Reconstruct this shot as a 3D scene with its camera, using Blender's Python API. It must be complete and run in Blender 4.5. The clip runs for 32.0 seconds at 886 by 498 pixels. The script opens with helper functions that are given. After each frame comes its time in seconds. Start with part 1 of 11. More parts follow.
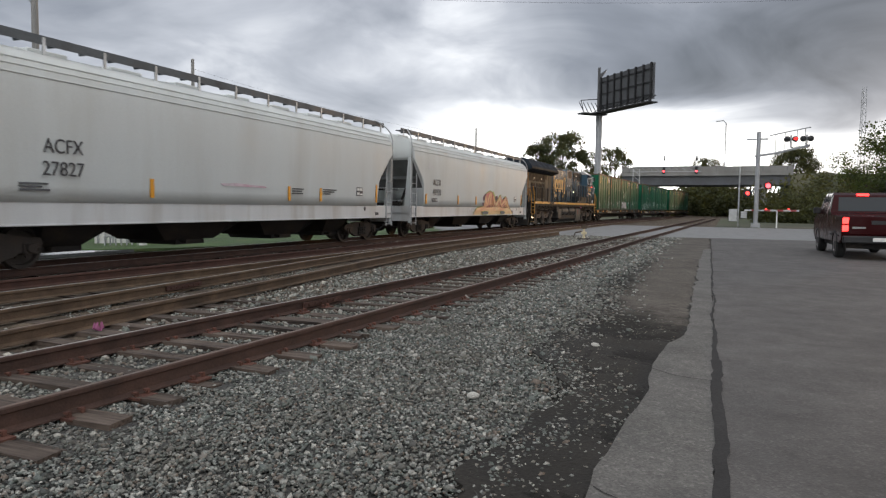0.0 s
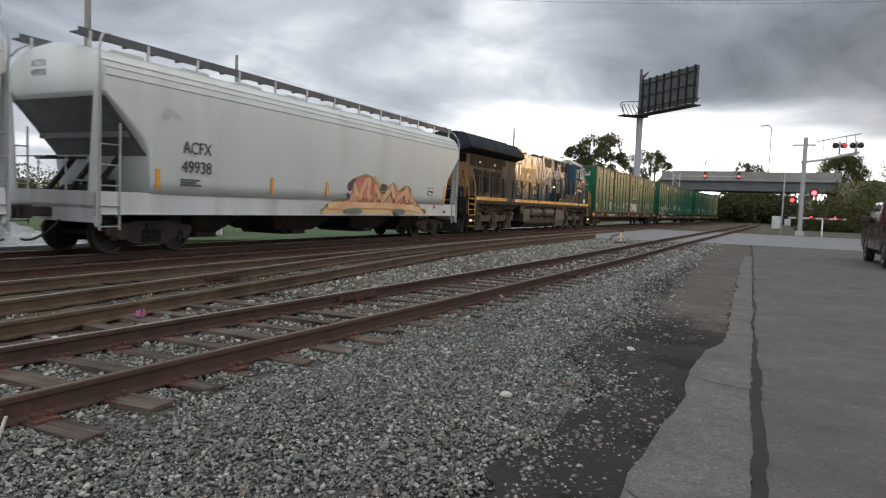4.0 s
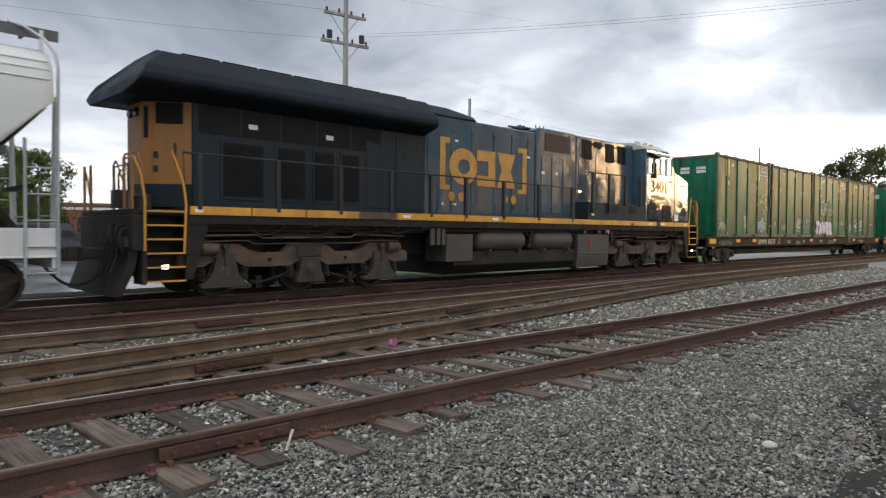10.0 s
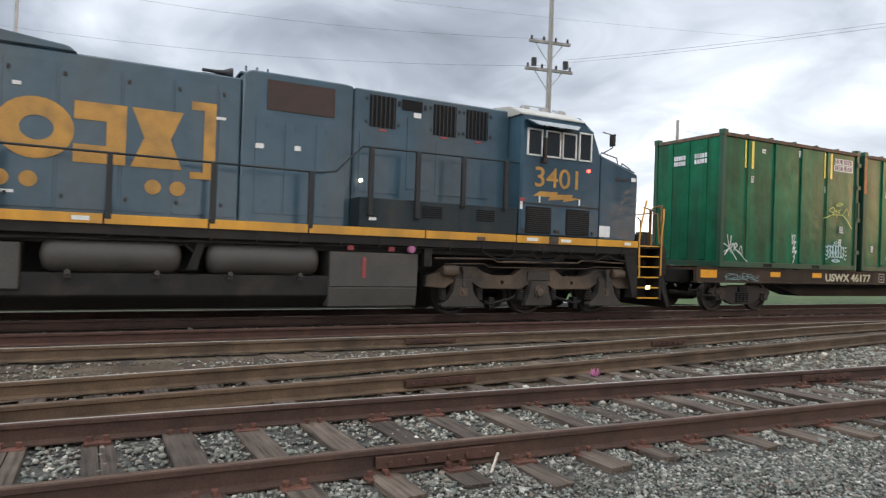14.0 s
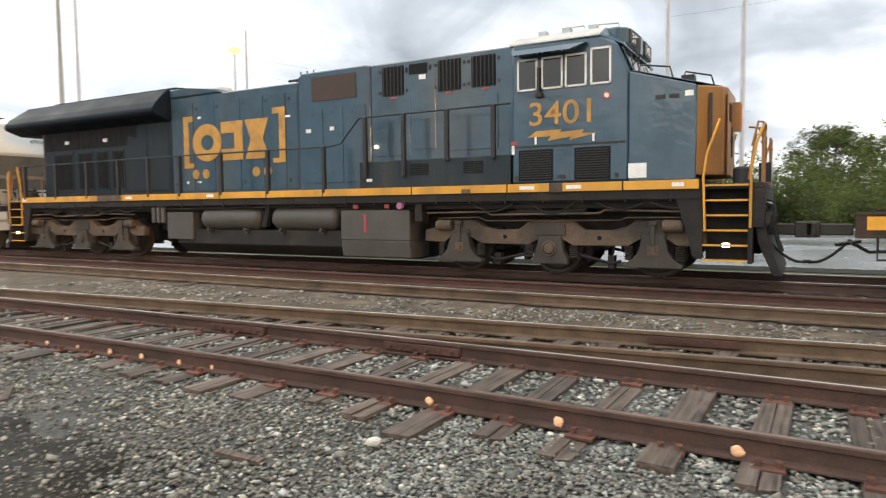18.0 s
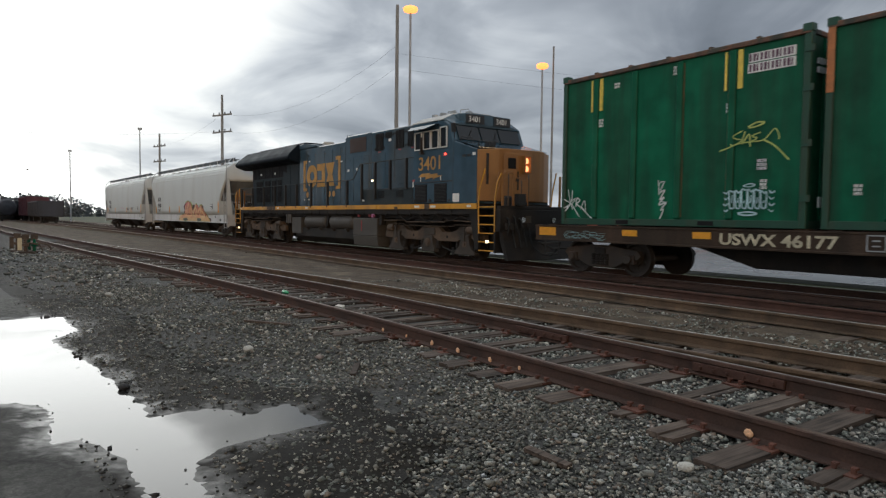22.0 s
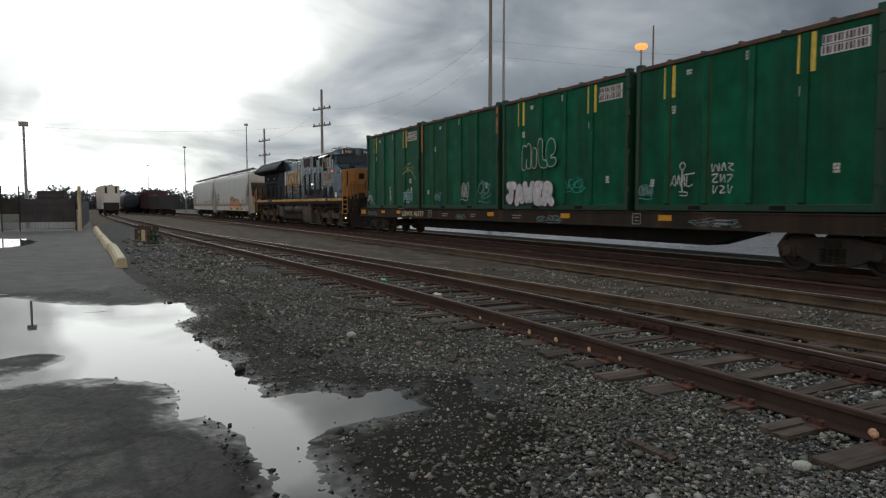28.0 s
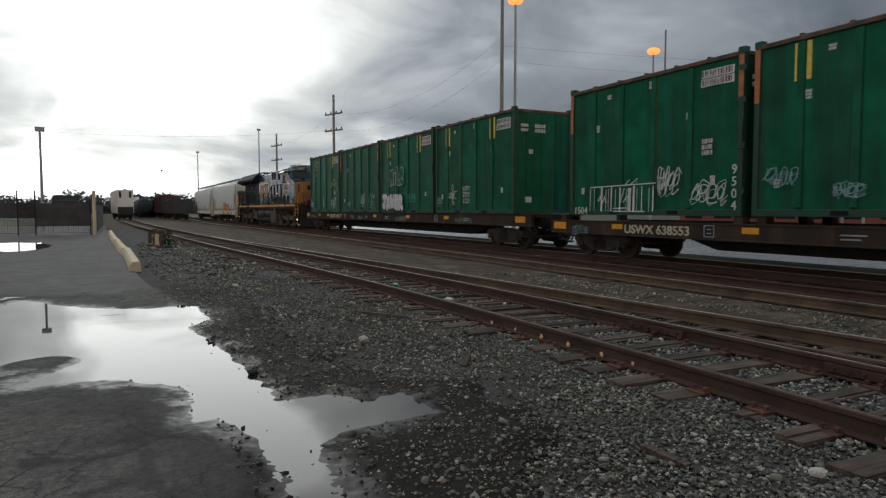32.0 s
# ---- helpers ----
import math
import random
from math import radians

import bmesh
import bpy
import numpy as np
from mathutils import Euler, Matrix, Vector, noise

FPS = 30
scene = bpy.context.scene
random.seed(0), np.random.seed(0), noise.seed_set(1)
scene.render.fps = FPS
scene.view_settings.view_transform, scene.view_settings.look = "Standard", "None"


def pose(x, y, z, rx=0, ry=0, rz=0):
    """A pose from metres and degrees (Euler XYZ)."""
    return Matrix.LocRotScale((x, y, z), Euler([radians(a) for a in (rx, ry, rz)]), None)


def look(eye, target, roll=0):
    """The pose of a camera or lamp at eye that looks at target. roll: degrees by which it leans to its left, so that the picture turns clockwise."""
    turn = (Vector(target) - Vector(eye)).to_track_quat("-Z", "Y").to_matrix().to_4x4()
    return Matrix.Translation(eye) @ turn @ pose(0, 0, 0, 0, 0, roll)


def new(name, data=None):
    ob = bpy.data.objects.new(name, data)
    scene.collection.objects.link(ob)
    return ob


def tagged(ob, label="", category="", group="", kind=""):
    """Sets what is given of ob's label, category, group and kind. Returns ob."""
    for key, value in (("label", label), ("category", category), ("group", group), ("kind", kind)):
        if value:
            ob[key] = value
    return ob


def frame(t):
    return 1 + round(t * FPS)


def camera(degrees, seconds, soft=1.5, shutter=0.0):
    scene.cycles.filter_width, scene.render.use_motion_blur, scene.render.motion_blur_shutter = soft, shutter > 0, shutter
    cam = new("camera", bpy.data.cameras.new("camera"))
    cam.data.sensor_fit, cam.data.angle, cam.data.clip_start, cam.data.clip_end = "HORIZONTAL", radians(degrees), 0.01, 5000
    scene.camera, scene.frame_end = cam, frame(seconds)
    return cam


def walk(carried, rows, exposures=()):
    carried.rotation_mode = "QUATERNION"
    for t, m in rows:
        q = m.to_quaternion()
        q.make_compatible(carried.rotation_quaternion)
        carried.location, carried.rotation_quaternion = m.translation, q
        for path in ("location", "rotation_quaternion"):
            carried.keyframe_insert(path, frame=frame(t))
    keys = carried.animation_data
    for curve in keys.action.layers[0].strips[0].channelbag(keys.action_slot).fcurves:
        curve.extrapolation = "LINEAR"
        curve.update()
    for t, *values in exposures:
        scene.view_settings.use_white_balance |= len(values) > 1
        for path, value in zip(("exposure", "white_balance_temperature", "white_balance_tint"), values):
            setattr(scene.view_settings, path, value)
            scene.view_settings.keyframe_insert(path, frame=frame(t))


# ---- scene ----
cam = camera(68.02, 32.0, soft=1.25, shutter=0.4)
PATH = [
    (0, pose(0.288, -0.021, 1.499, 86.32, -0.64, -67.95)),
    (0.5, pose(0.290, -0.014, 1.488, 86.34, -1.41, -67.52)),
    (1, pose(0.291, -0.013, 1.492, 86.38, -1.00, -66.94)),
    (1.5, pose(0.292, -0.011, 1.488, 86.07, -1.16, -66.36)),
    (2, pose(0.292, -0.006, 1.488, 85.94, -0.84, -65.95)),
    (2.5, pose(0.294, -0.003, 1.482, 86.08, -1.46, -65.39)),
    (4.5, pose(0.272, -0.005, 1.486, 86.20, -2.06, -64.83)),
    (5, pose(0.271, 0.008, 1.489, 86.16, -1.92, -64.33)),
    (5.5, pose(0.271, 0.017, 1.492, 86.30, -2.01, -63.07)),
    (6, pose(0.270, 0.007, 1.491, 86.60, -1.29, -62.89)),
    (6.5, pose(0.264, 0.014, 1.493, 86.90, -1.13, -61.36)),
    (7, pose(0.271, 0.029, 1.494, 87.17, -1.15, -60.07)),
    (7.5, pose(0.243, 0.017, 1.487, 87.38, -0.96, -58.05)),
    (8, pose(0.264, 0.028, 1.484, 86.93, -1.73, -57.04)),
    (8.5, pose(0.244, 0.040, 1.493, 86.97, -1.17, -55.43)),
    (9, pose(0.232, 0.052, 1.496, 87.31, -1.07, -51.09)),
    (9.5, pose(0.220, 0.060, 1.497, 88.04, -0.51, -47.60)),
    (10, pose(0.207, 0.056, 1.499, 88.56, -0.43, -45.18)),
    (10.5, pose(0.184, 0.055, 1.502, 88.79, -0.64, -42.90)),
    (11, pose(0.173, 0.062, 1.505, 89.47, -0.18, -40.37)),
    (11.5, pose(0.166, 0.071, 1.501, 89.58, 0.23, -37.70)),
    (12, pose(0.160, 0.099, 1.496, 88.89, -0.26, -35.51)),
    (12.5, pose(0.145, 0.088, 1.500, 89.56, -0.36, -33.99)),
    (13, pose(0.144, 0.097, 1.498, 89.42, -0.63, -32.66)),
    (13.5, pose(0.130, 0.099, 1.498, 89.95, -0.85, -30.79)),
    (15.5, pose(0.120, 0.165, 1.587, 90.76, -1.94, -10.62)),
    (16, pose(-0.015, 0.147, 1.575, 92.10, 0.97, -0.37)),
    (16.5, pose(-0.055, 0.130, 1.565, 90.69, 0.73, 8.41)),
    (17, pose(-0.078, 0.108, 1.564, 89.89, 0.67, 13.55)),
    (17.5, pose(-0.125, 0.099, 1.551, 88.46, 0.25, 19.99)),
    (18, pose(-0.152, 0.067, 1.545, 86.26, 0.63, 29.23)),
    (18.5, pose(-0.175, 0.025, 1.545, 86.84, -0.39, 33.62)),
    (19, pose(-0.204, 0.017, 1.538, 88.10, 0.09, 38.52)),
    (19.5, pose(-0.217, -0.010, 1.550, 88.25, 0.09, 42.61)),
    (20, pose(-0.209, -0.029, 1.547, 87.94, 0.64, 49.01)),
    (20.5, pose(-0.216, -0.036, 1.550, 87.93, 0.09, 51.84)),
    (21, pose(-0.220, -0.031, 1.547, 87.83, -0.08, 52.95)),
    (21.5, pose(-0.224, -0.030, 1.545, 87.41, -0.05, 53.76)),
    (22, pose(-0.236, -0.039, 1.537, 87.22, -0.67, 54.66)),
    (22.5, pose(-0.232, -0.049, 1.546, 87.50, -0.41, 56.15)),
    (23, pose(-0.227, -0.061, 1.551, 88.51, 0.37, 59.61)),
    (23.5, pose(-0.225, -0.065, 1.551, 89.29, 0.66, 60.91)),
    (24, pose(-0.212, -0.070, 1.554, 89.64, 0.53, 61.17)),
    (24.5, pose(-0.216, -0.078, 1.559, 89.51, 0.24, 61.70)),
    (25, pose(-0.217, -0.074, 1.561, 88.98, 0.30, 61.38)),
    (25.5, pose(-0.228, -0.081, 1.547, 87.53, -0.57, 60.46)),
    (26, pose(-0.229, -0.084, 1.544, 87.33, -0.93, 61.24)),
    (26.5, pose(-0.221, -0.084, 1.550, 86.83, 0.17, 62.10)),
    (28.5, pose(-0.226, -0.091, 1.543, 86.02, 0.08, 62.91)),
    (29, pose(-0.223, -0.094, 1.541, 85.80, 0.18, 62.81)),
    (29.5, pose(-0.226, -0.090, 1.541, 85.76, -0.16, 63.05)),
    (30, pose(-0.224, -0.098, 1.537, 85.71, -0.48, 63.35)),
    (30.5, pose(-0.230, -0.094, 1.535, 85.46, -0.37, 63.32)),
    (31, pose(-0.222, -0.096, 1.544, 85.68, 0.03, 63.71)),
    (31.5, pose(-0.222, -0.090, 1.544, 86.32, 0.21, 63.22)),
    (32, pose(-0.224, -0.102, 1.541, 86.58, 0.02, 63.78)),
]

EXPOSURES = [(0, 0.46, 6500, 10), (6, 0.54, 6500, 9), (9, 0.64, 6500, 9), (11, 1.02, 6500, 9), (13, 1.16, 6550, 8), (15, 1.18, 6500, 8), (16, 1.26, 6500, 8), (17, 1.44, 6750, 8), (18, 1.66, 6950, 8), (19, 1.20, 6650, 6), (20.5, 0.55, 6450, 7), (22, 0.10, 6400, 7), (23, -0.46, 6350, 6), (24, -1.00, 6350, 6), (25, -0.92, 6350, 5), (26, -0.60, 6350, 5), (29, -0.38, 6400, 6), (32, -0.42, 6400, 6)]
walk(cam, PATH, EXPOSURES)

# ---- light ----
SUN_AZ, SUN_EL = 118.0, 5.0   # degrees clockwise from +y, and above the horizon


def bearing(az, dist, z=0.0):
    a = radians(az)
    return Vector((math.sin(a) * dist, math.cos(a) * dist, z))


def make_world():
    w = bpy.data.worlds.new("sky")
    scene.world = w
    w.use_nodes = True
    n, lk = w.node_tree.nodes, w.node_tree.links
    n.clear()
    out = n.new("ShaderNodeOutputWorld")
    bg = n.new("ShaderNodeBackground")
    bg.inputs["Strength"].default_value = 0.1
    lk.new(bg.outputs[0], out.inputs[0])
    sky = n.new("ShaderNodeTexSky")
    sky.sky_type = "NISHITA"
    sky.sun_disc = False
    sky.sun_elevation = radians(SUN_EL)
    sky.sun_rotation = radians(SUN_AZ)
    tc = n.new("ShaderNodeTexCoord")

    def math_node(op, a, b=None, c=None):
        m = n.new("ShaderNodeMath")
        m.operation = op
        for i, v in enumerate((a, b, c)):
            if v is None:
                continue
            if isinstance(v, (int, float)):
                m.inputs[i].default_value = v
            else:
                lk.new(v, m.inputs[i])
        return m.outputs[0]

    def toward(az, el, power):
        d = bearing(az, math.cos(radians(el)), math.sin(radians(el)))
        v = n.new("ShaderNodeVectorMath")
        v.operation = "DOT_PRODUCT"
        lk.new(tc.outputs["Generated"], v.inputs[0])
        v.inputs[1].default_value = d
        return math_node("POWER", math_node("MAXIMUM", v.outputs["Value"], 0.0), power)

    sep = n.new("ShaderNodeSeparateXYZ")
    lk.new(tc.outputs["Generated"], sep.inputs[0])
    z = math_node("ADD", math_node("ABSOLUTE", sep.outputs[2]), 0.24)
    comb = n.new("ShaderNodeCombineXYZ")
    lk.new(math_node("DIVIDE", sep.outputs[0], z), comb.inputs[0])
    lk.new(math_node("DIVIDE", sep.outputs[1], z), comb.inputs[1])
    comb.inputs[2].default_value = 3.7
    noises = []
    for sc, det, dist in ((0.55, 5, 0.5), (1.9, 8, 0.7)):
        t = n.new("ShaderNodeTexNoise")
        t.inputs["Scale"].default_value = sc
        t.inputs["Detail"].default_value = det
        t.inputs["Distortion"].default_value = dist
        lk.new(comb.outputs[0], t.inputs["Vector"])
        noises.append(t.outputs["Fac"])
    cloud = math_node("ADD", math_node("MULTIPLY", noises[0], 1.0), math_node("MULTIPLY", noises[1], 0.66))
    cloud = math_node("SUBTRACT", cloud, 0.33)
    # broad run of brightness over the sky: bright to the west yard and low in the east, dark in the north-west
    bright = math_node("MULTIPLY_ADD", toward(-90, 11, 15), 0.44, math_node("MULTIPLY", toward(95, 3, 40), 0.14))
    bright = math_node("MULTIPLY_ADD", toward(-74, 42, 9), 0.17, bright)
    bright = math_node("MULTIPLY_ADD", toward(195, 22, 3), 0.15, bright)
    dark = math_node("MULTIPLY_ADD", toward(-29, 18, 22), 0.23, math_node("MULTIPLY", toward(98, 14, 30), 0.34))
    dark = math_node("MULTIPLY_ADD", toward(-126, 6, 10), 0.48, dark)
    dark = math_node("MULTIPLY_ADD", toward(130, 10, 22), 0.42, dark)
    dark = math_node("MULTIPLY_ADD", toward(-12, 14, 14), 0.07, dark)
    dark = math_node("MULTIPLY_ADD", toward(31, 16, 70), 0.14, dark)
    bright = math_node("MULTIPLY_ADD", toward(49, 14, 70), 0.08, bright)
    bright = math_node("MULTIPLY_ADD", toward(75, 7, 110), 0.18, bright)
    bright = math_node("MULTIPLY_ADD", toward(8, 4, 70), 0.06, bright)
    bright = math_node("MULTIPLY_ADD", toward(-90, 15, 40), 0.12, bright)
    gap = math_node("MINIMUM", math_node("MAXIMUM", math_node("MULTIPLY_ADD", sep.outputs[2], -22.0, 3.55), 0.0), 1.0)
    bright = math_node("MULTIPLY_ADD", math_node("MULTIPLY", gap, toward(86, 4, 20)), 0.46, bright)
    low = math_node("SUBTRACT", 1.0, math_node("MINIMUM", math_node("MULTIPLY", math_node("ABSOLUTE", sep.outputs[2]), 5.5), 1.0))
    v = math_node("SUBTRACT", math_node("ADD", cloud, bright), dark)
    v = math_node("MULTIPLY_ADD", low, 0.22, v)
    high = math_node("MINIMUM", math_node("MAXIMUM", math_node("MULTIPLY_ADD", sep.outputs[2], 2.2, -1.05), 0.0), 1.0)
    v = math_node("MULTIPLY_ADD", high, 0.18, v)
    # a long bank of cloud lies low over the western yard, with a clear slit under it
    height = math_node("ADD", sep.outputs[2], math_node("MULTIPLY_ADD", noises[0], -0.16, math_node("MULTIPLY_ADD", noises[1], -0.08, 0.12)))
    bank = math_node("MINIMUM", math_node("MAXIMUM", math_node("MULTIPLY_ADD", math_node("ABSOLUTE", math_node("SUBTRACT", height, 0.118)), -16.0, 1.35), 0.0), 1.0)
    v = math_node("SUBTRACT", v, math_node("MULTIPLY", math_node("MULTIPLY", bank, toward(-72, 8, 4)), 0.155))
    ramp = n.new("ShaderNodeValToRGB")
    lk.new(v, ramp.inputs[0])
    e = ramp.color_ramp.elements
    e[0].position, e[0].color = 0.14, (0.085, 0.10, 0.125, 1)
    e[1].position, e[1].color = 1.0, (3.3, 3.27, 3.22, 1)
    for p, c in ((0.38, (0.225, 0.248, 0.295, 1)), (0.55, (0.42, 0.446, 0.50, 1)), (0.66, (0.655, 0.68, 0.725, 1)), (0.80, (1.05, 1.05, 1.04, 1)), (0.90, (1.55, 1.54, 1.52, 1))):
        k = e.new(p)
        k.color = c
    warm = n.new("ShaderNodeMixRGB")
    warm.blend_type = "ADD"
    # the sunset breaks through a torn edge of cloud, low down
    torn = n.new("ShaderNodeTexNoise")
    torn.inputs["Scale"].default_value, torn.inputs["Detail"].default_value = 9.0, 3
    lk.new(tc.outputs["Generated"], torn.inputs["Vector"])
    rent = math_node("MINIMUM", math_node("MAXIMUM", math_node("MULTIPLY_ADD", torn.outputs["Fac"], 5.0, -2.0), 0.0), 1.0)
    slit = math_node("MAXIMUM", math_node("MULTIPLY_ADD", math_node("ABSOLUTE", math_node("SUBTRACT", sep.outputs[2], 0.052)), -20.0, 1.0), 0.0)
    glow = math_node("MULTIPLY", math_node("MULTIPLY", math_node("MULTIPLY", toward(125, 3, 60), rent), slit), 1.75)
    lk.new(math_node("MULTIPLY_ADD", toward(SUN_AZ, 4, 500), 0.6, glow), warm.inputs[0])
    lk.new(ramp.outputs[0], warm.inputs[1])
    warm.inputs[2].default_value = (2.3, 1.15, 0.36, 1)
    up = n.new("ShaderNodeMixRGB")
    up.blend_type = "MULTIPLY"
    up.inputs[0].default_value = 1.0
    lk.new(warm.outputs[0], up.inputs[1])
    up.inputs[2].default_value = (10, 10, 10, 1)
    mix = n.new("ShaderNodeMixRGB")
    mix.inputs[0].default_value = 0.94
    lk.new(sky.outputs[0], mix.inputs[1])
    lk.new(up.outputs[0], mix.inputs[2])
    lk.new(mix.outputs[0], bg.inputs[0])


make_world()
sun = new("sun", bpy.data.lights.new("sun", "SUN"))
sun.data.energy, sun.data.angle, sun.data.color = 0.42, radians(7), (1.0, 0.62, 0.30)
sun.matrix_world = look(bearing(SUN_AZ, 100, 100 * math.tan(radians(SUN_EL))), (0, 0, 0))


# ---- materials ----
def mat(name, base, rough=0.7, metal=0.0, vary=0.25, scale=6.0, fine=60.0, tint=None, tint_amount=0.0, tint_scale=1.5,
        bump=0.15, streak=False, emit=0.0, island=0.0, spec=0.5, bump_dist=0.01, per_object=0.0, voro=0.0, wet=0.0):
    """A worn surface: base colour with broad and fine variation, a second colour in patches, uneven gloss and fine relief."""
    m = bpy.data.materials.new(name)
    m.use_nodes = True
    n, lk = m.node_tree.nodes, m.node_tree.links
    b = n["Principled BSDF"]
    tc = n.new("ShaderNodeTexCoord")
    src = tc.outputs["Object"]
    if streak:
        mp = n.new("ShaderNodeMapping")
        mp.inputs["Scale"].default_value = (1.0, 1.0, 0.12)
        lk.new(src, mp.inputs[0])
        src2 = mp.outputs[0]
    else:
        src2 = src

    def noise_tex(sc, det=5, vec=None):
        t = n.new("ShaderNodeTexNoise")
        t.inputs["Scale"].default_value, t.inputs["Detail"].default_value = sc, det
        lk.new(vec or src, t.inputs["Vector"])
        return t.outputs["Fac"]

    big, small = noise_tex(scale, 5, src2), noise_tex(fine, 3)
    mr = n.new("ShaderNodeMapRange")
    lk.new(big, mr.inputs[0])
    mr.inputs[1].default_value, mr.inputs[2].default_value = 0.3, 0.7
    mr.inputs[3].default_value, mr.inputs[4].default_value = 1 - vary, 1 + vary
    mr2 = n.new("ShaderNodeMapRange")
    lk.new(small, mr2.inputs[0])
    mr2.inputs[1].default_value, mr2.inputs[2].default_value = 0.3, 0.7
    mr2.inputs[3].default_value, mr2.inputs[4].default_value = 1 - vary * 0.6, 1 + vary * 0.6
    mul = n.new("ShaderNodeMath")
    mul.operation = "MULTIPLY"
    lk.new(mr.outputs[0], mul.inputs[0])
    lk.new(mr2.outputs[0], mul.inputs[1])
    fac = mul.outputs[0]
    for amount, node, sock in ((island, "ShaderNodeNewGeometry", "Random Per Island"), (per_object, "ShaderNodeObjectInfo", "Random")):
        if amount:
            g = n.new(node)
            r = n.new("ShaderNodeMapRange")
            lk.new(g.outputs[sock], r.inputs[0])
            r.inputs[3].default_value, r.inputs[4].default_value = 1 - amount, 1 + amount
            if amount > 0.7:
                # most stones dark, a few pale
                w = n.new("ShaderNodeMath")
                w.operation = "POWER"
                lk.new(g.outputs[sock], w.inputs[0])
                w.inputs[1].default_value = 2.6
                lk.new(w.outputs[0], r.inputs[0])
                r.inputs[3].default_value, r.inputs[4].default_value = 0.5, 2.9
            k = n.new("ShaderNodeMath")
            k.operation = "MULTIPLY"
            lk.new(fac, k.inputs[0])
            lk.new(r.outputs[0], k.inputs[1])
            fac = k.outputs[0]
    col = n.new("ShaderNodeVectorMath")
    col.operation = "SCALE"
    if tint_amount:
        mx = n.new("ShaderNodeMixRGB")
        t = noise_tex(tint_scale, 6, src2)
        tr = n.new("ShaderNodeMapRange")
        lk.new(t, tr.inputs[0])
        tr.inputs[1].default_value, tr.inputs[2].default_value = 0.62 - 0.3 * tint_amount, 0.70
        tr.inputs[4].default_value = min(1.0, 0.35 + tint_amount)
        lk.new(tr.outputs[0], mx.inputs[0])
        mx.inputs[1].default_value, mx.inputs[2].default_value = (*base, 1), (*tint, 1)
        lk.new(mx.outputs[0], col.inputs[0])
    else:
        col.inputs[0].default_value = base
    lk.new(fac, col.inputs["Scale"])
    lk.new(col.outputs[0], b.inputs["Base Color"])
    rr = n.new("ShaderNodeMapRange")
    lk.new(big, rr.inputs[0])
    rr.inputs[1].default_value, rr.inputs[2].default_value = 0.3, 0.7
    rr.inputs[3].default_value, rr.inputs[4].default_value = max(0.03, rough - 0.12 - wet), min(1, rough + 0.12)
    lk.new(rr.outputs[0], b.inputs["Roughness"])
    b.inputs["Metallic"].default_value = metal
    b.inputs["Specular IOR Level"].default_value = spec
    if bump:
        bp = n.new("ShaderNodeBump")
        bp.inputs["Strength"].default_value = bump
        bp.inputs["Distance"].default_value = bump_dist
        h = small
        if voro:
            v = n.new("ShaderNodeTexVoronoi")
            v.inputs["Scale"].default_value = voro
            lk.new(src, v.inputs["Vector"])
            a = n.new("ShaderNodeMath")
            a.operation = "SUBTRACT"
            lk.new(small, a.inputs[0])
            lk.new(v.outputs["Distance"], a.inputs[1])
            h = a.outputs[0]
        lk.new(h, bp.inputs["Height"])
        lk.new(bp.outputs[0], b.inputs["Normal"])
    if emit:
        b.inputs["Emission Color"].default_value = (*base, 1)
        b.inputs["Emission Strength"].default_value = emit
    return m


def glass_mat(name, base=(0.02, 0.025, 0.03), rough=0.05):
    m = bpy.data.materials.new(name)
    m.use_nodes = True
    b = m.node_tree.nodes["Principled BSDF"]
    b.inputs["Base Color"].default_value = (*base, 1)
    b.inputs["Roughness"].default_value = rough
    b.inputs["Specular IOR Level"].default_value = 0.4
    return m


M = {}
M["gravel"] = mat("gravel_bed", (0.064, 0.063, 0.058), 0.9, vary=0.5, scale=3, fine=35, tint=(0.080, 0.073, 0.066), tint_amount=0.4, bump=0.9, bump_dist=0.03, voro=28)


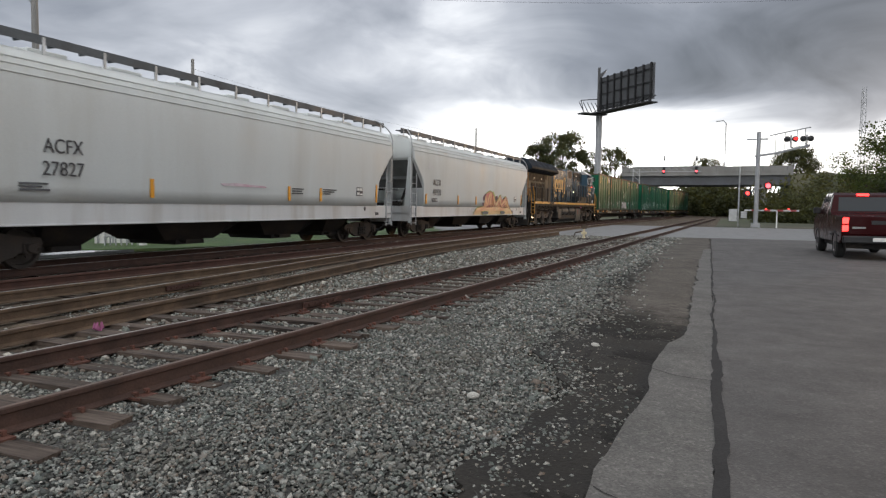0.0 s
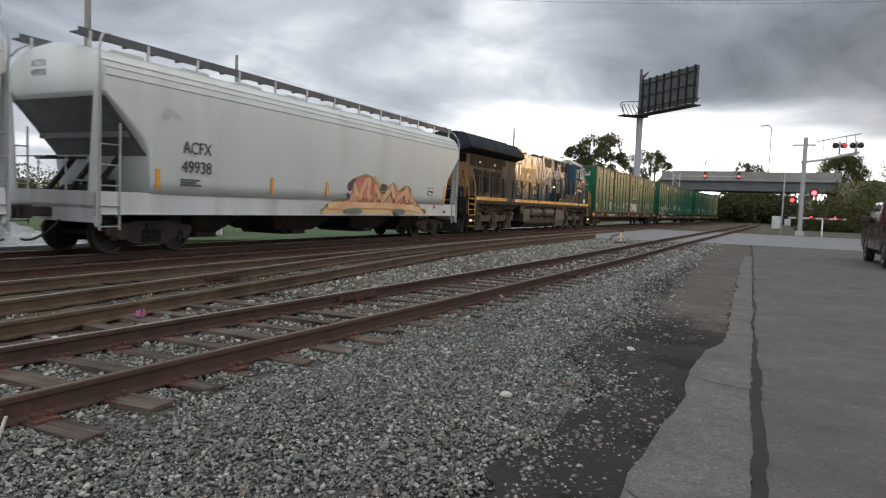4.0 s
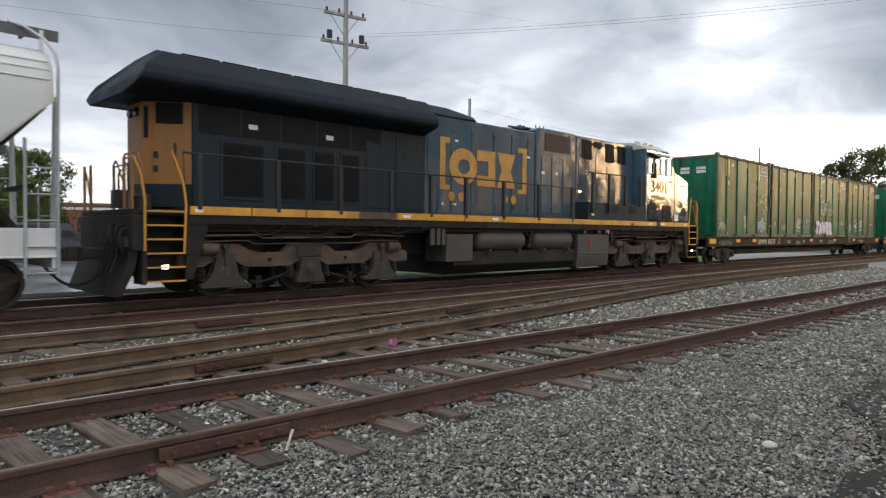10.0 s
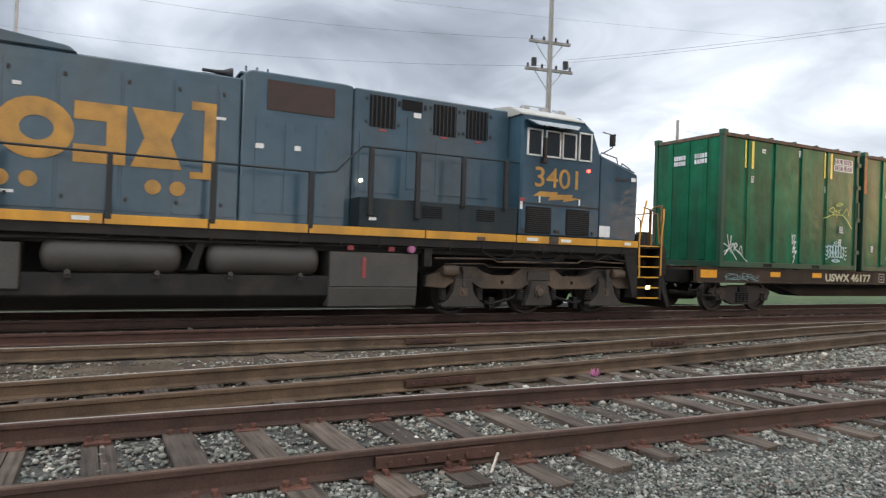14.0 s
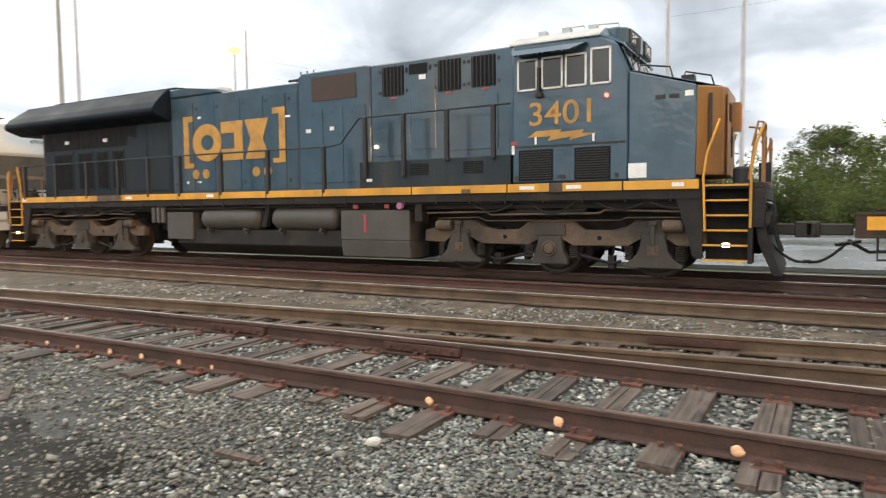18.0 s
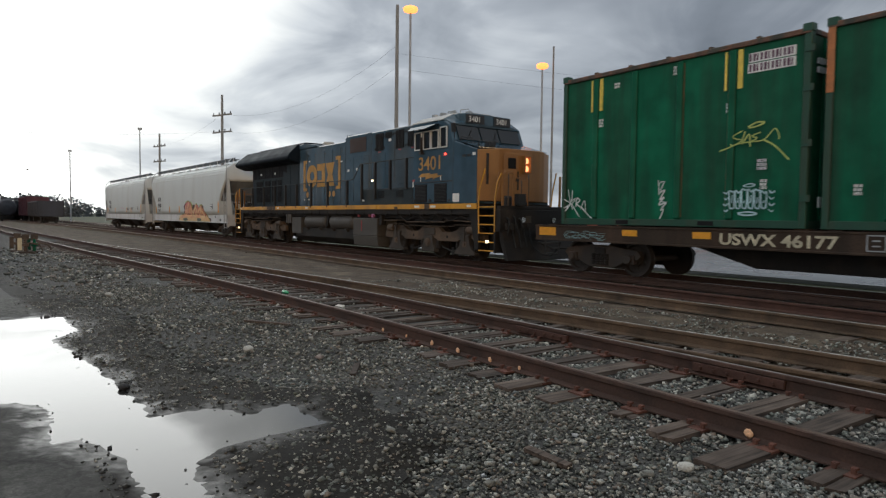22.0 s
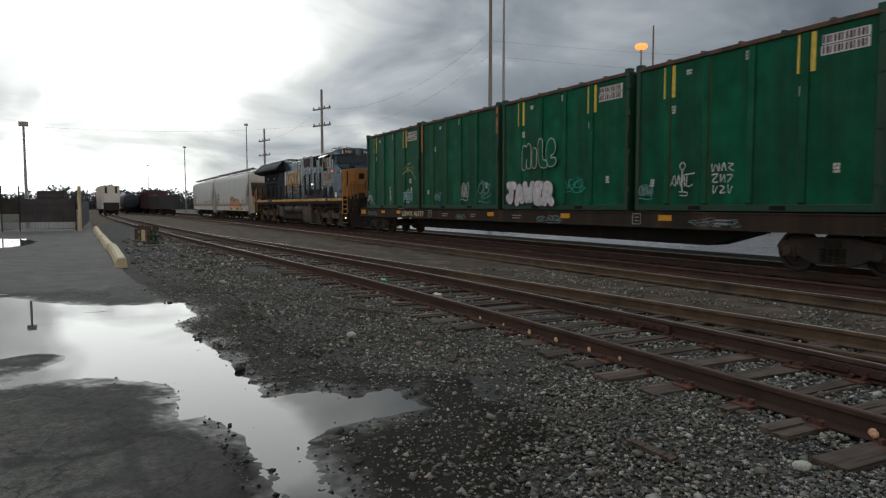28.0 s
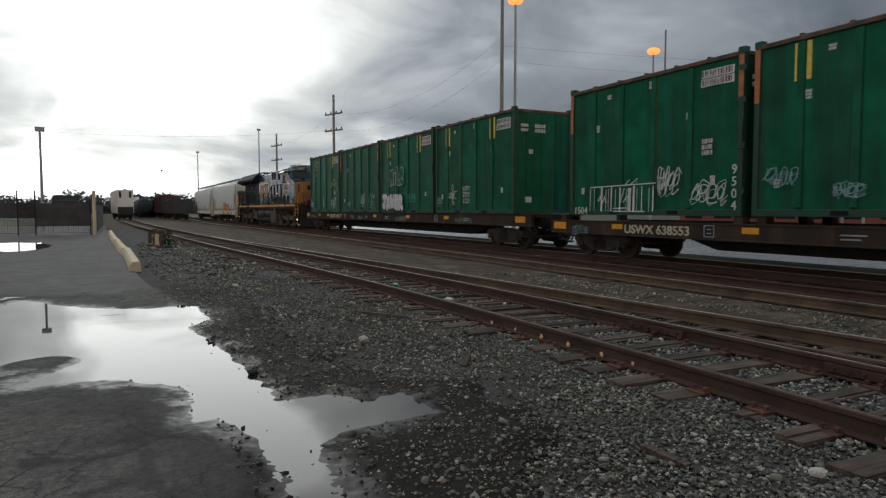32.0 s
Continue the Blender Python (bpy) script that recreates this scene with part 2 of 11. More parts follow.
def stone_mat(name, shades, rough, dust):
    """Crushed stone: every stone has its own shade, with fine grain and a film of dust in patches."""
    m = bpy.data.materials.new(name)
    m.use_nodes = True
    n, lk = m.node_tree.nodes, m.node_tree.links
    b = n["Principled BSDF"]
    tc, g = n.new("ShaderNodeTexCoord"), n.new("ShaderNodeNewGeometry")
    ramp = n.new("ShaderNodeValToRGB")
    lk.new(g.outputs["Random Per Island"], ramp.inputs[0])
    ramp.color_ramp.interpolation = "CONSTANT"
    e = ramp.color_ramp.elements
    e[0].color = (*shades[0][1], 1)
    e[1].position, e[1].color = shades[-1][0], (*shades[-1][1], 1)
    for p, c in shades[1:-1]:
        k = e.new(p)
        k.color = (*c, 1)
    t, t2, r, r2 = n.new("ShaderNodeTexNoise"), n.new("ShaderNodeTexNoise"), n.new("ShaderNodeMapRange"), n.new("ShaderNodeMapRange")
    for k, sc in ((t, 90), (t2, 1.1)):
        k.inputs["Scale"].default_value, k.inputs["Detail"].default_value = sc, 5
        lk.new(tc.outputs["Object"], k.inputs["Vector"])
    lk.new(t.outputs["Fac"], r.inputs[0])
    r.inputs[1].default_value, r.inputs[2].default_value, r.inputs[3].default_value, r.inputs[4].default_value = 0.3, 0.7, 0.72, 1.28
    lk.new(t2.outputs["Fac"], r2.inputs[0])
    r2.inputs[1].default_value, r2.inputs[2].default_value, r2.inputs[4].default_value = 0.46, 0.70, 0.5
    mx = n.new("ShaderNodeMixRGB")
    lk.new(r2.outputs[0], mx.inputs[0])
    lk.new(ramp.outputs[0], mx.inputs[1])
    mx.inputs[2].default_value = (*dust, 1)
    sc = n.new("ShaderNodeVectorMath")
    sc.operation = "SCALE"
    lk.new(mx.outputs[0], sc.inputs[0])
    lk.new(r.outputs[0], sc.inputs["Scale"])
    lk.new(sc.outputs[0], b.inputs["Base Color"])
    b.inputs["Roughness"].default_value = rough
    bp = n.new("ShaderNodeBump")
    bp.inputs["Strength"].default_value, bp.inputs["Distance"].default_value = 0.3, 0.004
    lk.new(t.outputs["Fac"], bp.inputs["Height"])
    lk.new(bp.outputs[0], b.inputs["Normal"])
    return m


SHADES = [(0.0, (0.070, 0.076, 0.074)), (0.12, (0.165, 0.182, 0.170)), (0.25, (0.105, 0.106, 0.102)), (0.36, (0.200, 0.200, 0.188)), (0.48, (0.140, 0.158, 0.152)),
          (0.60, (0.225, 0.208, 0.190)), (0.70, (0.280, 0.292, 0.285)), (0.80, (0.175, 0.140, 0.120)), (0.86, (0.38, 0.38, 0.365)), (0.95, (0.50, 0.49, 0.465))]
M["stone"] = stone_mat("ballast_stone", [(p, (c[0] * 0.89, c[1] * 0.885, c[2] * 0.84)) for p, c in SHADES], 0.78, (0.120, 0.108, 0.090))
M["stone_clean"] = stone_mat("clean_ballast_stone", [(p, (c[0] * 1.14, c[1] * 1.11, c[2] * 1.03)) for p, c in SHADES], 0.78, (0.150, 0.136, 0.114))
M["stone_pale"] = stone_mat("pale_stone_chip", [(p, tuple(min(0.5, v * 1.45) for v in c)) for p, c in SHADES], 0.75, (0.20, 0.19, 0.17))
M["clod"] = mat("mud_clod", (0.024, 0.021, 0.018), 0.7, vary=0.3, scale=8, fine=60, tint=(0.04, 0.036, 0.03), tint_amount=0.4, bump=0.4)
M["stone_muddy"] = stone_mat("muddy_stone", [(p, tuple(v * k * (0.70 if p < 0.8 else 0.95) for v, k in zip(c, (1.06, 1.0, 0.88)))) for p, c in SHADES], 0.7, (0.085, 0.076, 0.062))
M["dirt_bed"] = mat("oily_dirt", (0.086, 0.066, 0.049), 0.9, spec=0.25, vary=0.4, scale=2.5, fine=30, tint=(0.165, 0.132, 0.098), tint_amount=0.5, tint_scale=1.2, bump=0.8, bump_dist=0.03, voro=24)
M["mud"] = mat("wet_mud", (0.024, 0.022, 0.019), 0.8, spec=0.2, vary=0.35, scale=1.6, fine=40, tint=(0.036, 0.032, 0.028), tint_amount=0.5, bump=0.5, bump_dist=0.02)


def asphalt_mat(name, base, patch, rough, speck=0.35, patch_scale=0.6, pale_stones=1.95):
    """Rolled asphalt: broad stains, fine dark binder and single pale stones in it."""
    m = bpy.data.materials.new(name)
    m.use_nodes = True
    n, lk = m.node_tree.nodes, m.node_tree.links
    b = n["Principled BSDF"]
    tc = n.new("ShaderNodeTexCoord")

    def tex(sc, det, lo, hi, a=0.32, z=0.68):
        t, r = n.new("ShaderNodeTexNoise"), n.new("ShaderNodeMapRange")
        t.inputs["Scale"].default_value, t.inputs["Detail"].default_value = sc, det
        lk.new(tc.outputs["Object"], t.inputs["Vector"])
        lk.new(t.outputs["Fac"], r.inputs[0])
        r.inputs[1].default_value, r.inputs[2].default_value, r.inputs[3].default_value, r.inputs[4].default_value = a, z, lo, hi
        return r.outputs[0]

    def mul(a, c):
        k = n.new("ShaderNodeMath")
        k.operation = "MULTIPLY"
        lk.new(a, k.inputs[0])
        lk.new(c, k.inputs[1])
        return k.outputs[0]

    pale, pr = n.new("ShaderNodeTexVoronoi"), n.new("ShaderNodeMapRange")
    pale.inputs["Scale"].default_value = 52
    lk.new(tc.outputs["Object"], pale.inputs["Vector"])
    lk.new(pale.outputs["Color"], pr.inputs[0])
    pr.inputs[1].default_value, pr.inputs[2].default_value, pr.inputs[3].default_value, pr.inputs[4].default_value = 0.70, 0.84, 0.97, pale_stones
    v, r = n.new("ShaderNodeTexVoronoi"), n.new("ShaderNodeMapRange")
    v.inputs["Scale"].default_value = 75
    lk.new(tc.outputs["Object"], v.inputs["Vector"])
    lk.new(v.outputs["Color"], r.inputs[0])
    r.inputs[1].default_value, r.inputs[2].default_value, r.inputs[3].default_value, r.inputs[4].default_value = 0.2, 0.9, 1 - speck, 1 + speck * 1.3
    mx = n.new("ShaderNodeMixRGB")
    lk.new(tex(patch_scale, 6, 0.0, 1.0, 0.4, 0.62), mx.inputs[0])
    mx.inputs[1].default_value, mx.inputs[2].default_value = (*base, 1), (*patch, 1)
    sc = n.new("ShaderNodeVectorMath")
    sc.operation = "SCALE"
    lk.new(mx.outputs[0], sc.inputs[0])
    lk.new(mul(mul(mul(r.outputs[0], pr.outputs[0]), tex(9, 5, 0.91, 1.09)), tex(1.7, 4, 0.88, 1.12)), sc.inputs["Scale"])
    lk.new(sc.outputs[0], b.inputs["Base Color"])
    lk.new(tex(2.5, 4, rough - 0.08, rough + 0.1), b.inputs["Roughness"])
    bp = n.new("ShaderNodeBump")
    bp.inputs["Strength"].default_value, bp.inputs["Distance"].default_value = 0.5, 0.004
    lk.new(v.outputs["Distance"], bp.inputs["Height"])
    lk.new(bp.outputs[0], b.inputs["Normal"])
    return m


M["asphalt"] = asphalt_mat("asphalt", (0.090, 0.084, 0.080), (0.074, 0.069, 0.066), 0.78, 0.16, pale_stones=1.3)
M["asphalt_old"] = asphalt_mat("worn_asphalt", (0.124, 0.117, 0.109), (0.094, 0.090, 0.083), 0.88, 0.2, 1.1, 1.35)
M["dust"] = mat("brown_dust", (0.112, 0.101, 0.089), 0.95, spec=0.15, vary=0.25, scale=1.4, fine=45, tint=(0.080, 0.072, 0.064), tint_amount=0.6, tint_scale=0.9, bump=0.5, bump_dist=0.012)
M["tar"] = mat("tar_seam", (0.034, 0.033, 0.033), 0.85, spec=0.2, vary=0.3, scale=4, fine=60, bump=0.2)
M["concrete"] = mat("crossing_concrete", (0.20, 0.20, 0.20), 0.7, vary=0.15, scale=0.5, fine=30, tint=(0.13, 0.13, 0.13), tint_amount=0.5, bump=0.2)
M["lot"] = mat("wet_lot", (0.16, 0.165, 0.17), 0.28, vary=0.15, scale=0.15, fine=20, tint=(0.11, 0.115, 0.12), tint_amount=0.5, tint_scale=0.2, bump=0.05, wet=0.1)
M["field"] = mat("field", (0.06, 0.07, 0.035), 0.95, vary=0.4, scale=0.1, fine=3, tint=(0.085, 0.075, 0.055), tint_amount=0.5, tint_scale=0.05, bump=0.4)
M["grass"] = mat("grass", (0.055, 0.10, 0.03), 0.9, vary=0.4, scale=0.6, fine=12, tint=(0.10, 0.11, 0.05), tint_amount=0.4, bump=0.8, bump_dist=0.05)
M["rail"] = mat("rusty_rail", (0.074, 0.043, 0.034), 0.78, metal=0.12, spec=0.35, vary=0.3, scale=5, fine=60, tint=(0.052, 0.034, 0.028), tint_amount=0.45, bump=0.25)
M["rail_red"] = mat("red_rust_rail", (0.078, 0.040, 0.031), 0.8, metal=0.1, spec=0.35, vary=0.3, scale=5, fine=60, bump=0.25)
M["rail_brown"] = mat("brown_rail", (0.128, 0.086, 0.056), 0.75, metal=0.12, spec=0.35, vary=0.3, scale=5, fine=60, tint=(0.06, 0.042, 0.03), tint_amount=0.4, bump=0.25)
M["railhead"] = mat("polished_railhead", (0.50, 0.48, 0.46), 0.45, metal=1.0, vary=0.15, scale=2, fine=40, bump=0.03)
M["railhead_dull"] = mat("dull_railhead", (0.17, 0.12, 0.095), 0.42, metal=0.65, vary=0.25, scale=3, fine=40, bump=0.05)
def fading_spray():
    """Spray paint that runs from yellow at the foot of the letters through orange to pink."""
    m = bpy.data.materials.new("pink_to_yellow_spray")
    m.use_nodes = True
    n, lk = m.node_tree.nodes, m.node_tree.links
    tc, sp, t = n.new("ShaderNodeTexCoord"), n.new("ShaderNodeSeparateXYZ"), n.new("ShaderNodeTexNoise")
    lk.new(tc.outputs["Object"], sp.inputs[0])
    lk.new(tc.outputs["Object"], t.inputs["Vector"])
    t.inputs["Scale"].default_value, t.inputs["Detail"].default_value = 2.6, 3
    a = n.new("ShaderNodeMath")
    a.operation = "MULTIPLY_ADD"
    lk.new(t.outputs["Fac"], a.inputs[0])
    a.inputs[1].default_value = 0.7
    lk.new(sp.outputs[2], a.inputs[2])
    r = n.new("ShaderNodeMapRange")
    lk.new(a.outputs[0], r.inputs[0])
    r.inputs[1].default_value, r.inputs[2].default_value = 1.45, 2.35
    c = n.new("ShaderNodeValToRGB")
    lk.new(r.outputs[0], c.inputs[0])
    e = c.color_ramp.elements
    e[0].color, e[1].color = (0.82, 0.58, 0.30, 1), (0.60, 0.17, 0.17, 1)
    k = e.new(0.42)
    k.color = (0.72, 0.33, 0.22, 1)
    lk.new(c.outputs[0], n["Principled BSDF"].inputs["Base Color"])
    n["Principled BSDF"].inputs["Roughness"].default_value = 0.55
    return m


M["spray_fade"] = fading_spray()


def split_wood():
    """Old creosoted timber: long splits and grain along the tie, each tie a little different."""
    m = bpy.data.materials.new("creosoted_tie")
    m.use_nodes = True
    n, lk = m.node_tree.nodes, m.node_tree.links
    b = n["Principled BSDF"]
    tc, mp, oi = n.new("ShaderNodeTexCoord"), n.new("ShaderNodeMapping"), n.new("ShaderNodeObjectInfo")
    mp.inputs["Scale"].default_value = (1.0, 0.05, 1.0)
    lk.new(tc.outputs["Object"], mp.inputs[0])
    off = n.new("ShaderNodeVectorMath")
    lk.new(mp.outputs[0], off.inputs[0])
    lk.new(oi.outputs["Random"], off.inputs[1])

    def tex(sc, det, vec):
        t = n.new("ShaderNodeTexNoise")
        t.inputs["Scale"].default_value, t.inputs["Detail"].default_value = sc, det
        lk.new(vec, t.inputs["Vector"])
        return t.outputs["Fac"]

    grain, wear = tex(34, 4, off.outputs[0]), tex(3.5, 5, tc.outputs["Object"])
    add = n.new("ShaderNodeMath")
    add.operation = "MULTIPLY_ADD"
    lk.new(wear, add.inputs[0])
    add.inputs[1].default_value = 0.55
    lk.new(grain, add.inputs[2])
    c = n.new("ShaderNodeValToRGB")
    lk.new(add.outputs[0], c.inputs[0])
    e = c.color_ramp.elements
    e[0].position, e[0].color = 0.56, (0.016, 0.011, 0.009, 1)
    e[1].position, e[1].color = 1.0, (0.120, 0.092, 0.074, 1)
    k = e.new(0.72)
    k.color = (0.062, 0.045, 0.035, 1)
    r = n.new("ShaderNodeMapRange")
    lk.new(oi.outputs["Random"], r.inputs[0])
    r.inputs[3].default_value, r.inputs[4].default_value = 0.6, 1.35
    sc = n.new("ShaderNodeVectorMath")
    sc.operation = "SCALE"
    lk.new(c.outputs[0], sc.inputs[0])
    lk.new(r.outputs[0], sc.inputs["Scale"])
    lk.new(sc.outputs[0], b.inputs["Base Color"])
    b.inputs["Roughness"].default_value = 0.88
    bp = n.new("ShaderNodeBump")
    bp.inputs["Strength"].default_value, bp.inputs["Distance"].default_value = 0.9, 0.012
    lk.new(grain, bp.inputs["Height"])
    lk.new(bp.outputs[0], b.inputs["Normal"])
    return m


M["tie"] = split_wood()
M["tie_plate"] = mat("rusty_plate", (0.115, 0.050, 0.036), 0.8, metal=0.2, vary=0.3, scale=8, fine=60, bump=0.3, per_object=0.2)
M["paint_daub"] = mat("orange_paint_daub", (0.72, 0.42, 0.24), 0.6, vary=0.3, scale=20, fine=80)
M["blue"] = mat("dark_blue_paint", (0.038, 0.077, 0.110), 0.15, spec=0.42, vary=0.16, scale=1.1, fine=2.8, tint=(0.064, 0.080, 0.090), tint_amount=0.5, tint_scale=0.9, streak=True, bump=0.7, bump_dist=0.016)
M["wing_blue"] = mat("sooty_navy_paint", (0.008, 0.014, 0.022), 0.62, spec=0.12, vary=0.25, scale=1.5, fine=40, tint=(0.016, 0.018, 0.021), tint_amount=0.4, bump=0.04)
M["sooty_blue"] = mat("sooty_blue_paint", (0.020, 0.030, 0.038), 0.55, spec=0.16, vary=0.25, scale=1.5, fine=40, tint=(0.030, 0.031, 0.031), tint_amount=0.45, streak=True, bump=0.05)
M["blue_grey"] = mat("dusty_grey_paint", (0.024, 0.034, 0.040), 0.62, spec=0.22, vary=0.2, scale=1.5, fine=40, tint=(0.046, 0.046, 0.042), tint_amount=0.45, streak=True, bump=0.06)
M["nose_ochre"] = mat("weathered_ochre_paint", (0.30, 0.138, 0.038), 0.5, vary=0.2, scale=2, fine=50, tint=(0.22, 0.10, 0.03), tint_amount=0.45, streak=True, bump=0.05)
M["yellow"] = mat("yellow_paint", (0.62, 0.30, 0.03), 0.42, vary=0.15, scale=2, fine=50, tint=(0.32, 0.17, 0.04), tint_amount=0.35, streak=True, bump=0.05)
M["ochre"] = mat("ochre_lettering", (0.46, 0.24, 0.05), 0.5, vary=0.2, scale=3, fine=50, tint=(0.26, 0.15, 0.05), tint_amount=0.45, tint_scale=2.0, bump=0.03)
M["sooty"] = mat("sooty_steel", (0.018, 0.016, 0.015), 0.7, metal=0.0, spec=0.3, vary=0.35, scale=3, fine=40, tint=(0.040, 0.031, 0.024), tint_amount=0.4, bump=0.2)
M["truck_steel"] = mat("dusty_brown_casting", (0.108, 0.074, 0.050), 0.82, vary=0.35, scale=2.2, fine=30, tint=(0.042, 0.034, 0.028), tint_amount=0.6, bump=0.3)
M["truck_grimy"] = mat("grimy_dark_casting", (0.056, 0.046, 0.038), 0.8, vary=0.35, scale=3, fine=40, tint=(0.026, 0.023, 0.021), tint_amount=0.55, bump=0.3)
M["freight_steel"] = mat("dark_cast_steel", (0.038, 0.030, 0.025), 0.8, vary=0.3, scale=3, fine=40, tint=(0.07, 0.046, 0.032), tint_amount=0.35, bump=0.25)
M["tank_grey"] = mat("grey_tank", (0.070, 0.063, 0.056), 0.6, vary=0.2, scale=2, fine=40, tint=(0.06, 0.055, 0.05), tint_amount=0.4, bump=0.1)
M["wheel"] = mat("wheel_steel", (0.05, 0.042, 0.037), 0.65, metal=0.4, vary=0.3, scale=4, fine=40, bump=0.15)
M["grille"] = mat("black_grille", (0.010, 0.010, 0.011), 0.7, spec=0.2, vary=0.2, scale=4, fine=60, bump=0.1)
M["brown_grille"] = mat("brown_screen", (0.050, 0.030, 0.025), 0.7, vary=0.25, scale=4, fine=60, bump=0.3)
M["white"] = mat("white_paint", (0.72, 0.72, 0.70), 0.5, vary=0.08, scale=2, fine=50, tint=(0.5, 0.49, 0.46), tint_amount=0.3, bump=0.04)
M["cabroof"] = mat("white_cab_roof", (0.44, 0.44, 0.42), 0.5, vary=0.1, scale=2, fine=50, tint=(0.28, 0.27, 0.25), tint_amount=0.4, bump=0.05)
M["hopper"] = mat("light_grey_car_paint", (0.605, 0.635, 0.63), 0.55, spec=0.38, vary=0.05, scale=0.9, fine=30, tint=(0.52, 0.53, 0.505), tint_amount=0.4, tint_scale=0.8, streak=True, bump=0.05)
# slope sheets carry grime and the car end's shade, painted as darker grey
M["slope_grey"] = mat("shaded_grimy_slope_sheet", (0.185, 0.195, 0.20), 0.7, spec=0.25, vary=0.2, scale=1.2, fine=30, tint=(0.13, 0.125, 0.12), tint_amount=0.45, streak=True, bump=0.08)
M["walkway"] = mat("blue_grey_walkway", (0.105, 0.118, 0.130), 0.6, spec=0.3, vary=0.2, scale=1.5, fine=30, tint=(0.07, 0.07, 0.07), tint_amount=0.4, bump=0.1)
M["hopper_sill"] = mat("white_sill_paint", (0.62, 0.63, 0.63), 0.5, vary=0.08, scale=2, fine=40, tint=(0.44, 0.41, 0.37), tint_amount=0.4, streak=True, bump=0.05)
M["galv"] = mat("galvanised_steel", (0.40, 0.41, 0.42), 0.5, metal=0.6, vary=0.15, scale=3, fine=50, bump=0.05)
M["green"] = mat("green_container_paint", (0.009, 0.122, 0.064), 0.36, spec=0.11, vary=0.30, scale=1.3, fine=2.0, tint=(0.020, 0.056, 0.034), tint_amount=0.6, tint_scale=1.6, streak=True, bump=0.9, bump_dist=0.022, per_object=0.10)
M["green_dark"] = mat("dark_green_rib", (0.008, 0.06, 0.034), 0.5, vary=0.2, scale=1.5, fine=40, tint=(0.05, 0.03, 0.02), tint_amount=0.3, streak=True, bump=0.1)
M["rust_edge"] = mat("rusted_green_edge", (0.06, 0.055, 0.04), 0.7, vary=0.35, scale=5, fine=40, tint=(0.20, 0.075, 0.04), tint_amount=0.6, tint_scale=2.5, bump=0.3)
M["rust_line"] = mat("olive_rust_line", (0.075, 0.075, 0.03), 0.7, vary=0.35, scale=3, fine=40, tint=(0.13, 0.07, 0.03), tint_amount=0.4, bump=0.1)
M["orange_patch"] = mat("orange_primer", (0.42, 0.16, 0.06), 0.7, vary=0.25, scale=6, fine=40, bump=0.15)
M["flat_sill"] = mat("dark_flatcar_steel", (0.042, 0.031, 0.024), 0.8, spec=0.2, vary=0.35, scale=2, fine=40, tint=(0.10, 0.06, 0.04), tint_amount=0.4, tint_scale=1.3, streak=True, bump=0.2)
M["reflector"] = mat("orange_reflector", (0.75, 0.33, 0.02), 0.4, vary=0.1, scale=10, fine=60)
M["reflector_y"] = mat("yellow_strip", (0.78, 0.60, 0.10), 0.45, vary=0.15, scale=10, fine=60)
M["decal"] = mat("white_decal", (0.75, 0.75, 0.73), 0.5, vary=0.1, scale=12, fine=60, bump=0)
M["decal_dark"] = mat("dark_lettering", (0.05, 0.05, 0.055), 0.6, vary=0.15, scale=12, fine=60, bump=0)
M["spray_white"] = mat("white_spray_paint", (0.62, 0.66, 0.64), 0.6, vary=0.25, scale=6, fine=40, bump=0)
M["spray_icy"] = mat("icy_blue_spray_paint", (0.42, 0.62, 0.66), 0.6, vary=0.25, scale=6, fine=40, bump=0)
M["spray_lime"] = mat("lime_spray_paint", (0.42, 0.50, 0.14), 0.6, vary=0.25, scale=6, fine=40, bump=0)
M["stencil_tan"] = mat("tan_stencil", (0.52, 0.47, 0.34), 0.6, vary=0.25, scale=6, fine=40, bump=0)
M["spray_teal"] = mat("teal_spray_paint", (0.05, 0.42, 0.36), 0.6, vary=0.25, scale=6, fine=40, bump=0)
M["spray_cream"] = mat("cream_spray", (0.80, 0.56, 0.30), 0.55, vary=0.15, scale=1.5, fine=30, tint=(0.74, 0.32, 0.20), tint_amount=0.8, tint_scale=1.1, bump=0)
M["spray_rose"] = mat("rose_spray", (0.44, 0.13, 0.12), 0.55, vary=0.2, scale=2, fine=30, tint=(0.55, 0.24, 0.18), tint_amount=0.5, bump=0)
M["spray_orange"] = mat("orange_spray", (0.72, 0.30, 0.10), 0.55, vary=0.2, scale=3, fine=30, tint=(0.70, 0.26, 0.20), tint_amount=0.4, bump=0)
M["spray_red"] = mat("dark_red_spray", (0.30, 0.05, 0.05), 0.55, vary=0.2, scale=3, fine=30, bump=0)
M["spray_green"] = mat("green_spray", (0.25, 0.34, 0.10), 0.55, vary=0.3, scale=3, fine=30, bump=0)
M["spray_pink_faint"] = mat("faint_pink_spray", (0.55, 0.34, 0.42), 0.6, vary=0.2, scale=4, fine=30, tint=(0.55, 0.5, 0.52), tint_amount=0.5, bump=0)
M["spray_plum"] = mat("plum_spray", (0.13, 0.06, 0.10), 0.6, vary=0.2, scale=6, fine=40, bump=0)
M["spray_bluish"] = mat("bluish_spray", (0.22, 0.36, 0.38), 0.6, vary=0.3, scale=5, fine=40, bump=0)
M["spray_pale"] = mat("pale_pink_spray", (0.66, 0.64, 0.68), 0.6, vary=0.25, scale=6, fine=40, tint=(0.35, 0.4, 0.4), tint_amount=0.4, bump=0)
M["wood_pole"] = mat("weathered_pole", (0.25, 0.245, 0.235), 0.9, vary=0.25, scale=3, fine=30, tint=(0.30, 0.29, 0.275), tint_amount=0.4, streak=True, bump=0.5)
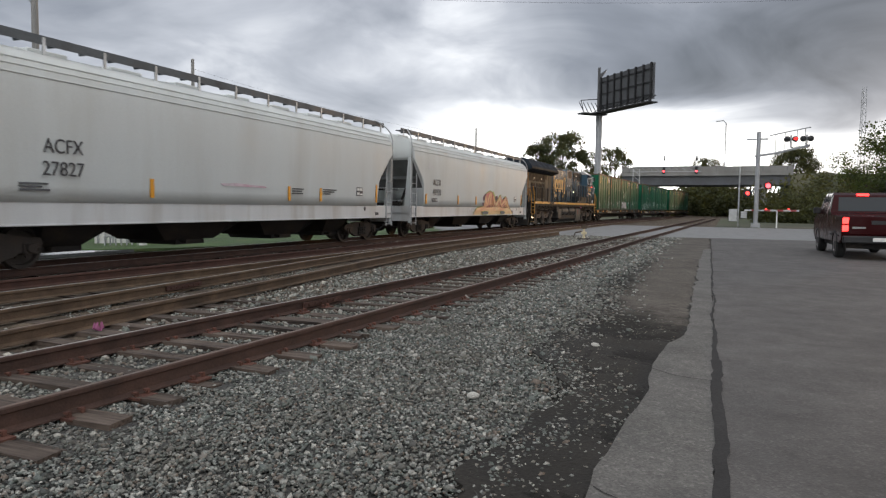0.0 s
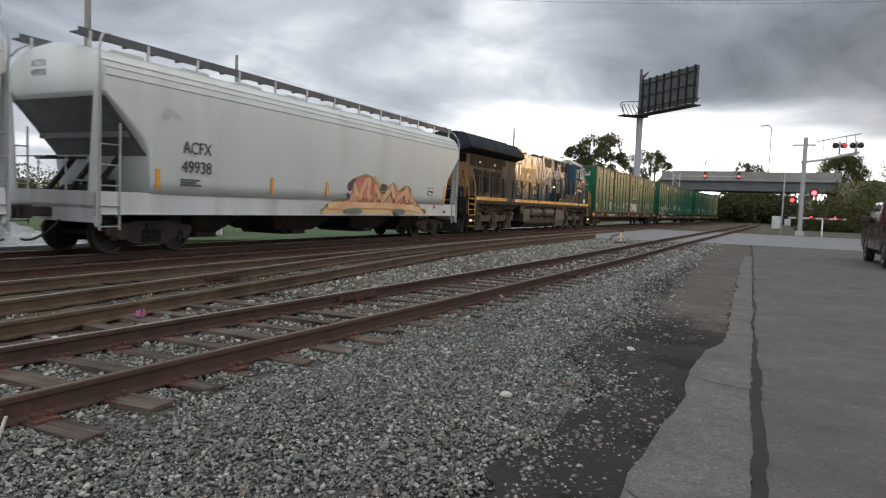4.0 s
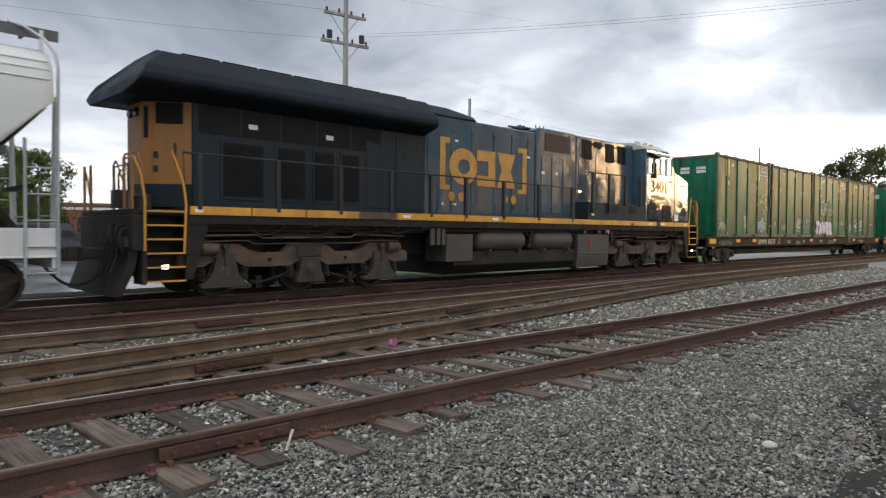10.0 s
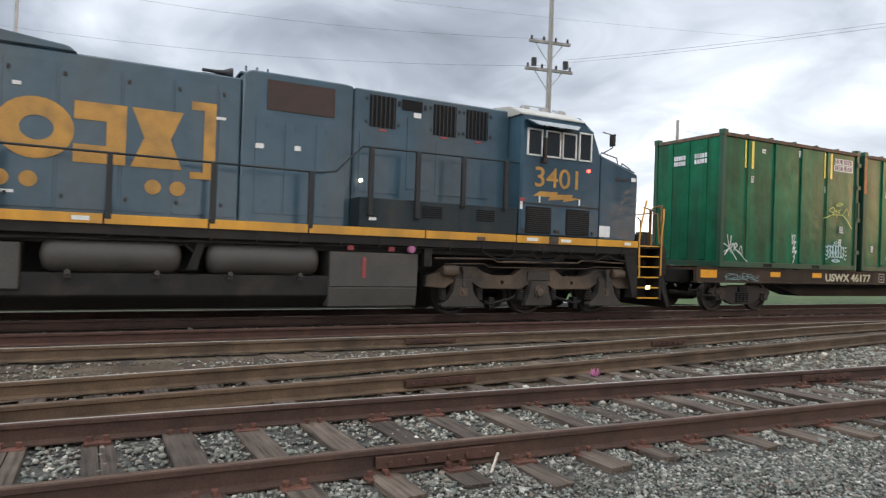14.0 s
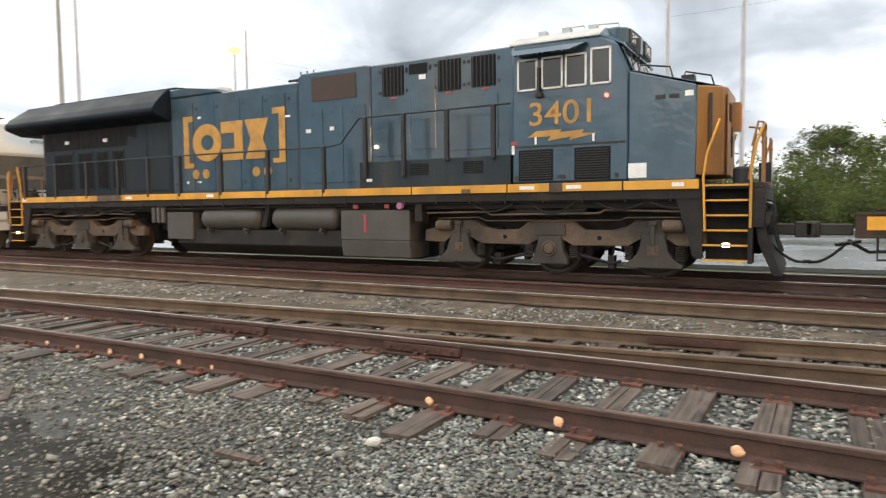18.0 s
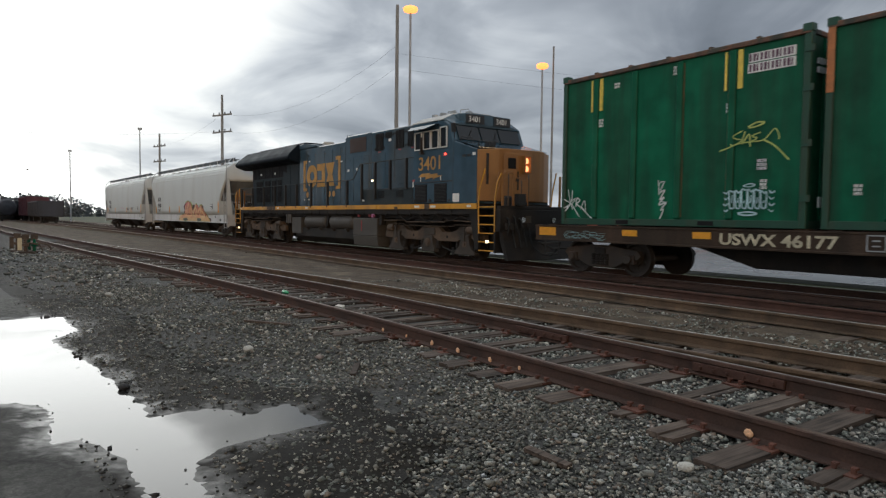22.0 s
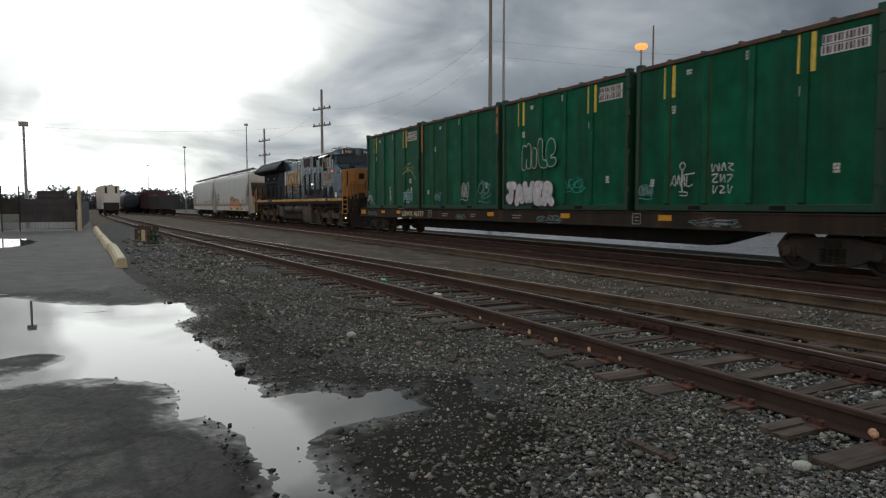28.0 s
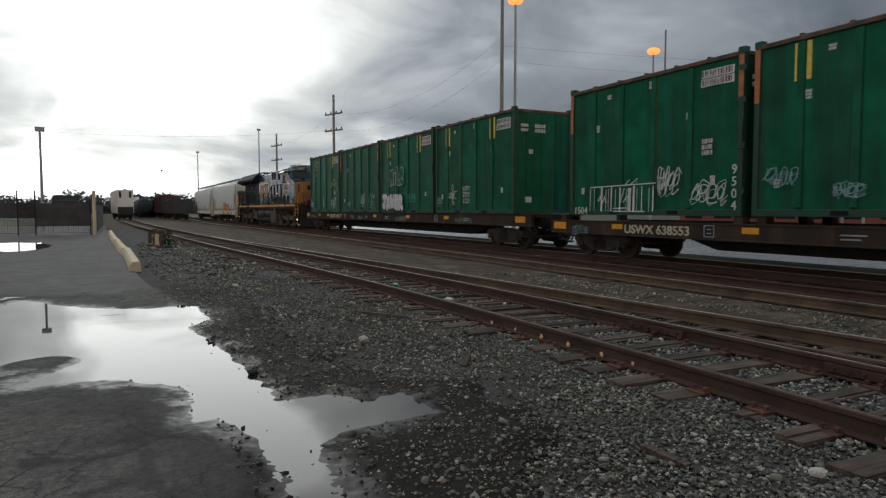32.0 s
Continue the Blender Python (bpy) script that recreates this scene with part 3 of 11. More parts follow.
M["steel_pole"] = mat("grey_steel_pole", (0.36, 0.37, 0.385), 0.6, metal=0.3, vary=0.12, scale=2, fine=30, bump=0.05)
M["wire"] = mat("black_wire", (0.09, 0.09, 0.095), 0.7, vary=0.1, bump=0)
M["bark"] = mat("bark", (0.07, 0.055, 0.042), 0.95, vary=0.3, scale=4, fine=30, bump=0.6)
M["leaf"] = mat("foliage", (0.046, 0.074, 0.030), 0.7, vary=0.35, scale=0.5, fine=8, tint=(0.052, 0.062, 0.024), tint_amount=0.4, island=0.35, bump=0)
M["leaf_dark"] = mat("dark_foliage", (0.060, 0.072, 0.034), 0.8, vary=0.35, scale=0.4, fine=8, tint=(0.040, 0.044, 0.024), tint_amount=0.4, island=0.35, bump=0)
# distance haze painted into the far leaves: paler and bluer than near foliage
M["leaf_far"] = mat("haze_tinted_foliage", (0.112, 0.128, 0.142), 0.9, vary=0.2, scale=0.05, fine=1, island=0.2, bump=0)


def let_light_through(m, amount):
    """Thin leaves: part of the light passes and tints warmer."""
    n, lk = m.node_tree.nodes, m.node_tree.links
    b, out = n["Principled BSDF"], n["Material Output"]
    t, mx, warm = n.new("ShaderNodeBsdfTranslucent"), n.new("ShaderNodeMixShader"), n.new("ShaderNodeMixRGB")
    warm.blend_type, warm.inputs[0].default_value, warm.inputs[2].default_value = "MULTIPLY", 1.0, (2.7, 2.0, 0.65, 1)
    lk.new(b.inputs["Base Color"].links[0].from_socket, warm.inputs[1])
    lk.new(warm.outputs[0], t.inputs[0])
    mx.inputs[0].default_value = amount
    lk.new(b.outputs[0], mx.inputs[1])
    lk.new(t.outputs[0], mx.inputs[2])
    lk.new(mx.outputs[0], out.inputs[0])


let_light_through(M["leaf"], 0.45)
let_light_through(M["leaf_dark"], 0.35)
M["bridge"] = mat("bridge_concrete", (0.26, 0.255, 0.245), 0.85, vary=0.15, scale=0.4, fine=6, tint=(0.17, 0.165, 0.155), tint_amount=0.5, tint_scale=0.3, streak=True, bump=0.2)
M["girder"] = mat("bridge_girder", (0.10, 0.105, 0.115), 0.7, vary=0.2, scale=0.4, fine=8, bump=0.1)
M["billboard"] = mat("billboard_back", (0.085, 0.088, 0.095), 0.7, vary=0.2, scale=0.8, fine=10, bump=0.1)
M["black_steel"] = mat("black_steel", (0.025, 0.025, 0.027), 0.6, metal=0.2, vary=0.2, scale=3, fine=30, bump=0.1)
M["truck_red"] = mat("red_car_paint", (0.030, 0.003, 0.004), 0.2, spec=0.14, vary=0.08, scale=2, fine=60, bump=0)
M["rubber"] = mat("tyre_rubber", (0.018, 0.018, 0.018), 0.85, vary=0.2, scale=8, fine=60, bump=0.2)
M["chrome"] = mat("chrome", (0.55, 0.55, 0.56), 0.18, metal=1.0, vary=0.05, bump=0)
M["glass"] = glass_mat("dark_glass")
M["window"] = glass_mat("cab_window", (0.010, 0.013, 0.017), 0.06)
M["tail"] = mat("lit_tail_lamp", (1.0, 0.035, 0.03), 0.4, vary=0.05, bump=0, emit=3.6)
M["red_signal"] = mat("lit_red_signal", (1.0, 0.05, 0.06), 0.4, vary=0.02, bump=0, emit=5.0)
M["marker"] = mat("lit_marker_lamp", (1.0, 0.06, 0.04), 0.4, vary=0.02, bump=0, emit=3.5)
M["headlight"] = mat("lit_headlight", (1.0, 0.38, 0.16), 0.4, vary=0.02, bump=0, emit=2.0)
M["step_and_label_glow"] = mat("lit_step_lamp_and_label", (1.0, 0.80, 0.50), 0.4, vary=0.02, bump=0, emit=5.0)
M["sodium"] = mat("lit_sodium_lamp", (1.0, 0.24, 0.06), 0.4, vary=0.02, bump=0, emit=2.5)
M["brick"] = mat("brick_building", (0.22, 0.075, 0.055), 0.85, vary=0.2, scale=0.5, fine=8, bump=0.2)
M["dark_red"] = mat("dark_red_car", (0.105, 0.040, 0.050), 0.8, vary=0.3, scale=1, fine=10, streak=True, bump=0.1)
M["black_car"] = mat("slate_car", (0.050, 0.054, 0.066), 0.75, vary=0.3, scale=1, fine=10, streak=True, bump=0.1)
M["pipe_yellow"] = mat("faded_yellow_pipe", (0.64, 0.55, 0.36), 0.7, vary=0.15, scale=3, fine=30, tint=(0.42, 0.37, 0.26), tint_amount=0.4, bump=0.15)
M["mesh_fence"] = mat("dark_fence_screen", (0.080, 0.084, 0.095), 0.85, vary=0.25, scale=1.5, fine=30, tint=(0.10, 0.095, 0.095), tint_amount=0.4, bump=0.2)
M["bottle"] = mat("green_plastic", (0.03, 0.35, 0.14), 0.3, vary=0.1, bump=0)
M["pink"] = mat("pink_plastic", (0.40, 0.13, 0.26), 0.6, vary=0.2, scale=20, bump=0)
M["cardboard"] = mat("pale_litter", (0.62, 0.58, 0.52), 0.8, vary=0.15, scale=10, bump=0.1)
M["roof_shingle"] = mat("roof_shingle", (0.16, 0.10, 0.08), 0.9, vary=0.2, scale=1, fine=10, bump=0.3)


def water_mat():
    m = bpy.data.materials.new("puddle_water")
    m.use_nodes = True
    n, lk = m.node_tree.nodes, m.node_tree.links
    b = n["Principled BSDF"]
    b.inputs["Base Color"].default_value = (0.02, 0.02, 0.019, 1)
    b.inputs["Roughness"].default_value = 0.02
    b.inputs["IOR"].default_value = 1.33
    t = n.new("ShaderNodeTexNoise")
    t.inputs["Scale"].default_value = 5
    bp = n.new("ShaderNodeBump")
    bp.inputs["Strength"].default_value, bp.inputs["Distance"].default_value = 0.03, 0.01
    lk.new(t.outputs["Fac"], bp.inputs["Height"])
    lk.new(bp.outputs[0], b.inputs["Normal"])
    return m


M["water"] = water_mat()


def soaked_ground():
    """Asphalt and mud in one sheet: the mesh tells how muddy and how wet each spot is."""
    m = bpy.data.materials.new("soaked_ground")
    m.use_nodes = True
    n, lk = m.node_tree.nodes, m.node_tree.links
    b = n["Principled BSDF"]
    tc = n.new("ShaderNodeTexCoord")

    def noise_ramp(sc, det, lo, hi):
        t = n.new("ShaderNodeTexNoise")
        t.inputs["Scale"].default_value, t.inputs["Detail"].default_value = sc, det
        lk.new(tc.outputs["Object"], t.inputs["Vector"])
        r = n.new("ShaderNodeMapRange")
        lk.new(t.outputs["Fac"], r.inputs[0])
        r.inputs[1].default_value, r.inputs[2].default_value, r.inputs[3].default_value, r.inputs[4].default_value = 0.3, 0.7, lo, hi
        return t.outputs["Fac"], r.outputs[0]

    def attr(name):
        a = n.new("ShaderNodeAttribute")
        a.attribute_name = name
        return a.outputs["Fac"]

    def mul(a, c):
        k = n.new("ShaderNodeMath")
        k.operation = "MULTIPLY"
        lk.new(a, k.inputs[0])
        if isinstance(c, float):
            k.inputs[1].default_value = c
        else:
            lk.new(c, k.inputs[1])
        return k.outputs[0]

    f1, grain = noise_ramp(140, 3, 0.72, 1.28)
    f2, broad = noise_ramp(1.1, 6, 0.78, 1.22)
    f3, lumps = noise_ramp(17, 5, 0.7, 1.3)
    cell, cr = n.new("ShaderNodeTexVoronoi"), n.new("ShaderNodeMapRange")
    cell.inputs["Scale"].default_value = 80
    lk.new(tc.outputs["Object"], cell.inputs["Vector"])
    lk.new(cell.outputs["Color"], cr.inputs[0])
    cr.inputs[1].default_value, cr.inputs[2].default_value, cr.inputs[3].default_value, cr.inputs[4].default_value = 0.2, 0.95, 0.75, 1.3
    grain = mul(grain, cr.outputs[0])
    mx = n.new("ShaderNodeMixRGB")
    lk.new(attr("mud"), mx.inputs[0])
    mx.inputs[1].default_value, mx.inputs[2].default_value = (0.122, 0.120, 0.110, 1), (0.027, 0.024, 0.020, 1)
    dusty = n.new("ShaderNodeMixRGB")
    lk.new(attr("dust"), dusty.inputs[0])
    lk.new(mx.outputs[0], dusty.inputs[1])
    dusty.inputs[2].default_value = (0.108, 0.096, 0.083, 1)
    mx = dusty
    vor = n.new("ShaderNodeTexVoronoi")
    vor.feature = "DISTANCE_TO_EDGE"
    vor.inputs["Scale"].default_value = 1.5
    wob = n.new("ShaderNodeVectorMath")
    wob.operation = "MULTIPLY_ADD"
    nz = n.new("ShaderNodeTexNoise")
    nz.inputs["Scale"].default_value, nz.inputs["Detail"].default_value = 3.0, 4
    lk.new(tc.outputs["Object"], nz.inputs["Vector"])
    lk.new(nz.outputs["Color"], wob.inputs[0])
    wob.inputs[1].default_value = (0.5, 0.5, 0.0)
    lk.new(tc.outputs["Object"], wob.inputs[2])
    lk.new(wob.outputs[0], vor.inputs["Vector"])
    crack_line = n.new("ShaderNodeMapRange")
    lk.new(vor.outputs["Distance"], crack_line.inputs[0])
    crack_line.inputs[1].default_value, crack_line.inputs[2].default_value, crack_line.inputs[3].default_value = 0.004, 0.02, 0.55
    healed = n.new("ShaderNodeMixRGB")
    lk.new(attr("mud"), healed.inputs[0])
    lk.new(crack_line.outputs[0], healed.inputs[1])
    healed.inputs[2].default_value = (1, 1, 1, 1)
    dry = n.new("ShaderNodeMapRange")
    lk.new(attr("wet"), dry.inputs[0])
    dry.inputs[3].default_value, dry.inputs[4].default_value = 1.0, 0.32
    sc = n.new("ShaderNodeVectorMath")
    sc.operation = "SCALE"
    lk.new(mx.outputs[0], sc.inputs[0])
    lk.new(mul(mul(mul(mul(grain, broad), lumps), dry.outputs[0]), healed.outputs[0]), sc.inputs["Scale"])
    lk.new(sc.outputs[0], b.inputs["Base Color"])
    ro = n.new("ShaderNodeMapRange")
    lk.new(mul(attr("wet"), broad), ro.inputs[0])
    ro.inputs[3].default_value, ro.inputs[4].default_value = 0.92, 0.7
    # a film of water over the lowest ground beside the puddle
    film = n.new("ShaderNodeMapRange")
    lk.new(mul(attr("film"), lumps), film.inputs[0])
    film.inputs[1].default_value, film.inputs[2].default_value = 0.15, 1.0
    for lo, hi, socket in ((ro.outputs[0], 0.36, "Roughness"), (0.16, 0.38, "Specular IOR Level")):
        k = n.new("ShaderNodeMix")
        lk.new(film.outputs[0], k.inputs["Factor"])
        if isinstance(lo, float):
            k.inputs["A"].default_value = lo
        else:
            lk.new(lo, k.inputs["A"])
        k.inputs["B"].default_value = hi
        lk.new(k.outputs["Result"], b.inputs[socket])
    bp = n.new("ShaderNodeBump")
    level = n.new("ShaderNodeMapRange")
    lk.new(film.outputs[0], level.inputs[0])
    level.inputs[3].default_value, level.inputs[4].default_value = 0.6, 0.10
    lk.new(level.outputs[0], bp.inputs["Strength"])
    bp.inputs["Distance"].default_value = 0.008
    lk.new(mul(f1, f3), bp.inputs["Height"])
    lk.new(bp.outputs[0], b.inputs["Normal"])
    return m


M["soaked"] = soaked_ground()


# ---- mesh tools ----
def box(bm, x0, x1, y0, y1, z0, z1):
    v = [bm.verts.new((x, y, z)) for x in (x0, x1) for y in (y0, y1) for z in (z0, z1)]
    for f in ((0, 1, 3, 2), (4, 6, 7, 5), (0, 4, 5, 1), (2, 3, 7, 6), (0, 2, 6, 4), (1, 5, 7, 3)):
        bm.faces.new([v[i] for i in f])
    return v


def prism(bm, pts, y0, y1):
    """A solid with the outline pts (x, z) from y0 to y1."""
    a = [bm.verts.new((x, y0, z)) for x, z in pts]
    b = [bm.verts.new((x, y1, z)) for x, z in pts]
    k = len(pts)
    bm.faces.new(a)
    bm.faces.new(b[::-1])
    for i in range(k):
        j = (i + 1) % k
        bm.faces.new((a[j], a[i], b[i], b[j]))


def prism_x(bm, pts, x0, x1):
    """A solid with the outline pts (y, z) from x0 to x1."""
    a = [bm.verts.new((x0, y, z)) for y, z in pts]
    b = [bm.verts.new((x1, y, z)) for y, z in pts]
    k = len(pts)
    bm.faces.new(a)
    bm.faces.new(b[::-1])
    for i in range(k):
        j = (i + 1) % k
        bm.faces.new((a[j], a[i], b[i], b[j]))


def slab(bm, pts, z0, z1):
    """A solid with the outline pts (x, y) from z0 to z1."""
    a = [bm.verts.new((x, y, z0)) for x, y in pts]
    b = [bm.verts.new((x, y, z1)) for x, y in pts]
    k = len(pts)
    bm.faces.new(a[::-1])
    bm.faces.new(b)
    for i in range(k):
        j = (i + 1) % k
        bm.faces.new((a[i], a[j], b[j], b[i]))


def rod(bm, p, q, r, r2=None, n=8, caps=True):
    p, q = Vector(p), Vector(q)
    r2 = r if r2 is None else r2
    d = (q - p).normalized()
    s = d.orthogonal().normalized()
    t = d.cross(s)
    a, b = [], []
    for i in range(n):
        w = 2 * math.pi * i / n
        o = s * math.cos(w) + t * math.sin(w)
        a.append(bm.verts.new(p + o * r))
        b.append(bm.verts.new(q + o * r2))
    for i in range(n):
        j = (i + 1) % n
        bm.faces.new((a[i], a[j], b[j], b[i]))
    if caps:
        bm.faces.new(a[::-1])
        bm.faces.new(b)


def pipe(bm, pts, r, n=6):
    """One continuous round bar through pts."""
    pts = [Vector(p) for p in pts]
    rings, s = [], None
    for i, p in enumerate(pts):
        d = (pts[min(i + 1, len(pts) - 1)] - pts[max(i - 1, 0)]).normalized()
        s = d.orthogonal().normalized() if s is None else (s - d * s.dot(d)).normalized()
        t = d.cross(s)
        rings.append([bm.verts.new(p + (s * math.cos(2 * math.pi * k / n) + t * math.sin(2 * math.pi * k / n)) * r) for k in range(n)])
    for a, b in zip(rings, rings[1:]):
        for k in range(n):
            j = (k + 1) % n
            bm.faces.new((a[k], a[j], b[j], b[k]))
    bm.faces.new(rings[0][::-1])
    bm.faces.new(rings[-1])


def lathe(bm, prof, centre, n=24, axis="y"):
    """A turned solid: prof holds (radius, along) pairs, about the axis through centre."""
    rings = []
    c = Vector(centre)
    for r, h in prof:
        ring = []
        for i in range(n):
            w = 2 * math.pi * i / n
            u, v = r * math.cos(w), r * math.sin(w)
            o = {"y": (u, h, v), "z": (u, v, h), "x": (h, u, v)}[axis]
            ring.append(bm.verts.new(c + Vector(o)))
        rings.append(ring)
    for a, b in zip(rings, rings[1:]):
        for i in range(n):
            j = (i + 1) % n
            bm.faces.new((a[i], a[j], b[j], b[i]))
    bm.faces.new(rings[0])
    bm.faces.new(rings[-1])


def mesh_of(name, bm, material, bevel=0.0, smooth=False):
    if bevel:
        bmesh.ops.bevel(bm, geom=bm.edges[:], offset=bevel, segments=1, affect="EDGES", clamp_overlap=True)
    bmesh.ops.recalc_face_normals(bm, faces=bm.faces[:])
    me = bpy.data.meshes.new(name)
    bm.to_mesh(me)
    bm.free()
    me.materials.append(material)
    if smooth:
        me.shade_smooth()
    return me


def part(name, bm, material, parent, label="", bevel=0.0, smooth=False):
    ob = new(name, mesh_of(name, bm, material, bevel, smooth))
    ob.parent = parent
    if label:
        ob["label"] = label
    return ob


def pieces(name, bm, material, parent, label="", gap=0.06):
    """The loose pieces of bm as parts of their own; pieces nearer than gap to each other stay one part."""
    bm.verts.ensure_lookup_table()
    bm.verts.index_update()
    isle, groups = [-1] * len(bm.verts), []
    for v in bm.verts:
        if isle[v.index] < 0:
            todo, mine = [v], []
            isle[v.index] = len(groups)
            while todo:
                a = todo.pop()
                mine.append(a.co)
                for ed in a.link_edges:
                    o = ed.other_vert(a)
                    if isle[o.index] < 0:
                        isle[o.index] = len(groups)
                        todo.append(o)
            groups.append(([min(c[i] for c in mine) for i in range(3)], [max(c[i] for c in mine) for i in range(3)]))
    root = list(range(len(groups)))

    def find(i):
        while root[i] != i:
            i = root[i]
        return i

    for i, (a0, a1) in enumerate(groups):
        for j, (b0, b1) in enumerate(groups[:i]):
            if all(a0[k] - gap < b1[k] and b0[k] - gap < a1[k] for k in range(3)):
                root[find(i)] = find(j)
    made = []
    for r in sorted({find(i) for i in range(len(groups))}):
        one = bmesh.new()
        at = {v: one.verts.new(v.co) for v in bm.verts if find(isle[v.index]) == r}
        for f in bm.faces:
            if f.verts[0] in at:
                one.faces.new([at[v] for v in f.verts])
        made.append(part(name, one, material, parent, label))
    bm.free()
    return made


def shared(name, me, parent, m, label=""):
    ob = new(name, me)
    ob.parent = parent
    ob.matrix_basis = m
    if label:
        ob["label"] = label
    return ob


def thing(name, label, category, group="", at=None):
    ob = new(name)
    ob.empty_display_size = 0.2
    if at is not None:
        ob.matrix_basis = at
    return tagged(ob, label, category, group)


def solid(name, bm, material, label="", category="", kind="", group="", bevel=0.0, smooth=False):
    ob = new(name, mesh_of(name, bm, material, bevel, smooth))
    return tagged(ob, label, category, group, kind)


def text_mesh(name, body, size, material, depth=0.004, bold=0.0):
    """Raised flat lettering in the x-z plane, facing -y, its lower left corner at the origin."""
    cu = bpy.data.curves.new(name, "FONT")
    cu.body, cu.size, cu.extrude, cu.offset = body, size, depth, bold
    ob = bpy.data.objects.new(name, cu)
    me = bpy.data.meshes.new_from_object(ob)
    bpy.data.objects.remove(ob)
    bpy.data.curves.remove(cu)
    me.transform(pose(0, 0, 0, 90, 0, 0))
    me.materials.clear()
    me.materials.append(material)
    return me


def lettering(name, body, size, material, parent, x, y, z, label="", width=0.0, bold=0.0):
    me = text_mesh(name, body, size, material, bold=bold)
    ob = shared(name, me, parent, pose(x, y, z), label)
    if width:
        w = max(v.co.x for v in me.vertices) - min(v.co.x for v in me.vertices)
        ob.scale.x = width / w
    return ob


def stroke(bm, pts, width, y):
    """A flat painted stroke through pts (x, z) in the plane y."""
    v = []
    for i, p in enumerate(pts):
        a, b = Vector(pts[max(0, i - 1)]), Vector(pts[min(len(pts) - 1, i + 1)])
        d = (b - a).normalized() if (b - a).length > 1e-6 else Vector((1, 0))
        nrm = Vector((-d.y, d.x)) * width / 2
        v.append((bm.verts.new((p[0] + nrm.x, y - 0.0003 * i, p[1] + nrm.y)), bm.verts.new((p[0] - nrm.x, y - 0.0003 * i, p[1] - nrm.y))))
    for a, b in zip(v, v[1:]):
        bm.faces.new((a[0], b[0], b[1], a[1]))


def scribble(bm, rnd, x, z, w, h, y, width, loops=4):
    """A spray-can tag: winding letter-like strokes inside a box."""
    forms = (((0.0, 0.2), (0.5, 0.95), (0.75, 0.5), (0.3, 0.25), (0.2, 0.7), (0.9, 0.9), (0.6, 0.05), (1.1, 0.3)),
             ((0.1, 0.9), (0.3, 0.1), (0.55, 0.8), (0.35, 0.55), (0.8, 0.2), (0.85, 0.85), (0.45, 0.95), (0.7, 0.0)),
             ((0.9, 0.7), (0.3, 1.0), (0.0, 0.45), (0.6, 0.35), (0.75, 0.75), (0.25, 0.7), (0.2, 0.0), (1.0, 0.15)),
             ((0.0, 0.6), (0.45, 0.6), (0.4, 1.0), (0.1, 0.85), (0.6, 0.1), (0.95, 0.55), (0.5, 0.45), (0.9, 0.0)))
    loops = max(2, loops - 1)
    lean = rnd.uniform(-0.05, 0.2) * h
    for n in range(loops):
        cw = w / loops
        for pas in range(2):
            size, drop = rnd.uniform(0.75, 1.0), rnd.uniform(0.0, 0.15)
            path = [(x + cw * (n - 0.2 + 1.4 * a) + lean * b + rnd.uniform(-0.1, 0.1) * cw, z + h * (drop + (size - drop) * b + rnd.uniform(-0.08, 0.08))) for a, b in rnd.choice(forms)[pas * 3:]]
            pts = []
            for i in range(len(path) - 1):
                p0, p1, p2, p3 = (Vector(path[min(max(i + j - 1, 0), len(path) - 1)]) for j in range(4))
                for q in range(5):
                    t = q / 5
                    pts.append(0.5 * (2 * p1 + (p2 - p0) * t + (2 * p0 - 5 * p1 + 4 * p2 - p3) * t * t + (3 * p1 - p0 - 3 * p2 + p3) * t**3))
            pts.append(Vector(path[-1]))
            stroke(bm, [(p.x, p.y) for p in pts], width * (0.55 if pas == 0 else 0.32), y - 0.0006 * n - 0.004 * pas)
    if rnd.random() < 0.4:
        stroke(bm, [(x + w * q / 8, z - h * 0.06 + h * 0.05 * math.sin(q * 0.9)) for q in range(9)], width * 0.5, y - 0.006)


# ---- the lines of the tracks ----
def along(points):
    xs, ys = [p[0] for p in points], [p[1] for p in points]

    def f(x):
        if x <= xs[0]:
            i = 0
        elif x >= xs[-1]:
            i = len(xs) - 2
        else:
            i = max(k for k in range(len(xs) - 1) if xs[k] <= x)
        t = (x - xs[i]) / (xs[i + 1] - xs[i])
        if t < 0 or t > 1:
            return ys[i] + (ys[i + 1] - ys[i]) * t
        p0, p3 = ys[max(0, i - 1)], ys[min(len(ys) - 1, i + 2)]
        m1 = (ys[i + 1] - p0) / (xs[i + 1] - xs[max(0, i - 1)])
        m2 = (p3 - ys[i]) / (xs[min(len(xs) - 1, i + 2)] - xs[i])
        h = xs[i + 1] - xs[i]
        a, b = ys[i], ys[i + 1]
        return a * (2 * t**3 - 3 * t**2 + 1) + m1 * h * (t**3 - 2 * t**2 + t) + b * (3 * t**2 - 2 * t**3) + m2 * h * (t**3 - t**2)
    return f


def bend(x):
    return -3.3e-4 * (x + 5) ** 2


GAUGE = 1.435
rail_a = along([(-110, -0.6), (-60, 1.3), (-30, 2.95), (-18, 3.78), (-12, 4.17), (-6, 4.33), (0, 4.30), (5, 4.03), (10, 3.70), (15, 3.42), (20, 3.15), (34, 2.62), (60, 1.4)])


def rail_b(x):
    return rail_a(x) + GAUGE


rail_c = along([(-36, 4.05), (-26, 5.05), (-20, 5.65), (-13, 6.28), (-5, 6.98), (0, 7.42), (5, 7.92), (10, 8.42), (15.6, 9.0), (22, 9.22), (40, 8.95)])
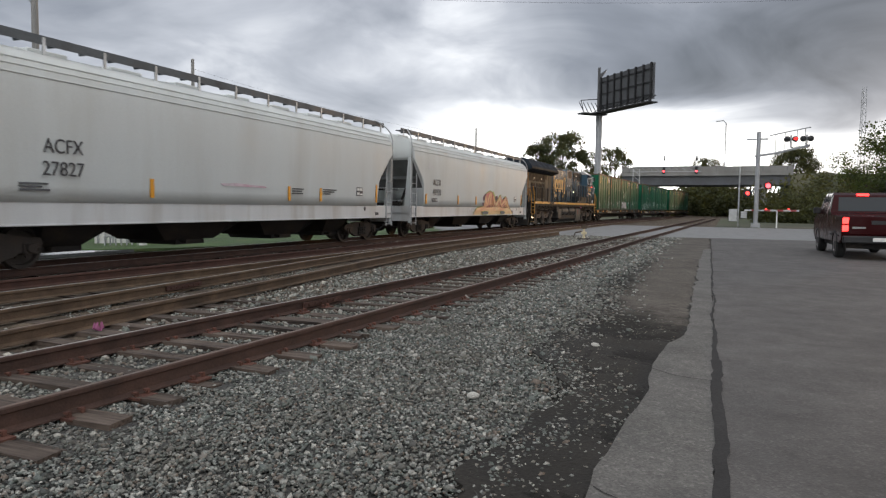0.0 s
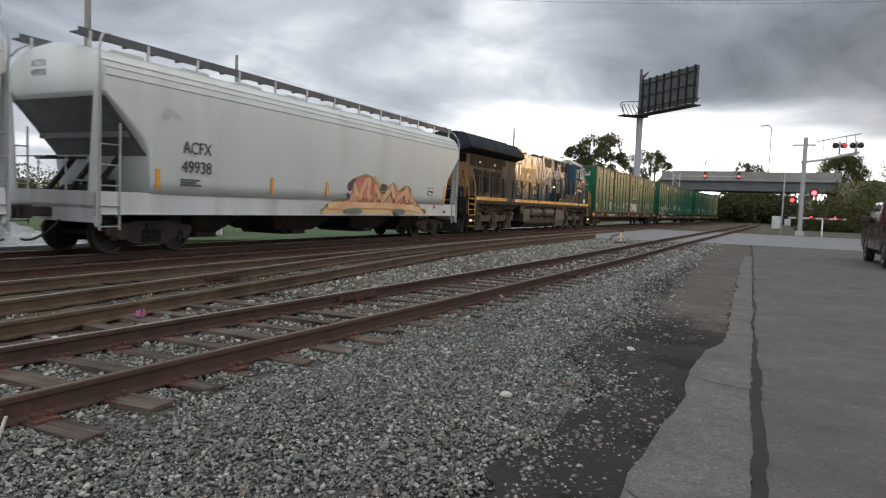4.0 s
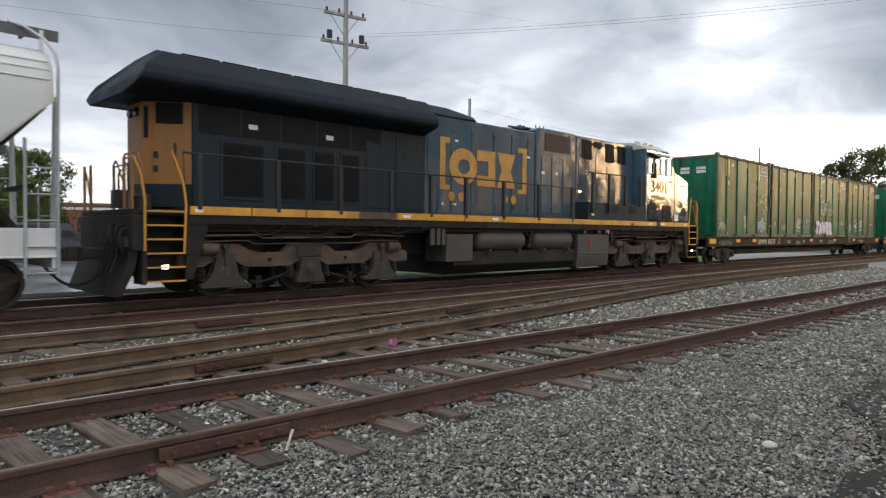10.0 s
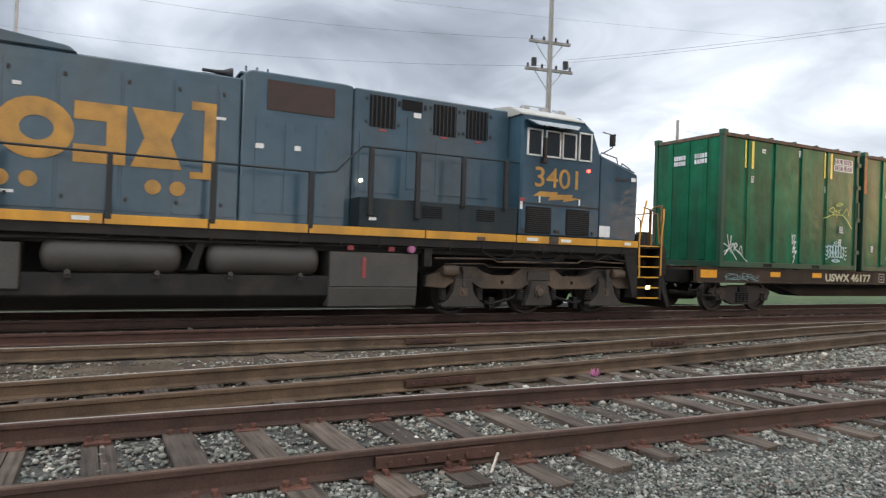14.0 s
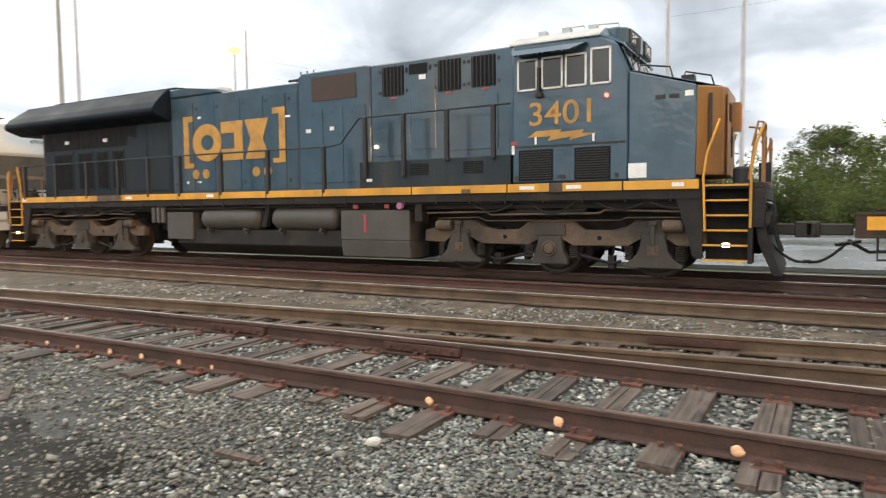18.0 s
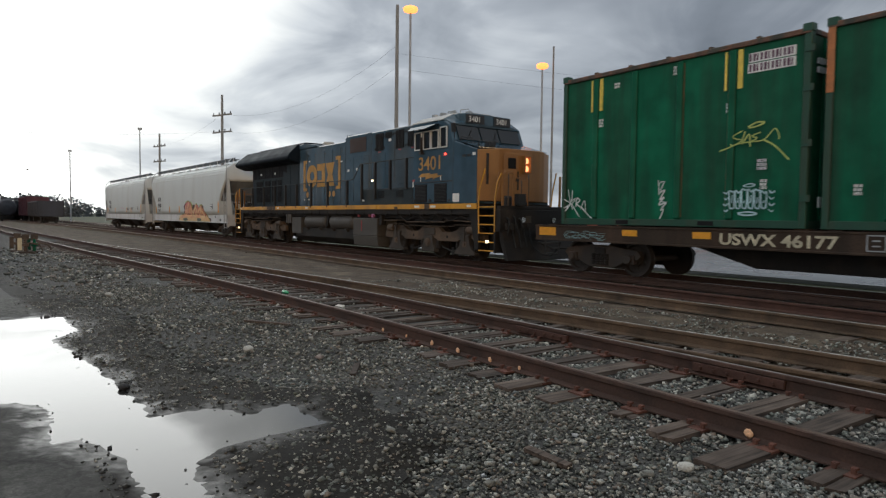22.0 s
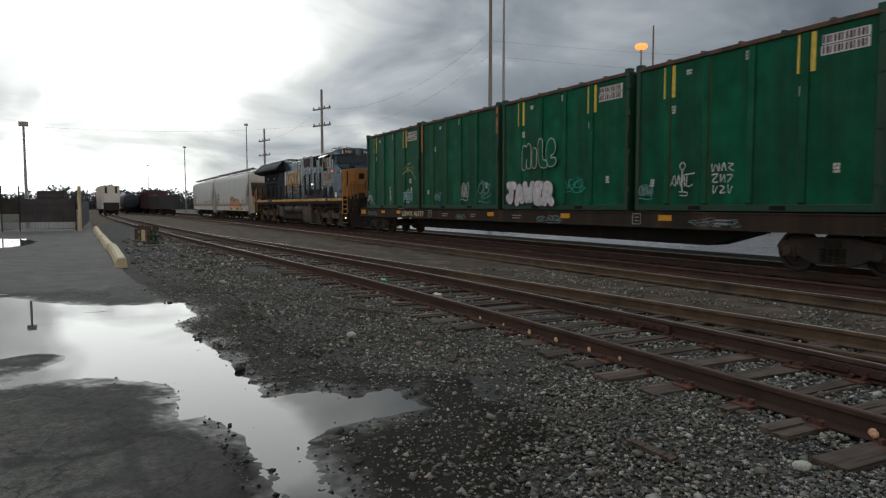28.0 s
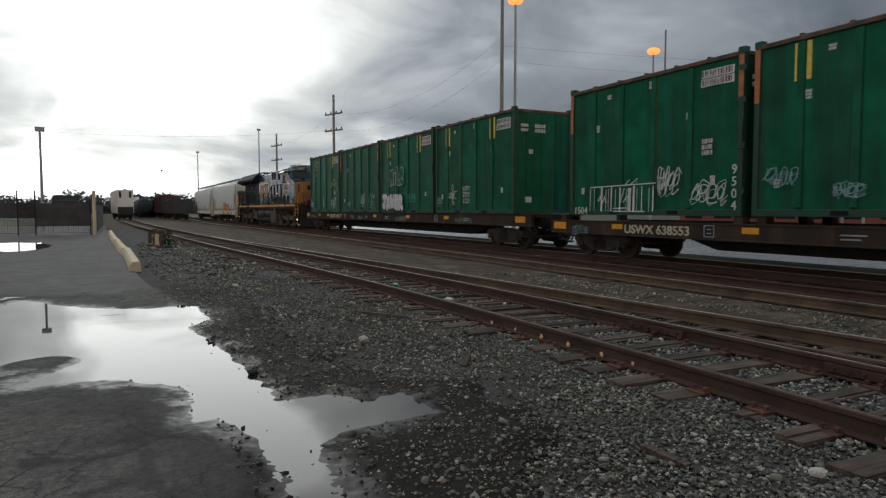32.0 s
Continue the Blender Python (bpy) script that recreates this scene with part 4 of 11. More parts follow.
rail_c2 = along([(-6, 5.80), (0, 6.38), (5, 6.66), (10, 7.12), (18.5, 7.98), (26, 8.0), (40, 7.6)])


def rail_d(x):
    return 9.60 + bend(x)


def rail_e(x):
    return 10.98 + bend(x)


MAIN = 13.47


def main_line(x):
    far = max(0.0, -62.0 - x)
    return MAIN + bend(x) + 0.046 * far * far / (far + 9.0)


RAIL_H = 0.165


def spans(a, b, step):
    k = max(1, round((b - a) / step))
    return [a + (b - a) * i / k for i in range(k + 1)]


def rail_mesh(name, f, x0, x1, material, step=1.0, z=0.015, head=None, cut=True):
    """A swept rail: foot, web and head."""
    prof = [(-0.07, 0), (0.07, 0), (0.07, 0.012), (0.012, 0.032), (0.010, 0.115), (0.035, 0.128), (0.035, 0.158), (0.028, RAIL_H), (-0.028, RAIL_H), (-0.035, 0.158), (-0.035, 0.128), (-0.010, 0.115), (-0.012, 0.032), (-0.07, 0.012)]
    bm = bmesh.new()
    rings = []
    for x in spans(x0, x1, step):
        dy = (f(x + 0.05) - f(x - 0.05)) / 0.1
        nx, ny = -dy / math.hypot(1, dy), 1 / math.hypot(1, dy)
        rings.append([bm.verts.new((x + nx * u, f(x) + ny * u, z + w)) for u, w in prof])
    k = len(prof)
    for a, b in zip(rings, rings[1:]):
        for i in range(k):
            j = (i + 1) % k
            bm.faces.new((a[i], a[j], b[j], b[i]))
    bm.faces.new(rings[0])
    bm.faces.new(rings[-1][::-1])
    return mesh_of(name, bm, material)


def strip_mesh(name, f, x0, x1, half, z, material, step=1.0):
    """A thin worn band along the top of a rail."""
    bm = bmesh.new()
    row = []
    for x in spans(x0, x1, step):
        row.append([bm.verts.new((x, f(x) + u, z + w)) for u, w in ((-half, -0.006), (-half * 0.8, 0.002), (half * 0.8, 0.002), (half, -0.006))])
    for a, b in zip(row, row[1:]):
        for i in range(3):
            bm.faces.new((a[i], a[i + 1], b[i + 1], b[i]))
    return mesh_of(name, bm, material)


# ---- ground ----
def sheet(name, x0, x1, y0, y1, z, material, label, category, kind="structure", thick=0.05):
    bm = bmesh.new()
    box(bm, x0, x1, y0, y1, z - thick, z)
    return solid(name, bm, material, label, category, kind)


sheet("ground", -2500, 2500, -2500, 2500, -0.12, M["field"], "flat rough ground with dry grass reaching the horizon", "ground", thick=0.3)


def relief_sheet(name, x0, x1, f0, f1, nx, ny, z, amp, material, label, seed):
    """Ground between two lines y = f0(x) and y = f1(x), with small lumps."""
    bm = bmesh.new()
    grid = []
    for i in range(nx + 1):
        x = x0 + (x1 - x0) * i / nx
        a, b = f0(x), f1(x)
        col = []
        for j in range(ny + 1):
            y = a + (b - a) * j / ny
            h = z + amp * noise.noise((x * 1.1, y * 1.1, seed)) + amp * 0.6 * noise.noise((x * 5, y * 5, seed))
            if j in (0, ny):
                h = z - 0.04
            col.append(bm.verts.new((x, y, h)))
        grid.append(col)
    for i in range(nx):
        for j in range(ny):
            bm.faces.new((grid[i][j], grid[i + 1][j], grid[i + 1][j + 1], grid[i][j + 1]))
    me = mesh_of(name, bm, material, smooth=True)
    return tagged(new(name, me), label, "ground", "", "structure")


relief_sheet("gravel_bed", -60, 37.5, lambda x: -1.0 if x > -14 else -3.0, lambda x: rail_b(x) + 0.45, 420, 36, -0.018, 0.018, M["gravel"], "bed of grey crushed stone beside the siding", 3.0)
relief_sheet("yard_bed", -120, 37.5, lambda x: rail_b(x) + 0.40, lambda x: main_line(x) + 3.0, 320, 40, -0.022, 0.018, M["dirt_bed"], "oily brown dirt bed between the tracks", 9.0)
relief_sheet("yard_bed_far", 61.0, 160, lambda x: rail_a(x) - 2.0, lambda x: main_line(x) + 3.0, 60, 16, -0.03, 0.03, M["dirt_bed"], "weedy dirt bed beyond the crossing", 5.0)
relief_sheet("yard_bed_west", -220, -60, lambda x: -9.0, lambda x: main_line(x) + 6.0, 60, 16, -0.05, 0.03, M["dirt_bed"], "dark dirt bed of the far yard", 6.0)


def ragged(points, step, amp, seed):
    """Breaks the outline points (x, y) into short uneven pieces."""
    out = []
    k = len(points)
    for i in range(k):
        a, b = Vector(points[i]), Vector(points[(i + 1) % k])
        m = max(1, int((b - a).length / step))
        for j in range(m):
            p = a.lerp(b, j / m)
            w = amp * (0.4 + min(1.0, (b - a).length / 2))
            out.append((p.x + w * noise.noise((p.x * 2.3, p.y * 2.3, seed)), p.y + w * noise.noise((p.x * 2.3, p.y * 2.3, seed + 7))))
    return out


def lay(name, outline, z, material, label, category="road", thick=0.03, kind="structure"):
    bm = bmesh.new()
    slab(bm, outline, z - thick, z)
    return solid(name, bm, material, label, category, kind)


# muddy verge, old asphalt strip, tar seam and the carriageway
verge = [(37.4, -0.05), (37.4, 1.4), (28.8, 1.4), (20, 1.75), (15.4, 1.95), (12.5, 1.75), (10.3, 1.45), (9.2, 1.5), (8.0, 1.6), (7.0, 1.65), (6.2, 1.25), (5.6, 1.0), (4.9, 1.05), (3.8, 1.2), (2.5, 1.15), (1.0, 1.1), (-1.0, 1.0), (-2.2, 1.35), (-3.2, 1.7), (-4.0, 2.35), (-5.4, 2.3), (-6.6, 1.6), (-8.2, 1.35), (-9.5, 1.5), (-11.5, 1.4), (-13.5, 1.0), (-17.0, 0.7), (-17.0, -0.4)]
lay("muddy_verge", ragged(verge, 0.12, 0.16, 2.0), 0.008, M["mud"], "dark wet mud along the edge of the road", "mud", 0.02)
strip = [(27.0, -0.12), (26.5, 0.10), (22.0, 0.20), (17.0, 0.19), (13.0, 0.20), (10.5, 0.19), (9.3, 0.18), (8.5, 0.19), (7.9, 0.36), (6.8, 0.43), (5.6, 0.40), (4.8, 0.48), (4.0, 0.53), (3.0, 0.50), (1.5, 0.42), (0.2, 0.48), (-1.2, 0.42), (-2.4, 0.35), (-2.8, -0.12)]
lay("asphalt_strip", ragged(strip, 0.10, 0.05, 4.0), 0.022, M["asphalt_old"], "old pale cracked strip of asphalt with a broken edge")
lay("dusty_verge", ragged([(37.3, -0.10), (37.3, 1.5), (28.8, 1.5), (22, 1.7), (19.6, 1.5), (19.2, 0.9), (19.4, -0.10)], 0.14, 0.2, 6.0), 0.019, M["dust"], "dry brown dust drifted along the edge of the road", "dirt", 0.02)
carriage = [(37.5, -14.0), (37.5, -0.13), (-2.8, -0.13), (-3.4, 0.42), (-6.0, 0.55), (-9.0, 0.70), (-12.0, 0.72), (-14.5, 0.42), (-18.4, 0.16), (-28.2, -0.18), (-44.0, -0.62), (-75.0, -1.5), (-75.0, -14.0)]
lay("road", ragged(carriage, 0.35, 0.03, 5.0), 0.018, M["asphalt"], "dark grey asphalt road beside the tracks")
bm = bmesh.new()
seam = [(x, -0.13 + 0.05 * noise.noise((x * 0.55, 0, 1)) + 0.022 * noise.noise((x * 2.6, 0, 2)) + 0.005 * noise.noise((x * 9, 0, 2))) for x in spans(-2.7, 36, 0.07)]
wid = [0.024 + 0.016 * noise.noise((x * 1.3, 5, 0)) + 0.016 * noise.noise((x * 6, 5, 0)) + (0.020 if 3.0 < x < 7.2 else -0.010 if x > 9 else 0) for x, _ in seam]
for (p, q), w0, w1 in zip(zip(seam, seam[1:]), wid, wid[1:]):
    bm.faces.new([bm.verts.new((x, y, 0.0265)) for x, y in ((p[0], p[1] - w0), (q[0], q[1] - w1), (q[0], q[1] + w1), (p[0], p[1] + w0))])
solid("tar_seam", bm, M["tar"], "uneven black tar seam in the asphalt", "seam", "structure")


def crack(points, w, z, seed):
    bm = bmesh.new()
    pts = []
    for a, b in zip(points, points[1:]):
        a, b = Vector(a), Vector(b)
        m = max(2, int((b - a).length / 0.06))
        for j in range(m):
            p = a.lerp(b, j / m)
            pts.append((p.x + 0.05 * noise.noise((p.x * 4, p.y * 4, seed)), p.y + 0.05 * noise.noise((p.x * 4, p.y * 4, seed + 3))))
    pts.append(points[-1])
    v = []
    for i, p in enumerate(pts):
        a, b = Vector(pts[max(0, i - 1)]), Vector(pts[min(len(pts) - 1, i + 1)])
        d = (b - a).normalized()
        ww = w * (0.5 + abs(noise.noise((p[0] * 7, p[1] * 7, seed))))
        v.append((bm.verts.new((p[0] - d.y * ww, p[1] + d.x * ww, z)), bm.verts.new((p[0] + d.y * ww, p[1] - d.x * ww, z))))
    for a, b in zip(v, v[1:]):
        bm.faces.new((a[0], b[0], b[1], a[1]))
    return solid("asphalt_crack", bm, M["tar"], "thin dark crack in the asphalt", "crack", "structure", "cracks in the asphalt")


for i, (pts, z) in enumerate((([(6.6, 0.46), (6.4, 0.2), (6.35, -0.1)], 0.026), ([(3.75, 0.5), (3.62, 0.25), (3.5, -0.1)], 0.026), ([(9.4, 0.15), (9.2, -0.1)], 0.026),
                              ([(-5.6, 0.1), (-5.2, -0.4), (-4.6, -0.6), (-4.0, -0.9)], 0.044), ([(-4.3, 0.55), (-4.1, 0.2), (-4.4, -0.1), (-4.0, -0.5), (-3.3, -0.6)], 0.022),
                              ([(-6.1, 0.1), (-5.6, -0.1), (-5.2, 0.1), (-4.8, -0.1)], 0.044), ([(-6.3, -0.3), (-5.9, -0.5), (-5.6, -1.2)], 0.044))):
    crack(pts, 0.0065 if i < 3 else 0.0042, z, i * 3.1)

puddle = [(-13.1, -1.6), (-12.4, -1.1), (-11.6, -0.5), (-11.2, 0.25), (-11.25, 0.9), (-10.4, 0.98), (-9.71, 0.99), (-9.15, 0.64), (-8.2, 0.80), (-7.2, 0.91), (-6.18, 0.96), (-5.45, 1.0), (-5.4, 1.4), (-5.1, 1.65), (-5.2, 1.97), (-4.57, 2.03), (-4.5, 1.69), (-4.45, 1.24), (-4.26, 1.03), (-3.76, 1.03), (-3.2, 1.04), (-2.75, 0.92), (-2.75, 0.7), (-3.48, 0.58), (-3.86, 0.63), (-4.56, 0.63), (-5.15, 0.50), (-5.15, 0.33), (-5.7, 0.36), (-6.17, 0.30), (-6.68, -0.13), (-6.77, -0.57), (-6.72, -0.9), (-7.2, -0.72), (-7.6, -0.62), (-7.9, -0.75), (-7.5, -1.0), (-7.3, -1.4), (-8.7, -1.6), (-10.0, -1.9), (-12.0, -2.0)]
shore = np.array(puddle)
carriage_edge = ([-17, -14.5, -12, -9, -6, -3.4, -2.8, -1.5], [0.3, 0.42, 0.72, 0.70, 0.55, 0.42, -0.13, -0.3])
verge_edge = ([-60, -17, -13.5, -11.5, -9.5, -8.2, -6.6, -5.4, -4, -3.2, -2.2, -1, 1, 2.5, 3.8, 4.9, 5.6, 6.2, 7, 8, 9.2, 10.3, 12.5, 15.4, 20, 28.8, 37], [0.6, 0.7, 1.0, 1.4, 1.5, 1.35, 1.6, 2.3, 2.35, 1.7, 1.35, 1.0, 1.1, 1.15, 1.2, 1.05, 1.0, 1.25, 1.65, 1.6, 1.5, 1.45, 1.75, 1.95, 1.75, 1.4, 1.4])


def into_puddle(x, y):
    """Distance inside the shore line; less than nothing outside it."""
    p, a = np.stack([x, y], -1), shore
    b = np.roll(a, -1, 0)
    d = b - a
    w = p[..., None, :] - a
    t = np.clip((w * d).sum(-1) / (d * d).sum(-1), 0, 1)
    dist = np.sqrt(((w - d * t[..., None]) ** 2).sum(-1)).min(-1)
    cross = ((a[:, 1] > p[..., None, 1]) != (b[:, 1] > p[..., None, 1])) & (p[..., None, 0] < (b[:, 0] - a[:, 0]) * (p[..., None, 1] - a[:, 1]) / (b[:, 1] - a[:, 1] + 1e-9) + a[:, 0])
    return np.where(cross.sum(-1) % 2 == 1, dist, -dist)


def ground_height(x, y):
    """Height of the loose ground at the places x, y."""
    h = np.full(len(x), -0.006)
    for x0, y0, dx, dy, z in RELIEF:
        i, j = np.round((x - x0) / dx).astype(int), np.round((y - y0) / dy).astype(int)
        ok = (i >= 0) & (j >= 0) & (i < z.shape[0]) & (j < z.shape[1])
        h[ok] = np.maximum(h[ok], z[i[ok], j[ok]])
    return h


def lumps(x, y, k, seed):
    return np.array([noise.noise((a * k, b * k, seed)) for a, b in zip(x.ravel(), y.ravel())]).reshape(x.shape)


def soft(v, a, b):
    t = np.clip((v - a) / (b - a), 0, 1)
    return t * t * (3 - 2 * t)


WATER = 0.027
RELIEF = []   # height maps of the muddy ground: x0, y0, dx, dy, heights


def wet_ground(name, x0, x1, y0, y1, step, label):
    """Uneven ground with hollows that fill where it lies below the water."""
    nx, ny = int((x1 - x0) / step), int((y1 - y0) / step)
    x, y = np.meshgrid(np.linspace(x0, x1, nx + 1), np.linspace(y0, y1, ny + 1), indexing="ij")
    n1, n2, n3 = lumps(x, y, 1.6, 3.0), lumps(x, y, 6.0, 8.0), lumps(x, y, 19.0, 5.0)
    edge = np.interp(x, *carriage_edge)
    mud = soft(y - edge + 0.16 * n1 + 0.07 * n2, -0.08, 0.10)
    inside = np.maximum(into_puddle(x, y) if x0 < -2 else np.full(x.shape, -9.0), -3)
    for cx, cy, rx, ry in ((-10.75, -0.35, 0.10, 0.60), (-7.75, -0.85, 0.22, 0.30)):
        inside = inside - 0.75 * np.exp(-((x - cx) / rx) ** 2 - ((y - cy) / ry) ** 2)
    # the tongue towards the gravel is shallow, with mud showing through
    inside = inside - soft(x, -5.4, -3.4) * (0.07 + 0.16 * n2 + 0.12 * n3)
    ragged_shore = inside + 0.09 * n1 + (0.06 + 0.06 * mud) * n2 + (0.05 + 0.05 * mud) * n3
    z = WATER - np.clip(ragged_shore * 0.075, -0.013 - 0.012 * mud, 0.022) + 0.003 * n2 + mud * (0.006 * n3 + 0.010 * n1)
    out = y - (np.interp(x, *verge_edge) + 0.25 * n1 + 0.10 * n2)
    z = z - 0.16 * np.maximum(out + 0.1, 0) * soft(-inside, 0.35, 0.6)
    z = z - 0.034 * soft(x + (1.1 * n1 + 0.4 * n2) * (1 - mud), -3.0, -1.4) * soft(-inside, 0.1, 0.5)
    under = np.interp(x, [-2.4, -1.2, 0.2, 1.5, 3.0, 4.0, 4.8, 5.6, 6.8, 7.9, 8.5, 9.3, 12, 16, 22], [0.35, 0.42, 0.48, 0.42, 0.50, 0.53, 0.48, 0.40, 0.43, 0.36, 0.17, 0.16, 0.16, 0.17, 0.18])
    z = z - (0.012 + 0.05 * soft(under - y, 0.0, 0.10)) * soft(x, -2.6, -1.4)
    rim = np.minimum(np.where(x0 < -2, x - x0, 9.0), np.where(x0 < -2, y - y0, 9.0))
    if x0 < -2:
        rim = np.minimum(rim, np.where(mud < 0.5, x1 - x, 9.0))
    rim = np.maximum(rim - 0.55 - 0.6 * n1 - 0.25 * n2, 0.0)
    z = np.where(rim < 0.5, np.minimum(z, 0.010 + 0.045 * rim + 0.006 * n2), z)
    wet = np.maximum(soft(ragged_shore + 0.45 * n1 + 0.20 * n2, -0.95, -0.35) * (1 - 0.25 * mud), (0.25 + 0.5 * soft(n1 + 0.5 * n2, -0.3, 0.5)) * mud)
    # wide soaked cracks in the old asphalt
    for line in (((-5.78, -0.12), (-5.2, 0.02), (-4.77, 0.01), (-4.26, 0.02), (-3.72, 0.13)), ((-4.72, -0.62), (-4.65, -0.17), (-4.77, 0.01)), ((-4.26, 0.02), (-4.1, -0.3), (-3.7, -0.5))):
        away = np.full(x.shape, 9.0)
        for (ax, ay), (bx, by) in zip(line, line[1:]):
            t = np.clip(((x - ax) * (bx - ax) + (y - ay) * (by - ay)) / ((bx - ax) ** 2 + (by - ay) ** 2), 0, 1)
            away = np.minimum(away, np.hypot(x - ax - t * (bx - ax), y - ay - t * (by - ay)))
        damp = soft(0.075 + 0.05 * n2 + 0.05 * n1 - away, -0.02, 0.05) * (1 - mud)
        wet = np.maximum(wet, damp)
        z = z - 0.004 * damp
    z = z + 0.022 * soft(x, 7.5, 10.0) * soft(y, 0.16, 0.4)
    dust = soft(x + 1.6 * n1 + 0.7 * n2 - 1.2 * np.maximum(y - 0.5, 0), 8.2, 10.6) * soft(1.5 + 0.3 * n1 + 0.02 * (x - 10) - y, 0.0, 0.5)
    wet = wet * (1 - dust)
    film = soft(ragged_shore + 0.12 * n1 + 0.14 * n2 + 0.12 * n3, -0.30, 0.04) * (1 - 0.2 * mud)
    RELIEF.append((x0, y0, (x1 - x0) / nx, (y1 - y0) / ny, z))
    me = bpy.data.meshes.new(name)
    idx = np.arange((nx + 1) * (ny + 1)).reshape(nx + 1, ny + 1)
    f = np.stack([idx[:-1, :-1], idx[1:, :-1], idx[1:, 1:], idx[:-1, 1:]], -1).reshape(-1, 4)
    me.from_pydata(np.stack([x, y, z], -1).reshape(-1, 3).tolist(), [], f.tolist())
    for key, val in (("mud", mud), ("wet", wet), ("film", film), ("dust", dust)):
        at = me.attributes.new(key, "FLOAT", "POINT")
        at.data.foreach_set("value", val.ravel().astype(np.float32))
    me.shade_smooth()
    me.materials.append(M["soaked"])
    return tagged(new(name, me), label, "ground", "", "structure")


wet_ground("soaked_ground", -14.6, -1.2, -2.9, 2.75, 0.04, "soaked asphalt edge and mud with a shallow hollow")
wet_ground("verge_ground", -1.2, 21.0, 0.02, 2.1, 0.05, "lumpy wet mud between the asphalt and the gravel")
wide = [(-13.9, -2.2), (-13.5, -1.3), (-12.6, 1.0), (-9.6, 1.2), (-6.0, 1.25), (-5.6, 2.1), (-4.5, 2.3), (-4.2, 1.45), (-2.6, 1.2), (-2.3, 0.6), (-4.0, 0.2), (-5.2, -0.1), (-6.2, -1.0), (-6.3, -1.4), (-9.5, -2.4)]
lay("puddle", wide, WATER, M["water"], "shallow puddle mirroring the bright sky", "puddle", 0.004)
lay("puddle_far", ragged([(-35.6, -3.4), (-33.0, -2.75), (-30.2, -2.7), (-28.6, -3.4), (-28.9, -5.2), (-31.4, -6.5), (-34.6, -6.4), (-36.2, -4.6)], 0.15, 0.2, 9.0), 0.0275, M["water"], "small puddle on the asphalt", "puddle", 0.004)

# crossing road, the lot beyond the train
lay("crossing_road", [(36.5, -40), (61.5, -40), (61.5, 70), (36.5, 70)], 0.012, M["concrete"], "pale worn road crossing the tracks", thick=0.1)
lay("wet_lot", [(-90, 16.8), (-40, 17.6), (0, 17.7), (36.6, 16.9), (36.6, 46), (-90, 46)], 0.0, M["lot"], "wide wet paved lot behind the tracks, shining under the sky", thick=0.1)
bank = [bearing(az, d) for az, d in ((33.0, 30), (35.5, 24.5), (44, 23.6), (54, 26), (62, 31), (68, 40), (66, 90), (30, 90))]
lay("grass_bank", ragged([(p.x, p.y) for p in bank], 1.0, 0.5, 3.0), 0.02, M["grass"], "bright green grass behind the tracks", "grass", 0.1)
lay("grass_verge", [(62, -30), (125, -30), (125, -2.0), (62, -0.5)], 0.02, M["field"], "dry grass verge beyond the crossing", "grass", 0.1)


# ---- where the ties of the siding lie ----
rnd = random.Random(5)
tie_rows, plate_rows = [], []
x = -40.0
while x < 36.3:
    a, b = rail_a(x), rail_b(x)
    far = b + 0.55
    if -34 < x < 9:
        far = max(far, rail_c(x) + 0.5) if x < 3 else max(far, rail_c2(x) + 0.3)
    far = min(far, b + 1.9)
    tie_rows.append((x, a - 0.48 + rnd.uniform(-0.16, 0.14), far))
    if -16 < x < 20:
        plate_rows += [(x, a), (x, b)]
    x += 0.53 + rnd.uniform(-0.05, 0.05)

